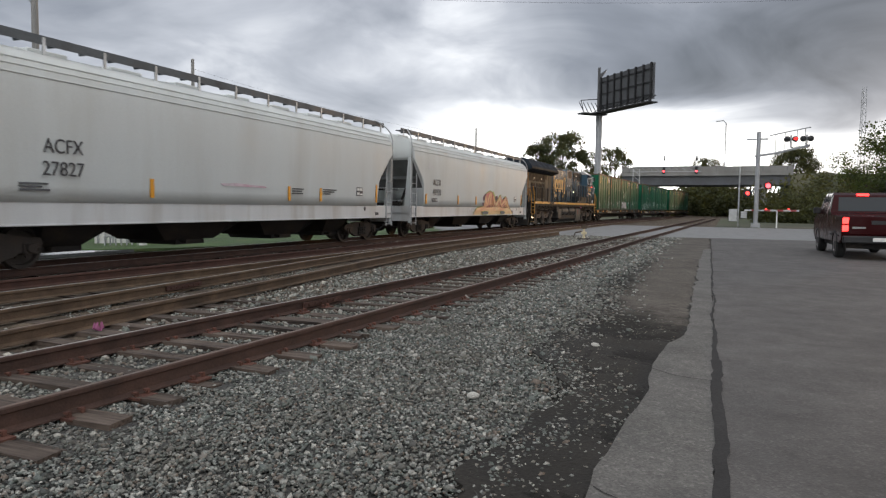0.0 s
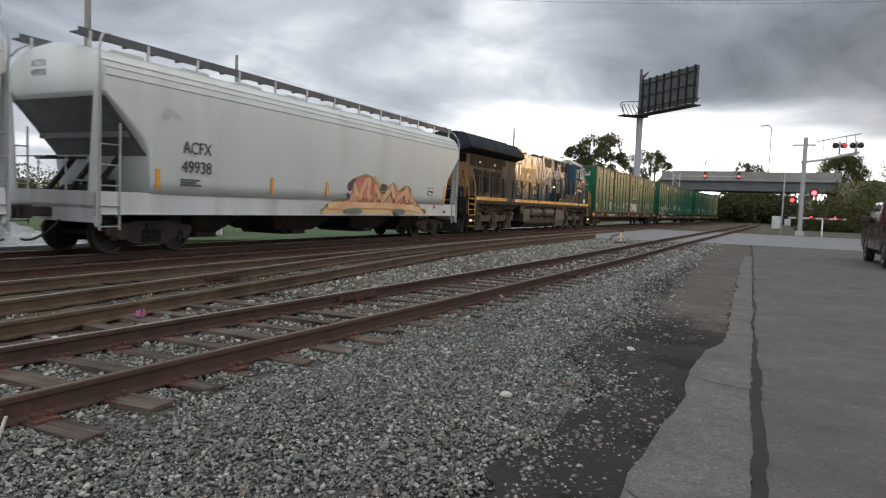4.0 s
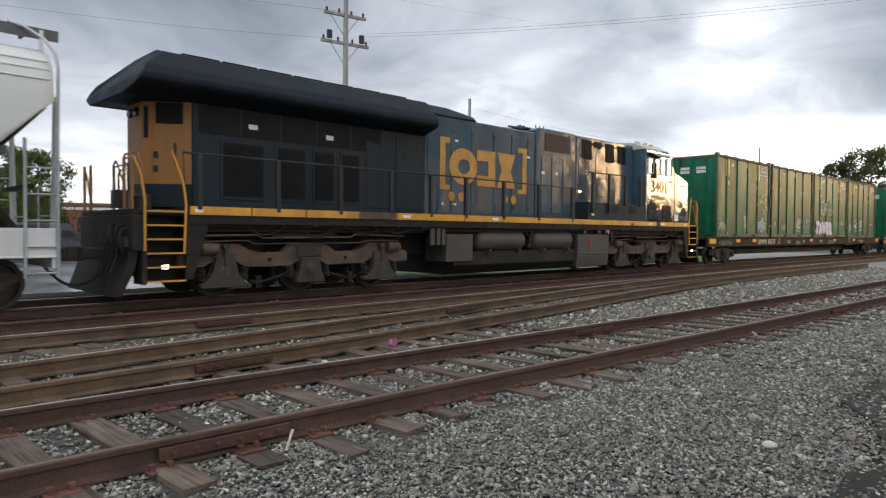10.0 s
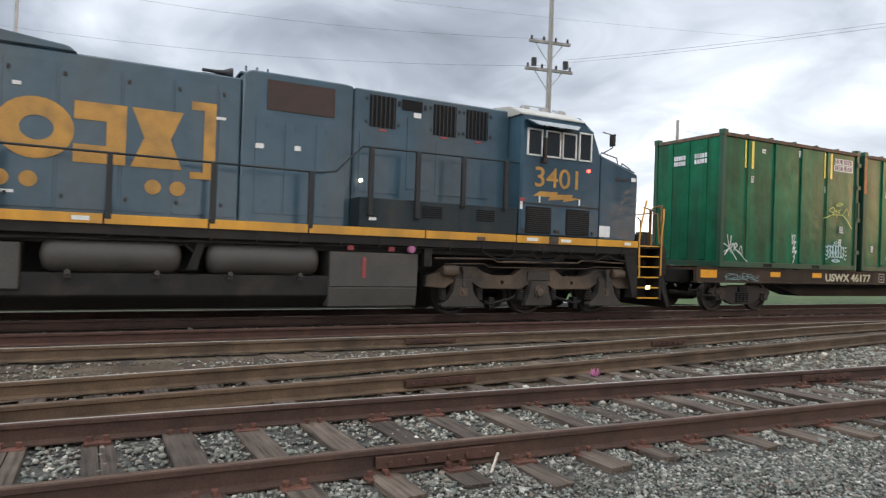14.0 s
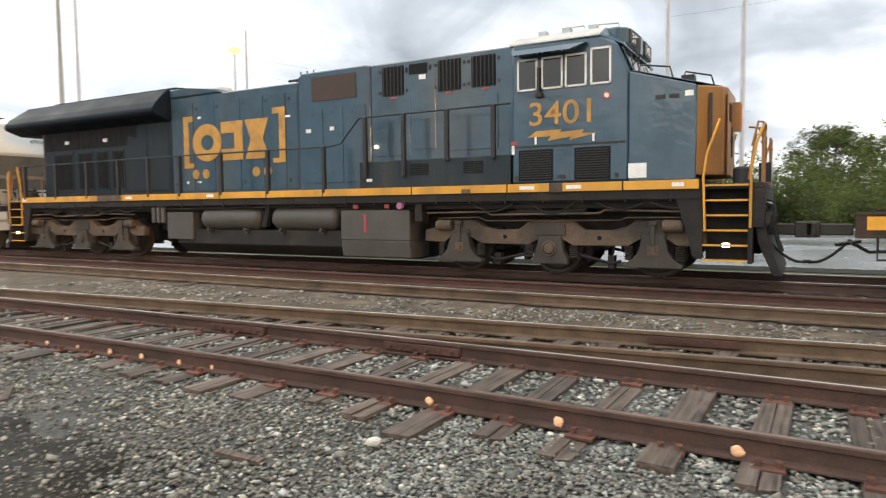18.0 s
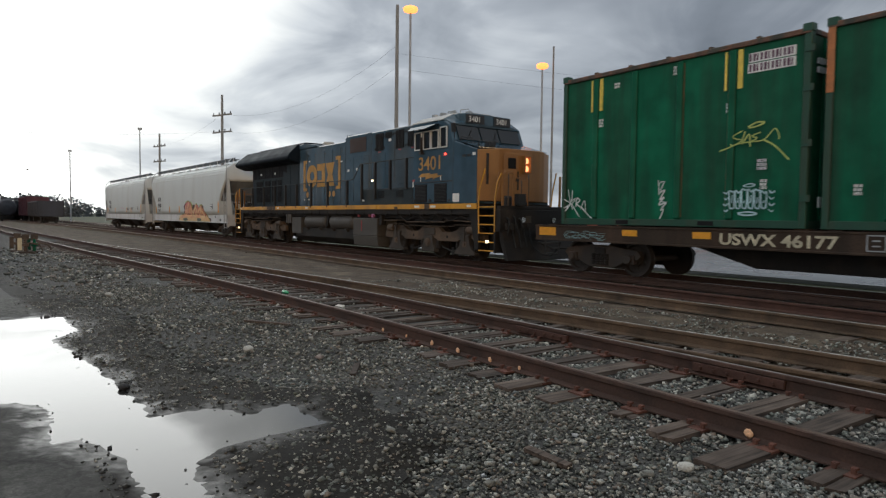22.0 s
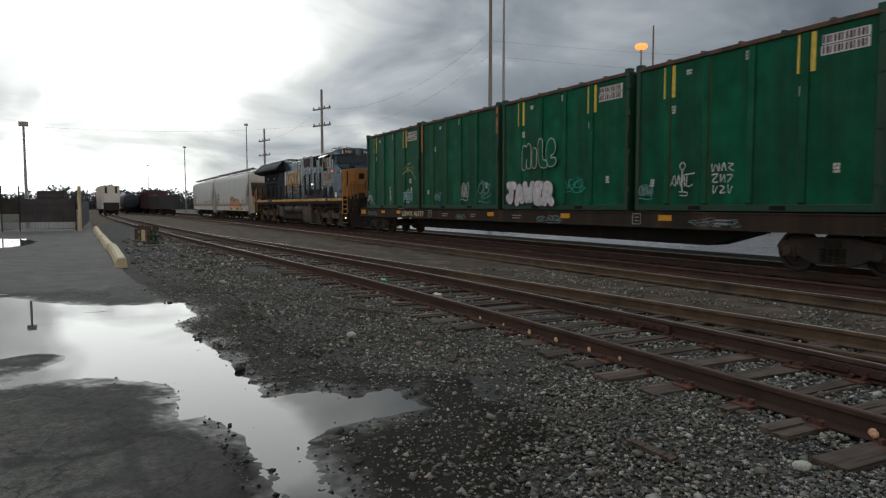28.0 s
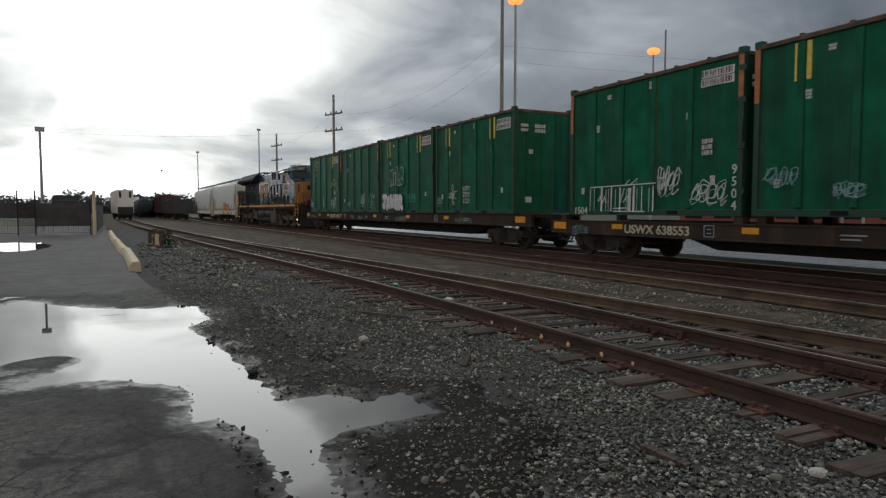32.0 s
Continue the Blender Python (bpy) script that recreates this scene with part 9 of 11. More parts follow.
def build_container_proto():
    """Meshes shared by all the containers."""
    P = {}
    for key, s in (("side_wall_road", -1), ("side_wall_far", 1)):
        bm = bmesh.new()
        box(bm, 0.1, CL - 0.1, *sorted((s * (CW - 0.07), s * (CW - 0.035))), 0.14, CH - 0.12)
        P[key] = mesh_of("side_wall", bm, M["green"])
    bm = bmesh.new()
    prism_x(bm, [(-CW + 0.04, 0.14), (-CW + 0.04, CH - 0.12), (-CW - 0.012, CH - 0.16), (-CW - 0.012, 0.18)], -0.075, 0.075)
    P["rib"] = mesh_of("rib", bm, M["green"], 0.012)
    bm = bmesh.new()
    for s in (-1, 1):
        box(bm, 0.0, CL, *sorted((s * (CW - 0.09), s * CW)), 0.0, 0.15)
    for x in (0.0, CL - 0.12):
        box(bm, x, x + 0.12, -CW, CW, 0.0, 0.15)
    P["bottom_rail"] = mesh_of("bottom_rail", bm, M["green_dark"], 0.008)
    bm = bmesh.new()
    for s in (-1, 1):
        box(bm, 0.0, CL, *sorted((s * (CW - 0.10), s * (CW + 0.02))), CH - 0.13, CH - 0.03)
    for x in (0.0, CL - 0.10):
        box(bm, x, x + 0.10, -CW, CW, CH - 0.13, CH - 0.03)
    P["top_rail"] = mesh_of("top_rail", bm, M["rust_edge"], 0.01)
    bm = bmesh.new()
    box(bm, 0.05, CL - 0.05, -CW + 0.05, CW - 0.05, CH - 0.08, CH - 0.02)
    for k in range(1, 6):
        box(bm, CL * k / 6 - 0.04, CL * k / 6 + 0.04, -CW + 0.03, CW - 0.03, CH - 0.03, CH + 0.02)
    P["lid"] = mesh_of("lid", bm, M["rust_edge"])
    bm = bmesh.new()
    box(bm, -0.01, 0.12, -CW - 0.01, -CW + 0.12, 0.0, CH)
    box(bm, -0.025, 0.16, -CW - 0.022, -CW + 0.15, CH - 0.10, CH + 0.055)
    P["corner_post"] = mesh_of("corner_post", bm, M["green_dark"], 0.012)
    bm = bmesh.new()
    box(bm, 0.03, 0.08, -CW + 0.1, CW - 0.1, 0.14, CH - 0.12)
    P["end_wall"] = mesh_of("end_wall", bm, M["green"], 0.01)
    bm = bmesh.new()
    prism(bm, [(0.05, 0.14), (0.05, CH - 0.12), (0.0, CH - 0.16), (0.0, 0.18)], -0.09, 0.09)
    P["end_rib"] = mesh_of("end_rib", bm, M["green"], 0.01)
    bm = bmesh.new()
    box(bm, -0.02, 0.16, -CW - 0.035, -CW + 0.02, 0.0, 0.12)
    P["door_hinge"] = mesh_of("door_hinge", bm, M["green_dark"])
    bm = bmesh.new()
    box(bm, 0.02, 0.10, -CW - 0.045, -CW - 0.005, 1.55, 2.1)
    P["door_latch"] = mesh_of("door_latch", bm, M["green_dark"])
    bm = bmesh.new()
    box(bm, 0, 0.36, -CW - 0.004, -CW + 0.01, 0.03, 0.12)
    P["fork_pocket"] = mesh_of("fork_pocket", bm, M["grille"])
    bm = bmesh.new()
    prism(bm, [(-0.012, 0.2), (0.014, 0.2), (0.022, 1.2), (0.016, 2.2), (0.020, CH - 0.2), (-0.018, CH - 0.2), (-0.010, 2.0), (-0.016, 1.0)], -CW + 0.024, -CW + 0.036)
    P["rust_streak"] = mesh_of("rust_streak", bm, M["rust_line"])
    return P


CP = build_container_proto()


# strokes of the sprayed tags, each in a box of one by one
HALO = ((0.40, 0.98), (0.52, 1.03), (0.62, 0.99), (0.54, 0.94), (0.42, 0.95), (0.40, 0.99))
SWEEP = (((0.0, 0.34), (0.12, 0.40), (0.30, 0.50), (0.52, 0.52), (0.66, 0.55), (0.80, 0.80), (0.86, 0.62), (0.86, 0.52)), ((0.64, 0.55), (0.80, 0.38), (0.94, 0.12), (1.0, 0.0)),
         ((0.34, 0.82), (0.20, 0.70), (0.26, 0.62), (0.34, 0.58), (0.22, 0.46), (0.16, 0.50)), ((0.38, 0.80), (0.34, 0.48), (0.44, 0.72), (0.46, 0.40)), ((0.60, 0.74), (0.48, 0.66), (0.56, 0.60), (0.46, 0.52)),
         ((0.42, 0.90), (0.54, 1.0), (0.66, 0.98), (0.54, 0.90), (0.44, 0.88)))
BURST = (((0.14, 1.0), (0.22, 0.55), (0.32, 0.30)), ((0.30, 0.96), (0.26, 0.62), (0.10, 0.30)), ((0.0, 0.66), (0.20, 0.55), (0.40, 0.68), (0.30, 0.50), (0.12, 0.42), (0.0, 0.34)), ((0.04, 0.24), (0.24, 0.50), (0.10, 0.36)),
         ((0.26, 0.52), (0.44, 0.22), (0.56, 0.04)), ((0.42, 0.38), (0.46, 0.68), (0.56, 0.60), (0.46, 0.48), (0.66, 0.34)), ((0.60, 0.30), (0.72, 0.60), (0.76, 0.22), (0.62, 0.40), (0.86, 0.10), (1.0, 0.0)))
ZIGZAG = (((0.1, 1.0), (0.2, 0.62), (0.2, 0.9), (0.7, 0.95), (0.3, 0.72)), ((0.2, 0.66), (0.8, 0.74), (0.3, 0.50), (0.75, 0.56), (0.2, 0.36), (1.0, 0.42), (0.5, 0.28)), ((0.3, 0.46), (0.9, 0.40), (0.4, 0.22), (0.7, 0.24), (0.35, 0.0)))
STICK = (((0.5, 0.74), (0.62, 0.88), (0.5, 1.0), (0.38, 0.88), (0.5, 0.74)), ((0.5, 0.74), (0.46, 0.5), (0.5, 0.14)), ((0.0, 0.3), (0.16, 0.62), (0.22, 0.3), (0.06, 0.42)), ((0.28, 0.34), (0.34, 0.62), (0.44, 0.30), (0.56, 0.62), (0.62, 0.28)), ((0.7, 0.6), (0.7, 0.28), (0.95, 0.34)), ((0.6, 0.62), (1.0, 0.66)), ((0.36, 0.12), (0.7, 0.1), (0.68, 0.0), (0.4, 0.02)))
LINES = (((0.0, 1.0), (0.06, 0.72), (0.2, 0.96), (0.34, 0.72), (0.36, 1.0)), ((0.46, 0.74), (0.56, 1.0), (0.66, 0.74)), ((0.74, 0.98), (0.98, 0.94), (0.78, 0.84), (1.0, 0.72)), ((0.02, 0.62), (0.3, 0.64), (0.06, 0.4), (0.32, 0.38)), ((0.42, 0.64), (0.44, 0.38), (0.6, 0.62), (0.62, 0.36)), ((0.7, 0.6), (0.94, 0.58), (0.74, 0.36)), ((0.1, 0.28), (0.12, 0.0), (0.3, 0.24)), ((0.4, 0.26), (0.6, 0.2), (0.42, 0.02), (0.66, 0.04)), ((0.76, 0.28), (0.82, 0.0), (0.96, 0.24)))


def crew():
    """A row of narrow fat letters under a halo, with claws at both ends and a line below."""
    out = [HALO]
    for k in range(6):
        a, top = 0.13 + 0.125 * k, 0.86 - 0.06 * abs(k - 2.5) / 2.5
        out.append(((a, 0.34), (a - 0.015, top), (a + 0.05, top - 0.06 * (k % 2)), (a + 0.09, top - 0.03), (a + 0.085, 0.36), (a + 0.05, 0.30), (a, 0.34)))
        out.append(((a + 0.035, 0.46), (a + 0.05, 0.70 - 0.08 * (k % 3))))
    for s, c in ((1, 0.0), (-1, 1.0)):
        for u, w in ((0.0, 0.80), (0.02, 0.62), (0.0, 0.44), (0.02, 0.26)):
            out.append(((c + s * u, w), (c + s * 0.06, w - 0.05), (c + s * 0.11, w + 0.02)))
    out.append(((0.30, 0.16), (0.5, 0.20), (0.68, 0.15), (0.5, 0.10), (0.32, 0.13)))
    return tuple(out)


DRAWN = {"lime": (SWEEP, "spray_lime", "lime sprayed tag"), "burst": (BURST, "spray_white", "white spiky sprayed tag"), "zigzag": (ZIGZAG, "spray_white", "white upright sprayed tag"),
         "crew": (crew(), "spray_icy", "pale blue sprayed tag with a halo"), "stick": (STICK, "spray_white", "white sprayed tag with a round head"), "lines": (LINES, "spray_white", "white sprayed tag in three lines")}


def drawn_tag(bm, paths, x, z, w, h, y, width):
    """A tag of rounded strokes: each path lies in a unit box."""
    for n, path in enumerate(paths):
        pts = []
        for i in range(len(path) - 1):
            p0, p1, p2, p3 = (Vector(path[min(max(i + j - 1, 0), len(path) - 1)]) for j in range(4))
            for q in range(4):
                t = q / 4
                pts.append(0.5 * (2 * p1 + (p2 - p0) * t + (2 * p0 - 5 * p1 + 4 * p2 - p3) * t * t + (3 * p1 - p0 - 3 * p2 + p3) * t**3))
        pts.append(Vector(path[-1]))
        stroke(bm, [(x + w * p.x, z + h * p.y) for p in pts], width * (0.85 + 0.3 * (n % 2)), y - 0.0006 * n)


def label_block(bm, x, z, w, h, y, rows):
    """A stencil of unreadable small characters: rows of short bars."""
    for r in range(rows):
        zz = z + h * (rows - 1 - r) / rows
        k = max(4, int(w / (h / rows) * 2.4))
        for i in range(k):
            xx = x + w * i / k
            box(bm, xx, xx + w / k * (0.58, 0.72, 0.4)[(i * 7 + r) % 3], y - 0.005, y + 0.002, zz, zz + h / rows * 0.80)


def build_container(offset, seed, tags=(), primer=False, strips=True, mark=True):
    rnd = random.Random(seed)
    C = thing("green_container", "dark green waste container with white sprayed tags, rusted along its top", "container", "green containers on the flat cars")
    for k in ("side_wall_road", "side_wall_far", "bottom_rail", "top_rail", "lid"):
        shared("side_wall" if k.startswith("side_wall") else k, CP[k], C, Matrix())
    for x, y, turn in ((0, 0, 0), (CL, 0, 180)):
        shared("end_wall", CP["end_wall"], C, pose(x, y, 0, 0, 0, turn))
        for k in (-1, 0, 1):
            shared("end_rib", CP["end_rib"], C, pose(x, k * CW / 2, 0, 0, 0, turn))
        for m in (Matrix(), Matrix.Diagonal((1, -1, 1, 1))):
            shared("corner_post", CP["corner_post"], C, pose(x, y, 0, 0, 0, turn) @ m)
    ribs = (1.06, 2.20, 3.38, 4.58)
    for x in ribs:
        shared("rib", CP["rib"], C, pose(x, 0, 0))
        shared("rib", CP["rib"], C, pose(x, 0, 0, 0, 0, 180))
    for x in rnd.sample(ribs, 3):
        shared("rust_streak", CP["rust_streak"], C, pose(x + rnd.choice((-0.085, 0.085)), 0, 0), "olive rust line along a rib")
    for x in (1.75, 3.9):
        shared("fork_pocket", CP["fork_pocket"], C, pose(x, 0, 0))
    for z in (0.5, 1.5, 2.5, 3.2):
        shared("door_hinge", CP["door_hinge"], C, pose(CL - 0.08, 0, z))
    shared("door_latch", CP["door_latch"], C, pose(CL - 0.08, 0, 0))
    y = -CW + 0.030
    yr = -CW - 0.016
    if strips:
        bm = bmesh.new()
        for x, wd in ((0.90, 0.05), (1.16, 0.10), (4.40, 0.05), (4.68, 0.10)):
            box(bm, x, x + wd, y - 0.012, y + 0.01, CH - 0.92, CH - 0.16)
        pieces("marker_strip", bm, M["reflector_y"], C, "faded yellow marker strip")
    if primer:
        bm = bmesh.new()
        box(bm, 0.0, 0.125, -CW - 0.018, -CW - 0.008, CH - 1.25, CH - 0.1)
        part("primer_patch", bm, M["orange_patch"], C, "orange primer on the corner post")
        if not mark or not strips:
            bm = bmesh.new()
            box(bm, CL - 0.125, CL, -CW - 0.018, -CW - 0.008, CH - 1.1, CH - 0.1)
            part("primer_patch", bm, M["orange_patch"], C, "orange primer on the corner post")
    bm = bmesh.new()
    if mark:
        ink = bmesh.new()
        for k in range(2):
            box(bm, 4.88 + 0.02 * k, 5.80, y - 0.006, y + 0.002, CH - 0.66 + 0.20 * k, CH - 0.48 + 0.20 * k)
            label_block(ink, 4.91, CH - 0.635 + 0.20 * k, 0.88, 0.17, y - 0.004, 1)
        tagged(part("stencil_ink", ink, M["spray_plum"], C, "dark worn characters"), kind="stuff")
    label_block(bm, 1.6, CH - 0.45, 0.16, 0.13, y, 2)
    for x, z in ((1.15, 2.35), (4.45, 2.3), (0.5, 0.6), (5.2, 0.75), (3.2, 3.25)):
        if rnd.random() < 0.8:
            label_block(bm, x, z, 0.14, 0.20, y, 3)
    for ob in pieces("stencil", bm, M["decal"], C, "small white stencil", 0.12):
        tagged(ob, kind="stuff")
    bm = bmesh.new()
    for yy in (-0.7, 0.05):
        for r in range(2):
            for i in range(5):
                box(bm, -0.012, 0.028, yy + i * 0.09, yy + i * 0.09 + 0.06, 2.85 + r * 0.16, 2.97 + r * 0.16)
    for r in range(2):
        for i in range(5):
            box(bm, CL - 0.03, CL + 0.012, 0.0 - i * 0.09, 0.0 - i * 0.09 + 0.06, 2.85 + r * 0.16, 2.97 + r * 0.16)
            box(bm, CL - 0.03, CL + 0.012, -0.7 - i * 0.06, -0.7 - i * 0.06 + 0.045, 2.87 + r * 0.16, 2.97 + r * 0.16)
    box(bm, CL - 0.03, CL + 0.012, -0.62, -0.45, 2.1, 2.25)
    box(bm, CL - 0.03, CL + 0.012, -0.75, -0.5, 0.4, 0.6)
    pieces("end_stencil", bm, M["spray_pale"], C, "", 0.12)
    for kind, x, z, w, h in tags:
        bm = bmesh.new()
        if kind in ("bubble", "fill"):
            # fat letter-like shapes: an outer coat and a narrower coat over it
            shapes = ([[(0.1, 0.05), (0.1, 0.9), (0.5, 0.35), (0.8, 0.95), (0.8, 0.1)], [(0.45, 0.1), (0.5, 0.62)], [(0.2, 0.95), (0.25, 0.12), (0.85, 0.08)], [(0.2, 0.5), (0.85, 0.58), (0.7, 0.92), (0.3, 0.85), (0.15, 0.42), (0.42, 0.08), (0.92, 0.16)]] if kind == "bubble" else
                      [[(0.15, 0.3), (0.5, 0.1), (0.6, 0.9), (0.1, 0.92), (0.95, 0.9)], [(0.15, 0.08), (0.45, 0.95), (0.85, 0.08), (0.7, 0.42), (0.3, 0.42)], [(0.05, 0.9), (0.3, 0.1), (0.5, 0.7), (0.7, 0.1), (0.95, 0.9)], [(0.9, 0.85), (0.25, 0.9), (0.2, 0.5), (0.7, 0.52), (0.2, 0.5), (0.22, 0.1), (0.9, 0.12)], [(0.15, 0.08), (0.2, 0.9), (0.75, 0.8), (0.7, 0.5), (0.3, 0.48), (0.9, 0.08)]])
            fat = h * (0.25 if kind == "bubble" else 0.36)
            nk = len(shapes)
            inner = bmesh.new()
            for k, path in enumerate(shapes):
                pts = []
                for (ax, az), (bx, bz) in zip(path, path[1:]):
                    pts += [(x + w * (k + 0.06 + 0.88 * (ax + (bx - ax) * q / 4)) / nk, z + h * (0.14 + 0.72 * (az + (bz - az) * q / 4))) for q in range(4)]
                pts.append((x + w * (k + 0.06 + 0.88 * path[-1][0]) / nk, z + h * (0.14 + 0.72 * path[-1][1])))
                for q in range(2):
                    pts = pts[:1] + [((a[0] + 2 * b[0] + c[0]) / 4, (a[1] + 2 * b[1] + c[1]) / 4) for a, b, c in zip(pts, pts[1:], pts[2:])] + pts[-1:]
                for target, width, dy in ((bm, fat, 0.003 + 0.010 * k), (inner, fat - (0.055 if kind == "bubble" else 0.05), 0.009 + 0.010 * k)):
                    stroke(target, pts, width, yr - dy)
                    for i0, c0 in enumerate(pts):
                        if i0 % 2 and i0 < len(pts) - 1:
                            continue
                        ring = [target.verts.new((c0[0] + width / 2 * math.cos(q * math.pi / 6), yr - dy - 0.0003 * i0 - 0.00015, c0[1] + width / 2 * math.sin(q * math.pi / 6))) for q in range(12)]
                        target.faces.new(ring)
            if kind == "bubble":
                tagged(part("sprayed_tag", bm, M["spray_white"], C, "white outlined bubble letters"), kind="stuff")
                part("tag_fill", inner, M["green"], C, "green centres of the bubble letters")
            else:
                part("tag_outline", bm, M["spray_plum"], C, "dark outline of a sprayed tag")
                part("sprayed_tag", inner, M["spray_pale"], C, "pale pink filled letters")
        elif kind == "bars":
            for u, wide in ((0.0, 0.03), (0.07, 0.02), (0.19, 0.07), (0.26, 0.02), (0.30, 0.02), (0.345, 0.05), (0.41, 0.02), (0.48, 0.05), (0.575, 0.02), (0.62, 0.13), (0.685, 0.08), (0.73, 0.02), (0.80, 0.03), (0.90, 0.02), (0.955, 0.05)):
                stroke(bm, [(x + w * u, z + 0.02), (x + w * (u + 0.006), z + h * (0.92 + 0.06 * math.sin(u * 40)))], wide, yr - 0.003)
            for u in (0.52, 0.56):
                stroke(bm, [(x + w * (u - 0.03), z + h * 0.35), (x + w * (u + 0.03), z + h * (0.9 if u < 0.54 else 0.6))], 0.03, yr - 0.006)
            stroke(bm, [(x + w * 0.14, z + h * 0.42), (x + w * 0.17, z + h * 0.62), (x + w * 0.2, z + h * 0.3), (x + w * 0.24, z + h * 0.6), (x + w * 0.27, z + h * 0.36)], 0.07, yr - 0.006)
            stroke(bm, [(x + w * 0.56, z + h * 1.02), (x + w * 0.62, z + h * 1.2), (x + w * 0.64, z + h * 1.02), (x + w * 0.74, z + h * 1.24), (x + w * 0.71, z + h * 0.98)], 0.03, yr - 0.006)
            stroke(bm, [(x, z + h * 0.98), (x + w * 0.42, z + h), (x + w, z + h * 1.04)], 0.03, yr - 0.008)
            stroke(bm, [(x + w * 0.38, z + h * 0.14), (x + w * 0.62, z + h * 0.16)], 0.03, yr - 0.008)
            stroke(bm, [(x + w * 0.38, z + 0.02), (x + w * 0.85, z + 0.02)], 0.03, yr - 0.008)
            tagged(part("sprayed_tag", bm, M["spray_white"], C, "white scrawled box tag"), kind="stuff")
        elif kind == "patch":
            label_block(bm, x, z, w, h, yr + 0.004, 3)
            tagged(part("stencil", bm, M["spray_pale"], C, "worn pale sticker"), kind="stuff")
        elif kind in DRAWN:
            paths, paint, words = DRAWN[kind]
            drawn_tag(bm, paths, x, z, w, h, yr - 0.003, 0.026 if kind == "crew" else 0.028)
            tagged(part("sprayed_tag", bm, M[paint], C, words), kind="stuff")
        else:
            scribble(bm, rnd, x, z, w, h, yr - 0.003, 0.045 if h > 0.5 else 0.035, rnd.choice((3, 4, 5)))
            tag = part("sprayed_tag", bm, M[{"teal": "spray_teal", "lime": "spray_lime", "faint": "spray_bluish"}.get(kind, "spray_white")], C, {"teal": "teal sprayed tag", "lime": "lime sprayed tag", "faint": "faint bluish sprayed tag"}.get(kind, "white sprayed tag"))
            tagged(tag, kind="stuff")
    C["rest"] = 1
    on_train(C, offset, CL / 2)
    return C


FLAT_STEP = 28.35
TAGS = {0: [("burst", 0.10, 0.16, 0.95, 0.72), ("zigzag", 2.9, 0.16, 0.25, 0.85), ("crew", 4.48, 0.18, 1.05, 0.66), ("lime", 4.36, 1.28, 1.40, 0.75), ("patch", 5.15, 1.12, 0.2, 0.22)],
        1: [("faint", 1.2, 0.28, 0.6, 0.42), ("tag", 3.45, 0.38, 0.6, 0.65), ("faint", 4.75, 0.3, 0.8, 0.75)],
        2: [("bubble", 1.26, 1.2, 1.75, 1.1), ("fill", 0.30, 0.06, 2.65, 0.92), ("teal", 3.50, 0.55, 0.80, 0.42)],
        3: [("stick", 1.22, 0.36, 0.72, 0.80), ("lines", 2.42, 0.40, 0.60, 0.68), ("faint", 0.12, 0.32, 0.5, 0.36)],
        4: [("bars", 0.95, 0.08, 2.6, 0.72), ("tag", 3.5, 0.5, 0.75, 0.8), ("tag", 4.7, 0.25, 0.95, 0.65), ("patch", 4.98, 1.42, 0.32, 0.40), ("patch", 5.0, 3.0, 0.5, 0.28)],
        5: [("faint", 0.3, 0.6, 0.7, 0.5), ("faint", 1.8, 0.35, 0.6, 0.35), ("tag", 3.4, 0.4, 1.4, 0.8)]}
for i, number in enumerate(("46177", "638553", "46102")):
    build_flat(number, 2.3 + FLAT_STEP * i, 20 + i, 5.35 if i == 0 else 3.35, (0.15, 2.9, 4.75, 12.8, 17.0, 20.9, FL - 0.95) if i == 0 else (0.15, 2.85, 7.1, 12.8, 17.0, 20.9, FL - 0.95), 0.0 if i == 0 else 0.14)
    for j in range(4):
        k = i * 4 + j
        build_container(3.2 + FLAT_STEP * i + 6.37 * j, 40 + k, TAGS.get(k, [("tag", 1.0 + (k % 3), 0.4, 0.9, 0.7), ("tag", 3.6, 0.3, 0.8, 0.6)]), primer=k in (1, 4, 5, 8), strips=k not in (1, 4), mark=k not in (1,))
# the second container on the second flat car carries a row of hand-sprayed figures; the first a short one
for ob, off, c in CARS:
    if ob.name.startswith("green_container") and abs(off - (3.2 + FLAT_STEP)) < 0.01:
        lettering("sprayed_figures", "1504", 0.3, M["spray_white"], ob, 0.22, -CW - 0.02, 0.02, "white hand-painted figures", 0.55)
        for n, ch in enumerate("9504"):
            lettering("sprayed_figure", ch, 0.30, M["spray_white"], ob, CL - 0.24, -CW - 0.03, 0.95 - n * 0.27)

# ---- poles, wires, lamps ----
def crossarm(parent, z, half, turn, insulators=4):
    bm = bmesh.new()
    box(bm, -half, half, -0.06, 0.06, z - 0.06, z + 0.06)
    part("crossarm", bm, M["wood_pole"], parent).rotation_euler.z = radians(turn)
    bm = bmesh.new()
    for k in range(insulators):
        x = -half + 0.12 + (2 * half - 0.24) * k / (insulators - 1)
        lathe(bm, [(0.03, 0.0), (0.06, 0.03), (0.04, 0.08), (0.06, 0.12), (0.02, 0.2)], (x, 0, z + 0.06), 8, "z")
    part("insulators", bm, M["black_steel"], parent).rotation_euler.z = radians(turn)


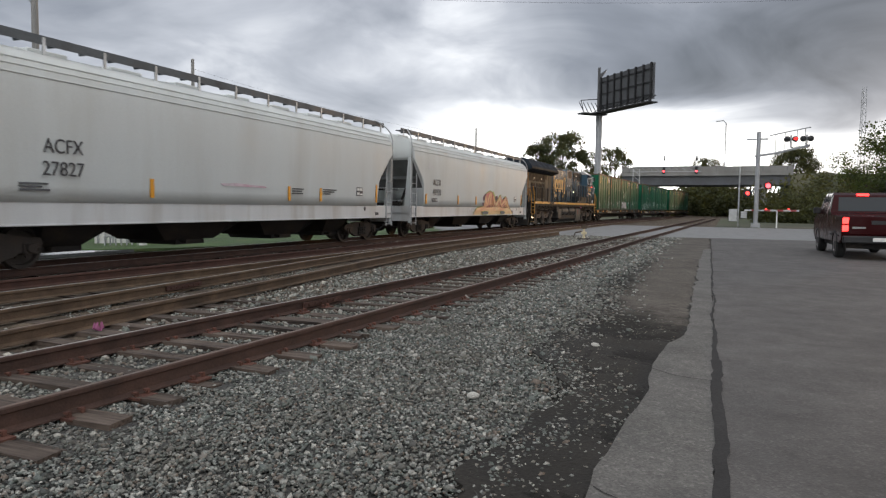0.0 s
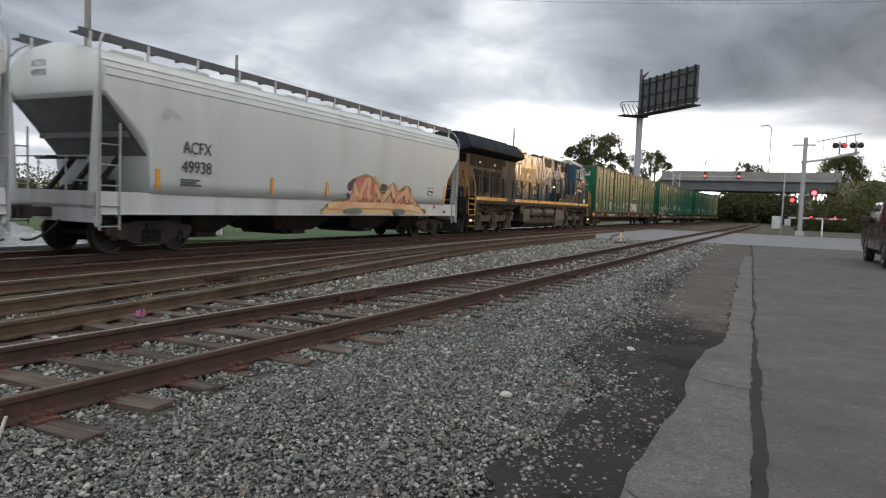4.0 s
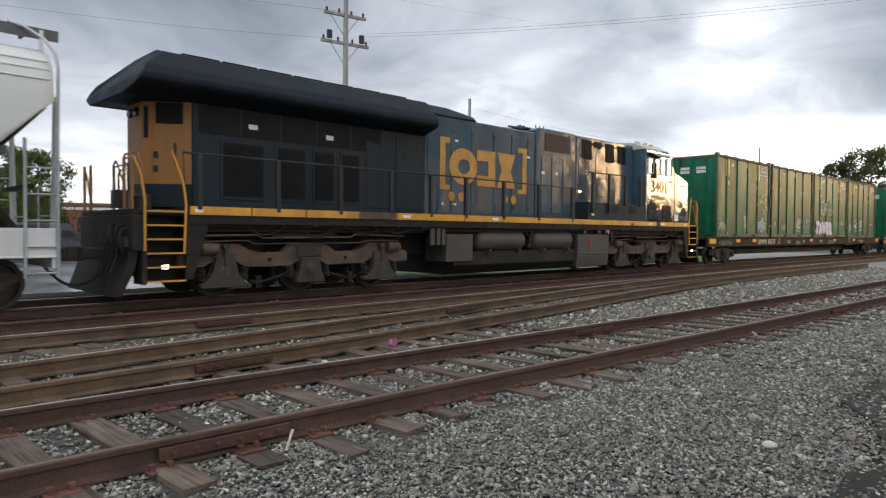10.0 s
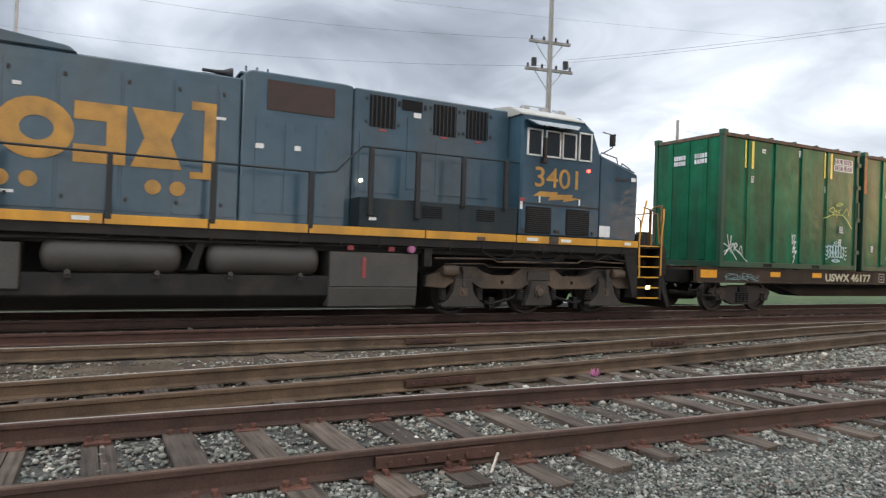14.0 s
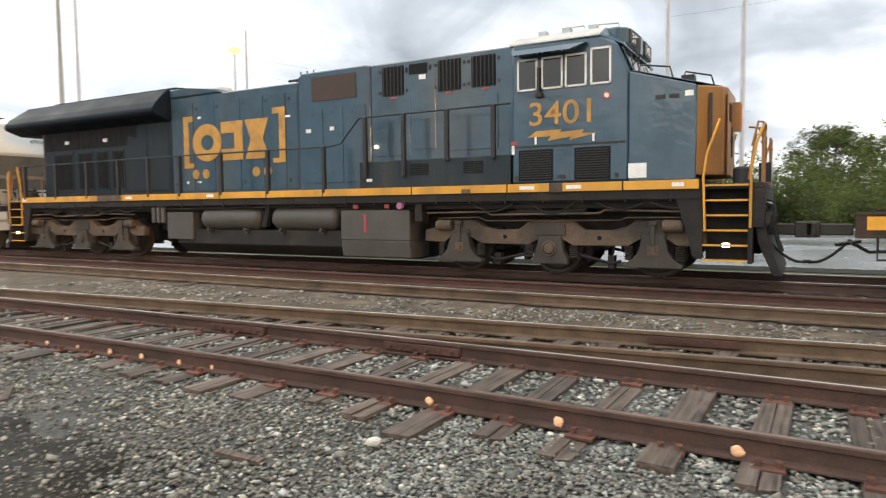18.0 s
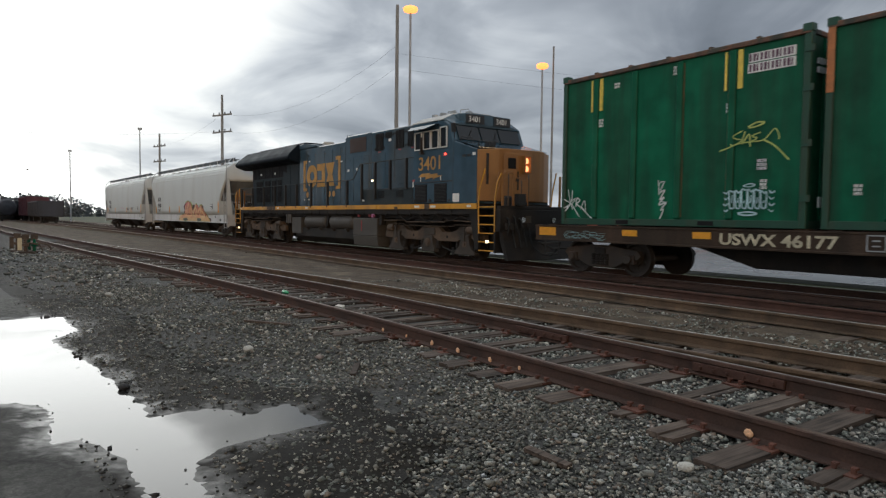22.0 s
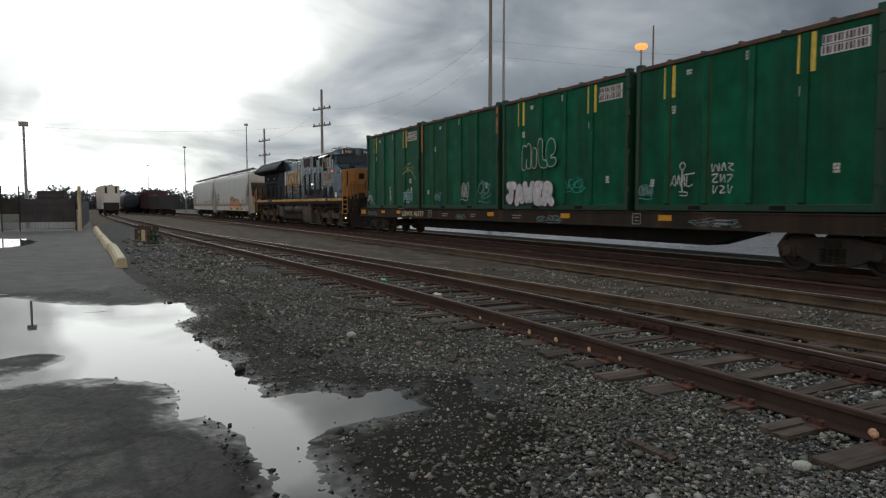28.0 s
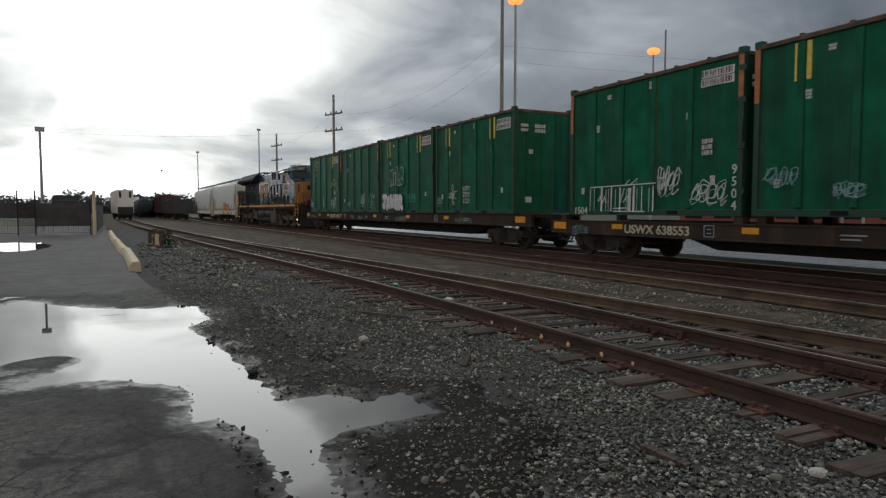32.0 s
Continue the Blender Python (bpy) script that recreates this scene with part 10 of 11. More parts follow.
def utility_pole(x, y, h, arms, turn, label="weathered wooden utility pole with crossarms", r=0.16, extras=()):
    p = thing("utility_pole", label, "utility pole", "utility poles", pose(x, y, -0.12))
    bm = bmesh.new()
    rod(bm, (0, 0, -0.3), (0.04, 0, h), r, r * 0.62, 12)
    part("pole", bm, M["wood_pole"], p)
    for z, half in arms:
        crossarm(p, z, half, turn)
    for kind, z in extras:
        bm = bmesh.new()
        if kind == "transformers":
            for s in (-0.45, 0.45):
                rod(bm, (s, -0.2, z), (s, -0.2, z + 0.9), 0.22, n=12)
            part("transformer", bm, M["galv"], p, "grey pole transformers")
        elif kind == "arm_lamp":
            pipe(bm, [(0, 0, z), (0.7, 0, z + 0.4), (1.2, 0, z + 0.45)], 0.03)
            box(bm, 1.1, 1.5, -0.09, 0.09, z + 0.38, z + 0.5)
            part("lamp_arm", bm, M["steel_pole"], p)
        elif kind == "brace":
            for s in (-1, 1):
                rod(bm, (0, 0.1, z - 0.9), (s * 0.7, 0.07, z), 0.02)
            part("arm_brace", bm, M["steel_pole"], p).rotation_euler.z = radians(turn)
        elif kind == "fuses":
            for s in (-0.8, 0.75):
                box(bm, s - 0.1, s + 0.1, -0.2, -0.05, z - 0.1, z + 0.25)
            for box_ob in pieces("fuse_box", bm, M["black_steel"], p):
                box_ob.rotation_euler.z = radians(turn)
    return p


def wire(a, b, sag, r=0.005, n=14):
    a, b = Vector(a), Vector(b)
    pts = [a.lerp(b, k / n) - Vector((0, 0, sag * 4 * (k / n) * (1 - k / n))) for k in range(n + 1)]
    bm = bmesh.new()
    pipe(bm, pts, r, 5)
    return solid("overhead_wire", bm, M["wire"], "thin sagging overhead wire", "wire", "", "overhead wires")


def light_mast(az, d, h, lit=False, arm=1.2, label="tall steel light mast", base=False, arms_at=None, head=True, r=0.13):
    at = bearing(az, d)
    p = thing("light_mast", label, "light mast", "yard light masts", pose(at.x, at.y, -0.12))
    bm = bmesh.new()
    rod(bm, (0, 0, -0.2), (0, 0, h), r, r * 0.55, 12)
    part("mast", bm, M["steel_pole"], p)
    if base:
        bm = bmesh.new()
        rod(bm, (0, 0, -0.1), (0, 0, 2.0), r + 0.015, r + 0.01, 12)
        part("painted_base", bm, M["reflector_y"], p, "yellow painted base")
    if arms_at:
        for s in (-1, 1):
            bm = bmesh.new()
            pipe(bm, [(0, 0, arms_at), (s * arm * 0.7, 0, arms_at + 0.06), (s * arm, 0, arms_at + 0.02)], 0.035)
            box(bm, *sorted((s * arm * 0.8, s * arm * 1.25)), -0.1, 0.1, arms_at - 0.04, arms_at + 0.08)
            part("lamp_arm", bm, M["steel_pole"], p).rotation_euler.z = radians(-az + 8)
    if head:
        bm = bmesh.new()
        if lit:
            lathe(bm, [(0.05, -0.50), (0.20, -0.4), (0.27, -0.15), (0.27, 0.15), (0.20, 0.4), (0.05, 0.50)], (0, 0, h + 0.1), 14, "x")
        else:
            box(bm, -0.30, 0.30, -0.30, 0.18, h - 0.10, h + 0.20)
            rod(bm, (0, 0, h - 0.2), (0, 0, h), 0.07)
        part("lamp_head", bm, M["sodium"] if lit else M["steel_pole"], p, "lit orange sodium lamp" if lit else "").rotation_euler.z = radians(-az)
    return p


ph = bearing(-32.7, 70)
utility_pole(ph.x, ph.y, 9.0, [], 0, "bare wooden pole before the brick building", 0.13)
pc = bearing(36.9, 30)
utility_pole(pc.x, pc.y, 13.6, [(11.25, 1.0), (10.0, 1.15)], -12, extras=[("brace", 10.0), ("brace", 11.25), ("fuses", 10.2)])
pa = bearing(47.5, 44)
utility_pole(pa.x, pa.y, 10.5, [], 60, "bare wooden pole behind the train", 0.15)
pb = bearing(70.8, 90)
utility_pole(pb.x, pb.y, 12.3, [], 60, "thin distant wooden pole", 0.16)
utility_pole(36.0, -14.6, 12.0, [(11.2, 1.0)], 60, "wooden utility pole by the crossing road")
pd = bearing(-73.3, 62)
utility_pole(pd.x, pd.y, 12.2, [(10.45, 1.3), (8.95, 1.3)], 20, extras=[("arm_lamp", 6.0)])
pe = bearing(-78.0, 86)
utility_pole(pe.x, pe.y, 11.2, [(9.7, 1.4), (7.9, 1.4)], 15, extras=[("transformers", 4.6)])
utility_pole(bearing(9.4, 64).x, bearing(9.4, 64).y, 13.0, [(11.6, 1.4), (9.6, 1.6)], 5, "weathered wooden utility pole behind the trees")
pg = bearing(-15.4, 60)
utility_pole(pg.x, pg.y, 13.1, [(12.5, 1.2), (11.1, 1.2), (9.6, 1.0)], 5, "weathered wooden utility pole behind the lot")
light_mast(-10.75, 36, 15.2, arm=0.9, arms_at=12.75, head=False, base=True, label="grey steel light mast with a yellow base", r=0.14)
light_mast(-5.15, 36, 15.4, arm=1.2, arms_at=13.0, head=False, base=True, label="grey steel light mast with a yellow base", r=0.14)
ma, mb = bearing(-59.0, 45), bearing(-57.85, 45.5)
utility_pole(ma.x, ma.y, 15.8, [], 0, "tall wooden pole carrying wires", 0.17)
light_mast(-57.85, 45.5, 15.6, lit=True, label="tall light mast with a lit sodium lamp")
light_mast(-46.5, 56, 14.2, lit=True, label="tall light mast with a lit sodium lamp")
ml = bearing(-45.6, 56.5)
utility_pole(ml.x, ml.y, 16.0, [], 0, "thin wooden pole beside a lit light mast", 0.11)
light_mast(-79.4, 112, 14.6, arms_at=6.6, arm=1.6, label="distant yard light mast")
light_mast(-84.2, 140, 13.0, label="distant yard light mast")
light_mast(-86.9, 190, 12.0, label="distant yard light mast")
light_mast(-95.2, 56, 7.4, label="grey lamp post with a floodlight")
light_mast(-31.4, 62, 6.7, label="lamp post with an unlit lamp")
for lift in (0.0, 0.13):
    wire((18.6, 23.5, 10.2 + lift), (36.0, -14.6, 11.06 + lift), 0.97, 0.005)
wire((pc.x, pc.y, 10.1), (-6.7, 35.4, 11.0), 0.6)
wire((pc.x, pc.y, 11.3), (-3.1, 35.8, 13.4), 0.5)
wire((pa.x, pa.y, 9.8), (70, 24, 9.2), 0.6)
wire((ma.x, ma.y, 13.0), (pd.x, pd.y, 10.4), 1.6)
wire((ma.x, ma.y, 11.6), (pd.x, pd.y, 8.9), 1.6)
wire((ma.x, ma.y, 12.5), (-5, 64, 9.5), 1.2)
wire((mb.x, mb.y, 11.5), (-5, 64, 8.5), 1.2)
wire((pd.x, pd.y, 10.4), (pe.x, pe.y, 9.7), 0.6)
wire((bearing(-95.2, 56).x, bearing(-95.2, 56).y, 7.2), (pd.x, pd.y, 8.9), 0.5)
wire((-6.7, 35.4, 14.2), (55, 38, 22), 0.5)


# ---- trees ----
def leaf_cloud(name, centres, count, size, seed, material, parent, label=""):
    """Many small leaf clumps round the given centres (x, y, z, radius)."""
    rng = np.random.default_rng(seed)
    c = np.array(centres)
    w = c[:, 3] ** 2
    pick = rng.choice(len(c), count, p=w / w.sum())
    d = rng.normal(size=(count, 3))
    d /= np.linalg.norm(d, axis=1, keepdims=True)
    r = c[pick, 3] * rng.uniform(0.1, 1.15, count) ** 0.6
    p = c[pick, :3] + d * r[:, None] * np.array([1, 1, 0.85])
    u = rng.normal(size=(count, 3))
    u /= np.linalg.norm(u, axis=1, keepdims=True)
    v = np.cross(u, rng.normal(size=(count, 3)))
    v /= np.linalg.norm(v, axis=1, keepdims=True)
    s = size * rng.uniform(0.5, 1.4, (count, 1))
    quad = np.stack([p - u * s, p + v * s * 0.6, p + u * s, p - v * s * 0.6], 1)
    me = bpy.data.meshes.new(name)
    me.from_pydata(quad.reshape(-1, 3).tolist(), [], (np.arange(count * 4).reshape(-1, 4)).tolist())
    me.materials.append(material)
    ob = new(name, me)
    ob.parent = parent
    if label:
        ob["label"] = label
    return ob


def tree(az, d, h, r, seed, leaves=2200, material="leaf", label="leafy green tree", trunk=0.35, low=0.3):
    rnd = random.Random(seed)
    at = bearing(az, d)
    t = thing("tree", label, "tree", "trees", pose(at.x, at.y, -0.12))
    bm = bmesh.new()
    th = h * low
    rod(bm, (0, 0, -0.2), (rnd.uniform(-0.2, 0.2), 0, th), trunk, trunk * 0.7, 10)
    cs = []
    for k in range(100):
        a, q = rnd.uniform(0, 6.28), rnd.uniform(0.15, 1.0) ** 0.6
        f = rnd.uniform(0.0, 1.0)
        wide = math.sin(math.pi * (0.16 + 0.72 * f)) * rnd.uniform(0.8, 1.12)
        e = Vector((r * q * wide * math.cos(a), r * q * wide * math.sin(a), th * 0.8 + (h - th * 0.8) * f))
        e.z = min(e.z, h - r * 0.12)
        if k % 3 == 0:
            mid = Vector((e.x * 0.45, e.y * 0.45, th + max(0.0, e.z - th) * 0.6))
            rod(bm, (0, 0, th * 0.92), mid, trunk * 0.4, trunk * 0.2, 6)
            rod(bm, mid, e, trunk * 0.2, trunk * 0.05, 6)
        cs.append((*e, r * rnd.uniform(0.12, 0.27)))
    part("trunk", bm, M["bark"], t)
    leaf_cloud("crown", cs, int(leaves * 5.5), h * 0.006 + 0.05, seed, M[material], t)
    return t


def thicket(name, pts, count, size, seed, material, label):
    """A hedge or wood edge as one body of leaves: pts (x, y, z, radius)."""
    ob = leaf_cloud(name, pts, count, size, seed, M[material], None)
    return tagged(ob, label, "bushes", "", "stuff")


def band(az0, az1, d, h, n, seed, base=0.0):
    rnd = random.Random(seed)
    out = []
    for k in range(n):
        a = az0 + (az1 - az0) * (k + rnd.uniform(-0.3, 0.3)) / max(1, n - 1)
        p = bearing(a, d * rnd.uniform(0.95, 1.08))
        hh = h * rnd.uniform(0.55, 1.1)
        out.append((p.x, p.y, base + hh * 0.45, hh * 0.55))
        out.append((p.x, p.y, base + hh * 0.15, hh * 0.45))
    return out


tree(78.0, 150, 18.5, 7.5, 1, 5200, "leaf_dark", "dark broad tree standing beyond the tracks")
tree(75.9, 148, 15.5, 5.0, 2, 3400, "leaf_dark", "dark broad tree standing beyond the tracks")
tree(79.9, 152, 14.5, 5.0, 21, 3400, "leaf_dark", "dark broad tree standing beyond the tracks")
tree(82.4, 160, 16.0, 5.5, 3, 4000, "leaf_dark", "dark rounded tree behind the billboard")
tree(96.0, 168, 15.6, 5.6, 4, 5600, "leaf_dark", "dark broad tree beyond the crossing")
tree(89.8, 190, 15.5, 7.0, 22, 3600, "leaf_dark", "dark tree rising behind the bridge")
tree(102.2, 70, 8.0, 4.2, 5, 2600, "leaf", "tree in warm evening light by the road")
tree(104.5, 64, 9.8, 5.0, 6, 2600, "leaf", "tree in warm evening light by the road")
tree(108.5, 58, 10.0, 5.0, 26, 2200, "leaf", "tree in warm evening light by the road")
thicket("wood_edge", band(94.4, 116, 92, 6.3, 60, 7) + band(93.4, 116, 90, 3.4, 60, 70), 46000, 0.19, 8, "leaf_dark", "dark belt of bushes beyond the crossing")
thicket("bank_bushes", band(87.9, 92.4, 175, 9.5, 22, 9) + band(87.7, 96.0, 172, 6.5, 34, 73) + band(84.5, 94, 172, 3.4, 24, 71), 60000, 0.34, 10, "leaf_dark", "dark bushes under the bridge")
thicket("lot_bushes", band(-8.5, 14.0, 57, 5.9, 34, 11), 80000, 0.11, 12, "leaf", "green bushes behind the lot")
thicket("lot_bushes", band(1.0, 7.0, 50, 3.4, 8, 13), 14000, 0.09, 14, "leaf", "bright green low bushes behind the lot")
thicket("lot_bushes", band(22, 64, 82, 4.6, 44, 15), 30000, 0.14, 16, "leaf", "green bushes behind the lot")
tree(13.2, 60, 7.6, 3.2, 29, 3000, "leaf", "leafy green tree behind the lot")
tree(6.4, 62, 8.4, 3.6, 27, 2600, "leaf", "leafy green tree behind the lot")
tree(1.2, 66, 8.0, 3.8, 28, 3600, "leaf", "leafy green tree behind the lot")
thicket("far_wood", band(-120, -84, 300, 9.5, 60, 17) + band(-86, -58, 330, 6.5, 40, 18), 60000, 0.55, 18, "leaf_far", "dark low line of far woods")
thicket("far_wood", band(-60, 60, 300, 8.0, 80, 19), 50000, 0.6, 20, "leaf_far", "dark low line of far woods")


# ---- billboard ----
def build_billboard():
    at = bearing(81.15, 90)
    b = thing("billboard", "tall single-pole billboard seen from behind", "billboard", "", pose(at.x, at.y, -0.12, 0, 0, -81.15))
    # local: x to the right as seen from the road, y away
    bm = bmesh.new()
    rod(bm, (0, 0, -0.3), (0, 0, 14.2), 0.45, 0.42, 16)
    part("post", bm, M["steel_pole"], b)
    turn = pose(0, 0, 0, 0, 0, -55.5)
    bm = bmesh.new()
    box(bm, 0.2, 10.8, -0.12, 0.12, 14.45, 18.6)
    o = part("panel", bm, M["billboard"], b, "grey back of the panel")
    o.matrix_basis = turn
    bm = bmesh.new()
    for k in range(8):
        x = 0.5 + k * 1.42
        box(bm, x, x + 0.16, -0.36, -0.12, 14.2, 18.65)
    for z in (14.9, 16.4, 17.9):
        box(bm, 0.2, 10.8, -0.24, -0.12, z, z + 0.14)
    part("panel_frame", bm, M["black_steel"], b).matrix_basis = turn
    bm = bmesh.new()
    box(bm, -0.2, 11.3, -1.3, 0.2, 13.9, 14.05)
    for k in range(12):
        x = 0.2 + k
        rod(bm, (x, -1.2, 14.0), (x, 0, 14.8), 0.05)
    box(bm, -0.3, 0.3, -0.3, 0.3, 13.4, 14.2)
    part("catwalk", bm, M["black_steel"], b).matrix_basis = turn
    turn2 = pose(0, 0, 0, 0, 0, 38)
    bm = bmesh.new()
    box(bm, -3.4, 0.4, -1.2, 0.1, 13.75, 13.9)
    for k in range(6):
        rod(bm, (-3.2 + k * 0.65, -1.1, 13.8), (-3.2 + k * 0.65, 0.1, 15.4), 0.05)
    pipe(bm, [(-3.3, -1.1, 13.9), (-2.9, 0.1, 15.6), (0.2, 0.1, 16.0)], 0.06)
    part("catwalk", bm, M["black_steel"], b).matrix_basis = turn2
    bm = bmesh.new()
    box(bm, -0.3, 0.05, -0.3, 0.3, 14.2, 20.0)
    prism(bm, [(0.0, 18.4), (0.9, 19.8), (0.0, 19.2)], -0.2, 0.2)
    part("mast_head", bm, M["billboard"], b)
    return b


build_billboard()


# ---- road bridge and rail signals ----
def build_bridge():
    b = thing("road_bridge", "grey concrete road bridge over the tracks", "bridge", "", pose(142, 0, 0))
    bm = bmesh.new()
    box(bm, -6, 6, -14, 16.5, 8.0, 8.7)
    part("deck", bm, M["bridge"], b)
    for x in (-6.05, 5.8):
        bm = bmesh.new()
        box(bm, x, x + 0.25, -14, 16.5, 8.7, 9.75)
        part("parapet", bm, M["bridge"], b, bevel=0.03)
    for x in (-5.4, -2.7, 0, 2.7, 5.1):
        bm = bmesh.new()
        box(bm, x, x + 0.3, -14, 16.5, 6.3, 8.0)
        box(bm, x - 0.15, x + 0.45, -14, 16.5, 6.22, 6.32)
        part("girder", bm, M["girder"], b)
    for y in (-9.5, 15.4):
        bm = bmesh.new()
        for x in (-4.5, 0, 4.5):
            rod(bm, (x, y, -0.3), (x, y, 5.6), 0.5, n=14)
        box(bm, -5.6, 5.6, y - 0.6, y + 0.6, 5.5, 6.22)
        part("pier", bm, M["bridge"], b)
    bm = bmesh.new()
    for k in range(8):
        y = -13 + k * 4.0
        box(bm, -6.12, -6.04, y, y + 0.08, 8.72, 9.72)
    pieces("parapet_joint", bm, M["girder"], b)
    bm = bmesh.new()
    pipe(bm, [(-5.9, -2.4, 9.7), (-5.9, -2.4, 17.8), (-5.9, -1.9, 18.3), (-5.9, -0.6, 18.2)], 0.09)
    part("street_light", bm, M["steel_pole"], b)
    return b


build_bridge()
# the overgrown bank that carries the road on from the bridge
bm = bmesh.new()
rows = []
for i in range(50):
    y = -13.6 - i * 2.0
    row = []
    for j in range(12):
        f = j / 11
        z = 8.4 * min(1.0, min(f, 1 - f) * 4.0) * (1 + 0.06 * noise.noise((i * 0.5, j * 0.9, 3))) - 0.2
        row.append(bm.verts.new((128 + 32 * f, y + 0.5 * noise.noise((i, j, 1)), max(z, -0.2))))
    rows.append(row)
for p, q in zip(rows, rows[1:]):
    for j in range(11):
        bm.faces.new((p[j], p[j + 1], q[j + 1], q[j]))
bm.faces.new(rows[0][::-1])
solid("overgrown_bank", bm, M["field"], "dark overgrown bank carrying the road to the bridge", "bank", "structure")
thicket("bank_growth", [(126 + 8 * (k % 5) / 4, -15 - k * 0.9, 1.2 + 6.2 * (k % 5) / 4, 1.6) for k in range(100)], 22000, 0.24, 31, "leaf_dark", "dark bushes covering the bank")


def build_gantry():
    g = thing("signal_gantry", "white steel railway signal gantry", "signal gantry", "", pose(122, 0, 0))
    bm = bmesh.new()
    for y in (11.7, 12.8):
        box(bm, -0.08, 0.08, y - 0.08, y + 0.08, -0.2, 8.6)
    for k in range(8):
        rod(bm, (0, 11.7, 0.5 + k), (0, 12.8, 1.4 + k), 0.05)
    part("leg", bm, M["galv"], g)
    bm = bmesh.new()
    for z in (8.0, 8.9):
        box(bm, -0.06, 0.06, 1.5, 12.9, z, z + 0.12)
    for k in range(10):
        y = 1.6 + k * 1.1
        rod(bm, (0, y, 8.05), (0, y + 1.1, 8.95), 0.03)
    pipe(bm, [(0, 1.5, 9.9), (0, 12.9, 9.9)], 0.03)
    part("beam", bm, M["galv"], g)
    for y in (7.6, 2.3):
        bm = bmesh.new()
        box(bm, -0.25, -0.05, y - 0.22, y + 0.22, 7.6, 8.9)
        part("signal_head", bm, M["black_steel"], g)
        bm = bmesh.new()
        rod(bm, (-0.25, y, 8.1), (-0.3, y, 8.1), 0.16, n=14)
        part("signal_lamp", bm, M["red_signal"], g, "lit red signal lamp")
    bm = bmesh.new()
    box(bm, -0.2, 0.0, 7.47, 7.73, 9.9, 10.9)
    box(bm, -0.2, 0.0, 2.17, 2.43, 9.9, 10.8)
    pieces("top_signal", bm, M["black_steel"], g)
    return g


build_gantry()


def build_crossing_signal():
    at = bearing(93.4, 63)
    c = thing("crossing_signal", "railway crossing signal mast with a long arm and lit red lamps", "crossing signal", "", pose(at.x, at.y, -0.12))
    bm = bmesh.new()
    rod(bm, (0, 0, 0), (0, 0, 8.3), 0.19, 0.17, 14)
    box(bm, -0.35, 0.35, -0.35, 0.35, 0, 0.5)
    part("mast", bm, M["steel_pole"], c, bevel=0)
    bm = bmesh.new()
    box(bm, -0.08, 0.08, -0.75, 0.95, 7.62, 7.74)
    part("mast_crosspiece", bm, M["steel_pole"], c)
    bm = bmesh.new()
    pipe(bm, [(0, 0.25, 6.24), (0, -0.3, 6.32), (0, -1.4, 6.48), (0, -3.9, 7.10)], 0.10)
    part("arm", bm, M["steel_pole"], c)
    bm = bmesh.new()
    pipe(bm, [(0, -0.8, 7.95), (0, -2.2, 8.25), (0, -3.9, 8.58)], 0.045)
    for y in (-1.3, -2.0, -2.9, -3.5):
        pipe(bm, [(0, y, 6.47 - 0.24 * (y + 1.4)), (0, y, 7.80 - 0.2 * y)], 0.03)
    part("arm_railing", bm, M["steel_pole"], c)
    for y in (-2.15, -2.75, -3.35, -3.90):
        bm = bmesh.new()
        rod(bm, (-0.12, y, 7.62), (-0.06, y, 7.62), 0.25, n=20)
        lathe(bm, [(0.02, -0.1), (0.17, -0.06), (0.19, 0.1), (0.19, 0.3)], (-0.36, y, 7.62), 14, "x")
        part("lamp_head", bm, M["black_steel"], c)
    for y in (-2.45, -3.62):
        bm = bmesh.new()
        rod(bm, (-0.02, y, 6.9), (-0.02, y, 7.95), 0.08)
        box(bm, -0.06, 0.04, y - 0.45, y + 0.45, 7.58, 7.68)
        part("lamp_bracket", bm, M["steel_pole"], c)
    bm = bmesh.new()
    rod(bm, (-0.44, -2.75, 7.62), (-0.40, -2.75, 7.62), 0.12, n=16)
    part("arm_lamp", bm, M["tail"], c, "lit red arm lamp")
    bm = bmesh.new()
    rod(bm, (-0.30, -0.85, 3.72), (-0.2, -0.85, 3.72), 0.36, n=20)
    rod(bm, (-0.30, 0.72, 3.08), (-0.2, 0.72, 3.08), 0.34, n=20)
    pieces("lamp_disc", bm, M["black_steel"], c)
    bm = bmesh.new()
    pipe(bm, [(-0.1, 0.72, 3.08), (-0.1, 0, 3.4), (-0.1, -0.85, 3.72)], 0.05)
    part("lamp_bracket", bm, M["steel_pole"], c)
    bm = bmesh.new()
    rod(bm, (-0.30, -0.85, 3.72), (-0.36, -0.85, 3.72), 0.19, n=16)
    part("flashing_lamp", bm, M["red_signal"], c, "lit red crossing lamp")
    bm = bmesh.new()
    rod(bm, (-0.30, 0.72, 3.08), (-0.36, 0.72, 3.08), 0.15, n=16)
    part("flashing_lamp", bm, M["tail"], c, "lit red crossing lamp")
    # barrier arm with small red lamps
    bm = bmesh.new()
    box(bm, -0.05, 0.05, -3.3, 0.9, 1.55, 1.68)
    part("barrier_arm", bm, M["galv"], c, "red and white barrier arm")
    bm = bmesh.new()
    for k in range(4):
        box(bm, -0.055, 0.055, -3.1 + k * 1.0, -2.65 + k * 1.0, 1.545, 1.685)
    pieces("barrier_stripe", bm, M["spray_red"], c)
    bm = bmesh.new()
    for y in (-0.75, -2.5):
        box(bm, -0.10, 0.0, y - 0.06, y + 0.06, 1.7, 1.79)
    pieces("barrier_lamp", bm, M["tail"], c, "small red lamp on the barrier arm")
    bm = bmesh.new()
    box(bm, -0.04, 0.04, -1.68, -1.58, 0.0, 1.56)
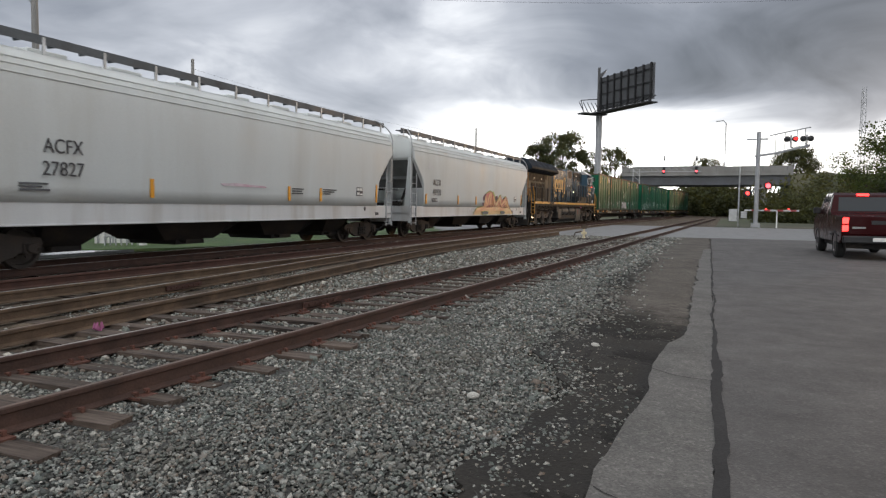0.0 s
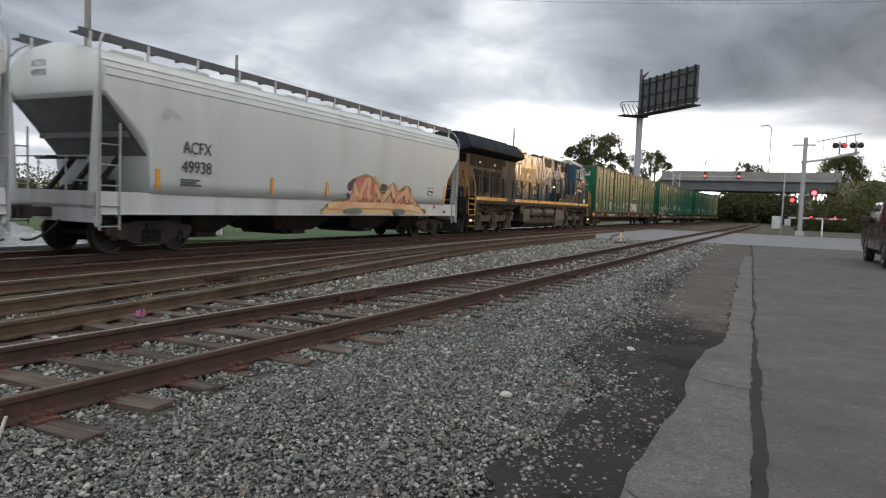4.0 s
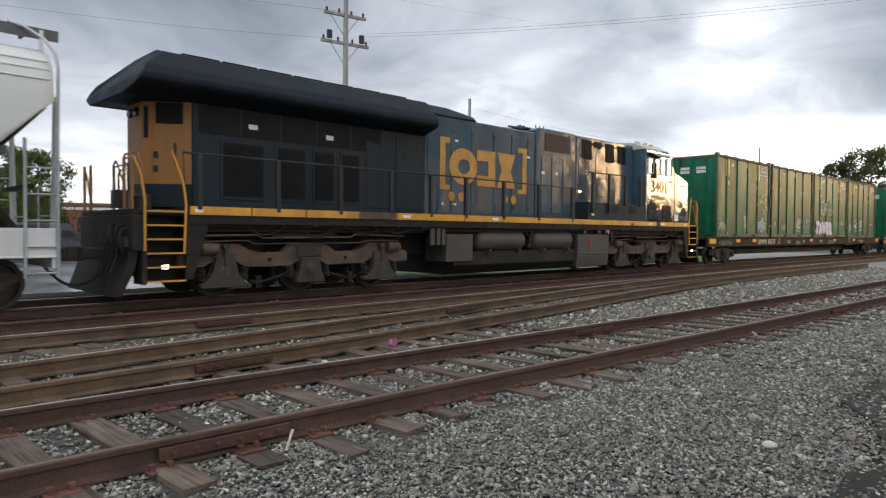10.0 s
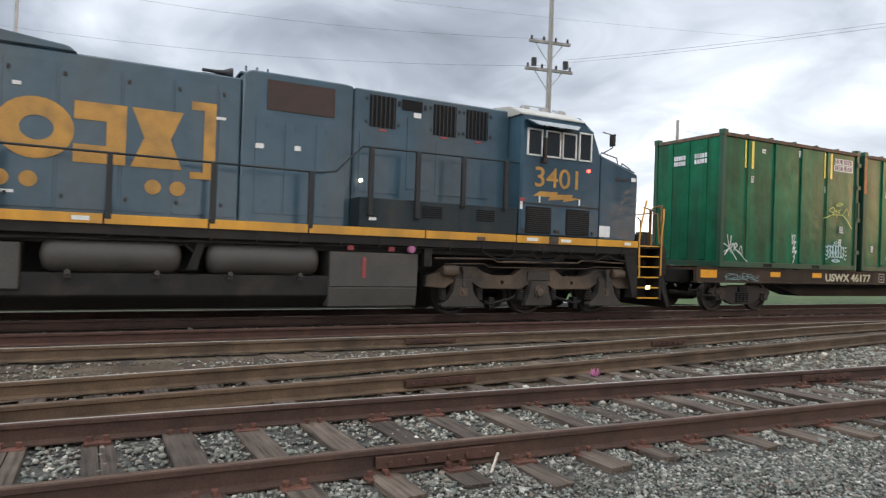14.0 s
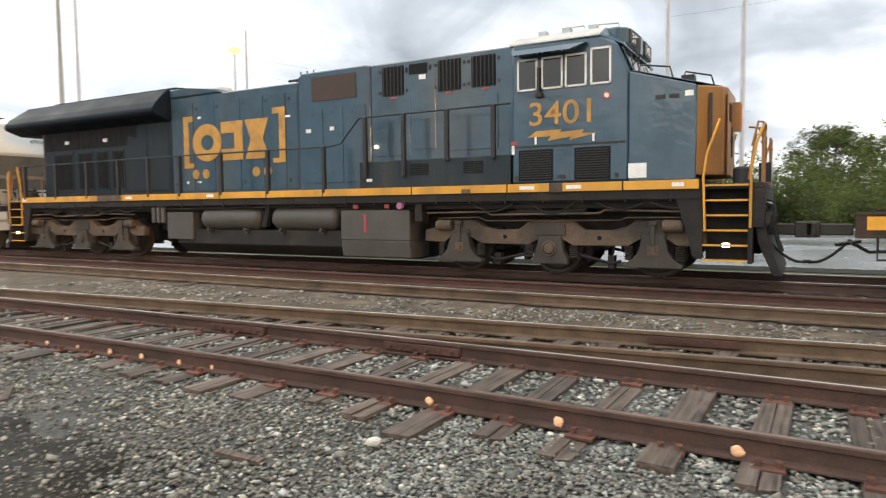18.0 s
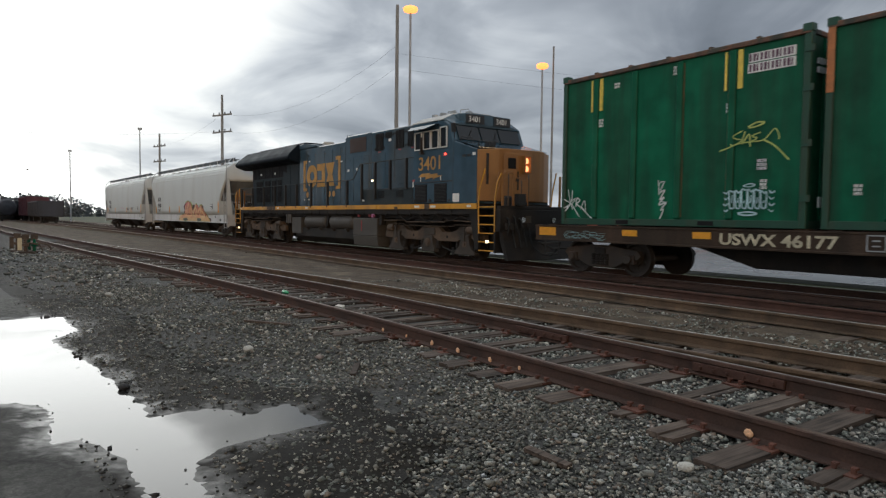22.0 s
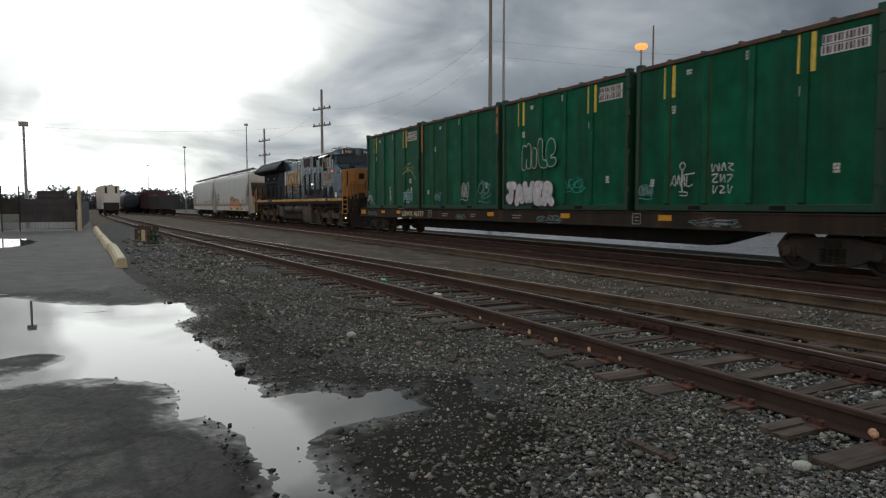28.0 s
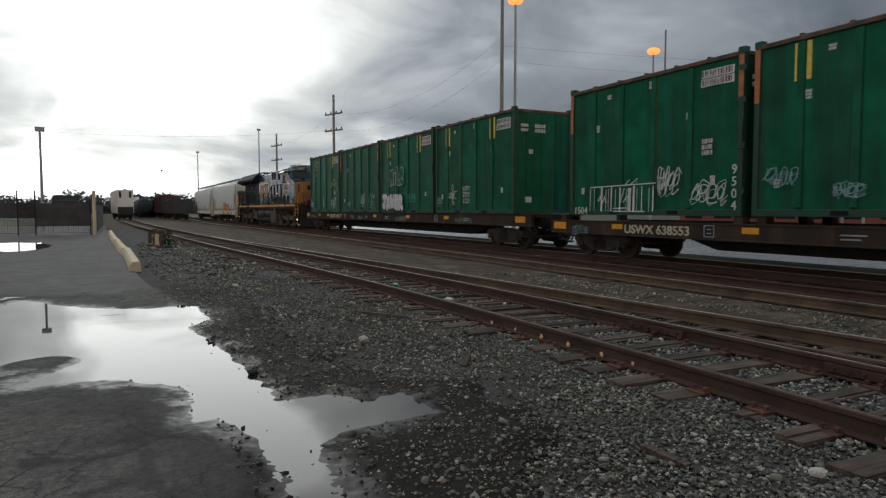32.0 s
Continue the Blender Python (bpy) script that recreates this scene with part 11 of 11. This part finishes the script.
    part("barrier_rest", bm, M["white"], c)
    return c


build_crossing_signal()
at = bearing(92.15, 66)
post = thing("marker_post", "thin white post with a small cabinet beside the crossing", "post", "", pose(at.x, at.y, -0.12))
bm = bmesh.new()
rod(bm, (0, 0, -0.1), (0, 0, 5.6), 0.07, n=10)
part("pole", bm, M["galv"], post)
bm = bmesh.new()
box(bm, -0.3, 0.3, 0.1, 0.8, 0.6, 1.7)
box(bm, -0.3, 0.3, -0.7, -0.2, 0.9, 1.5)
part("cabinet", bm, M["galv"], post, "grey signal cabinet", bevel=0.02)
at = bearing(100.2, 180)
mast = thing("radio_mast", "thin lattice radio mast in the distance", "radio mast", "", pose(at.x, at.y, -0.12))
bm = bmesh.new()
for a in range(3):
    w = a * 2.094
    rod(bm, (0.9 * math.cos(w), 0.9 * math.sin(w), 0), (0.5 * math.cos(w), 0.5 * math.sin(w), 30), 0.06, n=5)
for k in range(22):
    z = 1 + k * 1.3
    r = 0.9 - 0.4 * z / 30
    for a in range(3):
        w, w2 = a * 2.094, (a + 1) * 2.094
        rod(bm, (r * math.cos(w), r * math.sin(w), z), (r * math.cos(w2), r * math.sin(w2), z + 1.2), 0.035, n=4)
part("lattice", bm, M["galv"], mast)


# ---- switch stand by the crossing ----
def switch_stand(x, y, z, label, paint="pipe_yellow"):
    s = thing("switch_stand", label, "switch stand", "switch stands", pose(x, y, z))
    bm = bmesh.new()
    box(bm, -0.35, 0.35, -0.25, 0.25, -0.15, 0.05)
    part("base", bm, M["tie"], s)
    bm = bmesh.new()
    rod(bm, (0, 0, 0.05), (0, 0, 0.5), 0.07, 0.05, 10)
    box(bm, -0.11, 0.11, -0.11, 0.11, 0.24, 0.36)
    part("stand", bm, M[paint], s, bevel=0.01)
    bm = bmesh.new()
    pipe(bm, [(0, 0.1, 0.38), (0.15, 0.45, 0.3), (0.2, 0.55, 0.08)], 0.03)
    part("lever", bm, M["truck_steel"], s)
    bm = bmesh.new()
    box(bm, -0.02, 0.02, -0.12, 0.12, 0.5, 0.7)
    part("target", bm, M["truck_steel"], s)
    return s


switch_stand(32.5, 5.6, 0.0, "small yellow switch stand beside the crossing")
for x, y, m in ((-31.2, 1.25, "truck_steel"), (-30.0, 1.75, "green"), (-29.7, 1.45, "pipe_yellow")):
    s = switch_stand(x, y, 0.0, "old rusty switch stand with a painted target in the gravel", "truck_steel" if m != "green" else "green")
    bm = bmesh.new()
    box(bm, -0.04, 0.04, -0.26, -0.12, 0.1, 0.55)
    part("marker_blade", bm, M[m], s)


# ---- red pickup waiting on the road ----
def build_pickup():
    p = thing("pickup_truck", "dark red pickup truck waiting with lit brake lamps", "pickup truck", "", pose(23.55, -4.78, 0.02, 0, 0, 0))
    # x forward from the tailgate, y to the left
    bm = bmesh.new()
    prof = [(0.05, 0.55), (0.0, 0.75), (0.0, 1.20), (2.02, 1.22), (2.02, 1.25), (2.2, 1.30), (2.55, 1.82), (2.75, 1.90), (3.95, 1.90), (4.1, 1.84), (4.75, 1.28), (5.6, 1.16), (5.78, 1.0), (5.8, 0.6), (5.6, 0.45), (0.3, 0.45)]
    prism(bm, prof, -0.98, 0.98)
    for v in bm.verts:
        if v.co.z > 1.4:
            v.co.y *= 0.86
    part("body", bm, M["truck_red"], p, bevel=0.04)
    bm = bmesh.new()
    box(bm, -0.015, 0.0, -0.78, 0.78, 0.70, 1.18)
    part("tailgate", bm, M["truck_red"], p, bevel=0.02)
    bm = bmesh.new()
    box(bm, -0.03, -0.014, -0.2, 0.2, 0.98, 1.08)
    part("badge", bm, M["black_steel"], p, "plain dark badge")
    bm = bmesh.new()
    for k in range(8):
        box(bm, -0.03, -0.014, 0.35 + k * 0.045, 0.38 + k * 0.045, 0.86, 0.91)
    part("tailgate_marks", bm, M["galv"], p)
    bm = bmesh.new()
    box(bm, -0.14, 0.05, -0.95, 0.95, 0.46, 0.66)
    part("bumper", bm, M["black_steel"], p, "dark rear bumper", bevel=0.03)
    bm = bmesh.new()
    box(bm, -0.16, -0.13, -0.17, 0.17, 0.52, 0.62)
    part("number_plate", bm, M["white"], p)
    for s in (-1, 1):
        bm = bmesh.new()
        for z in (0.78, 0.99):
            box(bm, -0.03, 0.06, *sorted((s * 0.80, s * 0.965)), z, z + 0.17)
        part("tail_lamp", bm, M["tail"], p, "lit red brake lamp", bevel=0.015)
    bm = bmesh.new()
    box(bm, 2.5, 2.56, -0.17, 0.17, 1.80, 1.87)
    part("high_brake_lamp", bm, M["tail"], p, "lit high brake lamp")
    bm = bmesh.new()
    v = [bm.verts.new(q) for q in ((2.22, -0.74, 1.34), (2.22, 0.74, 1.34), (2.50, 0.70, 1.76), (2.50, -0.70, 1.76))]
    bm.faces.new(v)
    for s in (-1, 1):
        bm.faces.new([bm.verts.new(q) for q in ((2.5, s * 0.955, 1.30), (3.3, s * 0.955, 1.30), (3.3, s * 0.875, 1.80), (2.75, s * 0.875, 1.80))])
        bm.faces.new([bm.verts.new(q) for q in ((3.4, s * 0.955, 1.30), (4.5, s * 0.955, 1.30), (4.0, s * 0.875, 1.80), (3.4, s * 0.875, 1.80))])
    pieces("window", bm, M["glass"], p)
    for s in (-1, 1):
        bm = bmesh.new()
        box(bm, 4.15, 4.4, *sorted((s * 0.98, s * 1.2)), 1.25, 1.45)
        part("door_mirror", bm, M["black_steel"], p, bevel=0.03)
        bm = bmesh.new()
        for x in (0.45, 1.6):
            box(bm, x, x + 0.5, *sorted((s * 0.975, s * 0.985)), 0.62, 0.68)
        part("side_trim", bm, M["black_steel"], p)
        for x in (1.15, 4.75):
            w = new("wheel")
            w.parent = p
            w.location = (x, s * 0.84, 0.385)
            w.empty_display_size = 0.1
            bm = bmesh.new()
            lathe(bm, [(0.2, -0.13), (0.34, -0.14), (0.385, -0.10), (0.385, 0.10), (0.34, 0.14), (0.2, 0.13)], (0, 0, 0), 26, "y")
            part("tyre", bm, M["rubber"], w)
            bm = bmesh.new()
            lathe(bm, [(0.05, -0.12), (0.21, -0.135), (0.22, 0.135), (0.05, 0.12)], (0, 0, 0), 18, "y")
            part("rim", bm, M["chrome"], w)
            bm = bmesh.new()
            pts = [(0.46 * math.cos(k * math.pi / 10), 0.46 * math.sin(k * math.pi / 10) + 0.02) for k in range(11)]
            inner = [(0.40 * math.cos(k * math.pi / 10), 0.40 * math.sin(k * math.pi / 10) + 0.02) for k in range(10, -1, -1)]
            prism(bm, pts + inner, *sorted((s * 0.10, s * 0.155)))
            part("wheel_arch", bm, M["black_steel"], w)
    bm = bmesh.new()
    box(bm, 0.3, 5.5, -0.8, 0.8, 0.3, 0.46)
    part("underbody", bm, M["sooty"], p)
    # a tall body on its wheels
    for ob in p.children:
        if ob.data is not None:
            ob.scale.z = 1.11
    return p


build_pickup()


# ---- yard to the west: fence, pipe kerb, parked cars ----
def build_fence():
    f = thing("yard_fence", "dark screened chain-link fence with a yellow gate post", "fence")
    bm = bmesh.new()
    rod(bm, (-45.2, -1.45, -0.1), (-45.2, -1.45, 2.7), 0.10, n=12)
    part("gate_post", bm, M["pipe_yellow"], f, "yellow steel gate post")
    ys = [-1.7, -4.6, -5.5, -8.4, -11.3, -14.2]
    for y in ys:
        bm = bmesh.new()
        rod(bm, (-46.0 - 0.05 * abs(y), y, -0.1), (-46.0 - 0.05 * abs(y), y, 2.7 if -6 < y < -4 else 2.15), 0.04, n=8)
        part("fence_post", bm, M["black_steel"], f)
    for y0, y1 in zip(ys, ys[1:]):
        bm = bmesh.new()
        xa, xb = -46.0 - 0.05 * abs(y0), -46.0 - 0.05 * abs(y1)
        k = 22
        for i in range(k):
            ya, yb = y0 + (y1 - y0) * i / k, y0 + (y1 - y0) * (i + 1) / k
            rod(bm, (xa, ya, 0.15), (xa, ya, 2.05), 0.009, n=4)
        for z in (0.15, 0.6, 1.1, 1.6, 2.05):
            rod(bm, (xa, y0, z), (xb, y1, z), 0.012, n=4)
        part("wire_mesh", bm, M["black_steel"], f)
        bm = bmesh.new()
        box(bm, min(xa, xb) - 0.03, min(xa, xb) - 0.02, min(y0, y1), max(y0, y1), 0.55 if y0 > -2 else 1.05, 1.95)
        part("screen", bm, M["mesh_fence"], f, "dark fence screen")
    bm = bmesh.new()
    for z in (2.12,):
        pipe(bm, [(-46, -1.7, z), (-46.7, -14.2, z)], 0.015)
    part("barbed_wire", bm, M["wire"], f)
    bm = bmesh.new()
    box(bm, -70, -47, -1.5, -1.45, 0.1, 1.9)
    part("screen", bm, M["mesh_fence"], f, "dark fence screen")
    return f


build_fence()
pk = thing("kerb", "long faded yellow concrete kerb in broken lengths along the asphalt", "kerb")
kerb_x = [-18.2 - 1.8 * k for k in range(17)]
rnd = random.Random(77)
for xa, xb in zip(kerb_x, kerb_x[1:]):
    bm = bmesh.new()
    ends = []
    shift = rnd.uniform(-0.03, 0.03)
    for x in (xa - 0.02, xa - 0.5, xa - 1.1, xb + 0.02):
        y = float(np.interp(x, [-47, -40, -33, -28, -24, -21, -18], [-0.68, -0.48, -0.25, -0.05, 0.12, 0.19, 0.20])) + shift
        chip = rnd.uniform(0.0, 0.05)
        ends.append([bm.verts.new((x, y + u, w)) for u, w in ((-0.16 + chip, 0.0), (-0.13 + chip, 0.17), (-0.06, 0.25 - chip * 0.5), (0.08, 0.25), (0.13, 0.18), (0.15, 0.0))])
    for a, b in zip(ends, ends[1:]):
        for k in range(5):
            bm.faces.new((a[k], a[k + 1], b[k + 1], b[k]))
    bm.faces.new(ends[0][::-1])
    bm.faces.new(ends[-1])
    part("kerb_block", bm, M["pipe_yellow"], pk)


def yard_car(x, y, length, h, kind, label, yaw=0.0):
    c = thing("parked_railcar", label, "railway car", "railcars parked in the yard", pose(x, y, 0.0, 0, 0, yaw))
    bm = bmesh.new()
    for s in (-0.72, 0.72):
        box(bm, -length / 2 - 1, length / 2 + 1, s - 0.05, s + 0.05, -0.3, 0.0)
    part("rails_under", bm, M["rail"], c)
    material = {"red": "dark_red", "white": "white", "pale_tank": "hopper"}.get(kind, "black_car")
    bm = bmesh.new()
    if kind in ("tank", "pale_tank"):
        lathe(bm, [(0.4, -length / 2), (1.2, -length / 2 + 0.25), (1.45, -length / 2 + 0.7), (1.45, length / 2 - 0.7), (1.2, length / 2 - 0.25), (0.4, length / 2)], (0, 0, 2.35), 22, "x")
        lathe(bm, [(0.5, 3.7), (0.5, 4.2), (0.3, 4.3)], (0, 0, 0), 14, "z")
        part("tank", bm, M[material], c, smooth=False)
    else:
        hw = 1.1 if kind == "white" else 1.5
        box(bm, -length / 2, length / 2, -hw, hw, 1.0, h)
        part("body", bm, M[material], c, bevel=0.05)
        bm = bmesh.new()
        k = int(length / 1.1)
        for i in range(k + 1):
            xx = -length / 2 + length * i / k
            for s in (-1, 1):
                box(bm, xx - 0.06, xx + 0.06, *sorted((s * hw, s * (hw + 0.08))), 1.0, h - 0.05)
        box(bm, -length / 2 - 0.02, length / 2 + 0.02, -hw - 0.06, hw + 0.06, h - 0.15, h + 0.02)
        part("ribs", bm, M[material], c)
        if kind == "white":
            bm = bmesh.new()
            for y in (-0.7, 0.7):
                box(bm, length / 2, length / 2 + 0.03, y - 0.16, y + 0.16, h - 1.2, h - 0.2)
            box(bm, length / 2, length / 2 + 0.05, -1.1, 1.1, 0.8, 2.0)
            pieces("end_opening", bm, M["black_steel"], c)
    bm = bmesh.new()
    for e in (-1, 1):
        box(bm, e * (length / 2 - 2.6), e * (length / 2 - 0.8), -1.0, 1.0, 0.3, 0.9) if e > 0 else box(bm, -(length / 2 - 0.8), -(length / 2 - 2.6), -1.0, 1.0, 0.3, 0.9)
        for dx in (0.9, 2.5):
            for s in (-1, 1):
                rod(bm, (e * (length / 2 - dx), s * 0.65, 0.42), (e * (length / 2 - dx), s * 0.85, 0.42), 0.42, n=16)
    box(bm, -length / 2 + 0.2, length / 2 - 0.2, -0.3, 0.3, 0.7, 1.0)
    part("running_gear", bm, M["sooty"], c)
    return c


yard_car(-120, 0.3, 14, 4.6, "white", "cream boxy railcar parked at the far end of the siding", 4)
yard_car(-158, 3.4, 15, 3.9, "pale_tank", "pale grey tank car parked in the yard", 2)
yard_car(-143, 4.0, 15, 3.9, "tank", "black tank car parked in the yard", 2)
for k in range(5):
    yard_car(-150 - 17 * k, 6.2 - 0.4 * k, 15.5, 3.5, "gondola" if k % 2 else "tank", "dark railcar parked in the far yard", 1)
yard_car(-128, 7.6, 12, 4.0, "red", "dark red boxcar parked in the yard", 2)
yard_car(-144, 7.2, 15, 3.6, "gondola", "dark gondola car parked in the yard", 2)
yard_car(-111, 8.0, 15, 3.1, "gondola", "low dark gondola car parked in the yard", 1)
for k in range(4):
    yard_car(-115 - 17 * k, -7.5 - 1.2 * k, 15.5, 3.6, "gondola", "dark railcar standing behind the fence", 5)

# ---- beyond the lot: buildings and cars ----
def block(name, at, w, d, h, turn, wall, roof, label, rows, cols, hip=False):
    b = thing(name, label, "building", "", pose(at.x, at.y, -0.12, 0, 0, turn))
    bm = bmesh.new()
    box(bm, -w / 2, w / 2, -d / 2, d / 2, 0, h)
    part("wall", bm, M[wall], b)
    bm = bmesh.new()
    if hip:
        prism_x(bm, [(-d / 2 - 0.4, h), (d / 2 + 0.4, h), (0, h + d * 0.28)], -w / 2 - 0.4, w / 2 + 0.4)
    else:
        box(bm, -w / 2 - 0.15, w / 2 + 0.15, -d / 2 - 0.15, d / 2 + 0.15, h, h + 0.35)
    part("roof", bm, M[roof], b)
    for r in range(rows):
        bm = bmesh.new()
        z = h * (r + 0.5) / rows
        box(bm, -w / 2 - 0.03, w / 2 + 0.03, -d / 2 - 0.04, -d / 2, z - 0.12 + h / rows * 0.42, z + h / rows * 0.46)
        part("band_course", bm, M["white"], b)
        for c in range(cols):
            bm = bmesh.new()
            x = -w / 2 + w * (c + 0.5) / cols
            box(bm, x - w / cols * 0.3, x + w / cols * 0.3, -d / 2 - 0.05, -d / 2, z - h / rows * 0.2, z + h / rows * 0.2)
            part("window", bm, M["glass"], b)
    return b


block("brick_building", bearing(-33.8, 92), 30, 16, 4.1, 30, "brick", "bridge", "low red brick building with pale bands", 2, 9)
block("brick_building", bearing(16.6, 92), 6.5, 10, 4.4, -16, "brick", "roof_shingle", "low brick building behind the lot", 1, 3)
block("brick_building", bearing(28.0, 84), 9.0, 8, 3.0, -28, "brick", "roof_shingle", "low red brick building behind the parked car", 1, 4)
tree(26.4, 74, 5.6, 2.2, 31, 2200, "leaf", "small green tree behind the lot")
thicket("lot_bushes", band(22, 33, 66, 2.6, 16, 33), 16000, 0.10, 34, "leaf", "green hedge behind the lot")
block("roof_house", bearing(21.2, 86), 5.6, 8, 2.4, -21, "brick", "roof_shingle", "low building with a brown hipped roof", 1, 3, True)
shed = block("white_shed", bearing(43.6, 28.4), 3.0, 2.2, 2.3, -43, "white", "bridge", "small white metal shed beside the grass", 0, 0)
for k in range(12):
    bm = bmesh.new()
    box(bm, -1.42 + k * 0.25, -1.36 + k * 0.25, -1.13, -1.1, 0.05, 2.25)
    part("wall_rib", bm, M["galv"], shed)
at = bearing(43.9, 25.8)
bm = bmesh.new()
rod(bm, (at.x, at.y, -0.1), (at.x, at.y, 2.6), 0.13, n=14)
solid("white_post", bm, M["white"], "thick white post standing before the shed", "post")
rail = thing("low_rail", "low grey rail with short posts before the shed", "railing")
a0, a1 = bearing(41.2, 25.9), bearing(43.5, 25.9)
for k in range(7):
    p = a0.lerp(a1, k / 6)
    bm = bmesh.new()
    rod(bm, (p.x, p.y, -0.1), (p.x, p.y, 0.34), 0.03, n=6)
    part("post", bm, M["galv"], rail)
bm = bmesh.new()
rod(bm, (a0.x, a0.y, 0.33), (a1.x, a1.y, 0.33), 0.03, n=6)
part("top_bar", bm, M["galv"], rail)


def parked_car(at, turn, paint, label, suv=True):
    c = thing("parked_car", label, "car", "cars parked in the lot", pose(at.x, at.y, 0.0, 0, 0, turn))
    bm = bmesh.new()
    prism(bm, [(-2.3, 0.45), (-2.35, 0.9), (-2.2, 1.1), (-2.0, 1.72), (-1.6, 1.82), (0.5, 1.80), (1.1, 1.22), (2.2, 1.05), (2.35, 0.8), (2.3, 0.42)], -0.92, 0.92)
    for v in bm.verts:
        if v.co.z > 1.3:
            v.co.y *= 0.85
    part("body", bm, M[paint], c, bevel=0.05)
    bm = bmesh.new()
    for s in (-1, 1):
        for x0, x1 in ((-1.85, -0.95), (-0.85, 0.0), (0.08, 0.75)):
            bm.faces.new([bm.verts.new(q) for q in ((x0, s * 0.935, 1.18), (x1, s * 0.935, 1.18), (x1 - 0.15, s * 0.80, 1.68), (x0, s * 0.80, 1.68))])
    pieces("window", bm, M["glass"], c)
    for s in (-1, 1):
        for x in (-1.4, 1.45):
            bm = bmesh.new()
            lathe(bm, [(0.15, -0.1), (0.33, -0.11), (0.35, 0.0), (0.33, 0.11), (0.15, 0.1)], (x, s * 0.84, 0.35), 18, "y")
            part("wheel", bm, M["rubber"], c)
    return c


parked_car(bearing(27.6, 33), 172, "white", "white sport utility car parked in the lot")
parked_car(bearing(-7.8, 44), 60, "white", "white car parked beyond the lot")
parked_car(bearing(14.5, 38), 15, "black_car", "dark car parked in the lot")

# ---- litter ----
def litter(name, x, y, z, bm, m, label, smooth=False):
    ob = solid(name, bm, M[m], label, "litter", "", "litter on the tracks", smooth=smooth)
    ob.location = (x, y, z)
    return ob


bm = bmesh.new()
lathe(bm, [(0.02, -0.14), (0.035, -0.13), (0.036, 0.03), (0.016, 0.09), (0.015, 0.12)], (0, 0, 0), 12, "x")
litter("plastic_bottle", -12.2, 4.77, 0.06, bm, "bottle", "green plastic bottle lying between the rails", True)
bm = bmesh.new()
box(bm, -0.065, 0.065, -0.045, 0.045, 0, 0.075)
o = litter("paper_cup_box", -9.73, 4.69, 0.03, bm, "cardboard", "small pale cardboard box on a tie")
o.rotation_euler = (0.2, 0.1, 0.5)
for x, y, s in ((5.75, 6.45, 0.75), (5.95, 9.75, 0.8), (9.4, 11.3, 0.6)):
    bm = bmesh.new()
    for k in range(5):
        a = k * 1.26
        prism(bm, [(0.0, 0.0), (0.10 * math.cos(a) * s, 0.05 * s), (0.06 * math.cos(a) * s, 0.14 * s)], 0.03 * math.sin(a), 0.03 * math.sin(a) + 0.02)
    litter("pink_rag", x, y, 0.02, bm, "pink", "scrap of pink plastic beside the rail")
bm = bmesh.new()
box(bm, -0.008, 0.008, -0.006, 0.006, 0, 0.15)
o = litter("wood_splinter", 2.62, 3.95, 0.0, bm, "cardboard", "pale wood splinter stuck in the ballast")
o.rotation_euler = (0.25, 0.15, 0.3)
bm = bmesh.new()
box(bm, -0.09, 0.09, -0.04, 0.04, 0, 0.06)
litter("block", 10.45, 8.72, 0.02, bm, "reflector_y", "small yellow block beside the rail")
for x, y, s in ((7.47, 1.08, 0.045), (-6.36, 0.97, 0.05), (-2.56, 3.43, 0.05), (5.1, 1.65, 0.05), (-13.5, 1.9, 0.07), (-7.4, 2.4, 0.06)):
    bm = bmesh.new()
    bmesh.ops.create_icosphere(bm, subdivisions=2, radius=s)
    for v in bm.verts:
        v.co *= 1 + 0.35 * noise.noise(v.co * 14 + Vector((x, y, 0)))
        v.co.z *= 0.6
    o = solid("loose_rock", bm, M["stone"] if x != -6.36 else M["tar"], "fist-sized loose grey rock lying on the ground", "rock", "", "loose rocks")
    o.location = (x, y, s * 0.35 + (0.03 if x < -2 else 0.0))
for x, y, a, l in ((-5.3, 2.35, 0.5, 0.45), (-3.2, 2.9, 0.1, 0.35), (-9.2, 3.3, 0.8, 0.7), (-6.0, 3.0, -0.6, 0.4)):
    bm = bmesh.new()
    box(bm, -l / 2, l / 2, -0.03, 0.03, 0, 0.03)
    o = solid("wood_scrap", bm, M["tie"], "short weathered scrap of wood", "wood", "", "wood scraps")
    o.location, o.rotation_euler = (x, y, 0.0), (0.05, 0.05, a)



# ---- how the train moves ----
def motions():
    times = spans(0, 32, 1.0)
    for ob, offset, centre in CARS:
        lift = pose(0, 0, DECK + 0.015) if "rest" in ob else Matrix()
        walk(ob, [(t, car_pose(offset, centre, t) @ lift) for t in times])
    fine = [k * 4 / 30 for k in range(241)]
    for w, r, (x, y, z) in WHEELS:
        rows = []
        for t in fine:
            turn = math.degrees((front_x(t) - front_x(0)) / r)
            rows.append((t, pose(x, y, z, 0, turn, 0)))
        walk(w, rows)


motions()
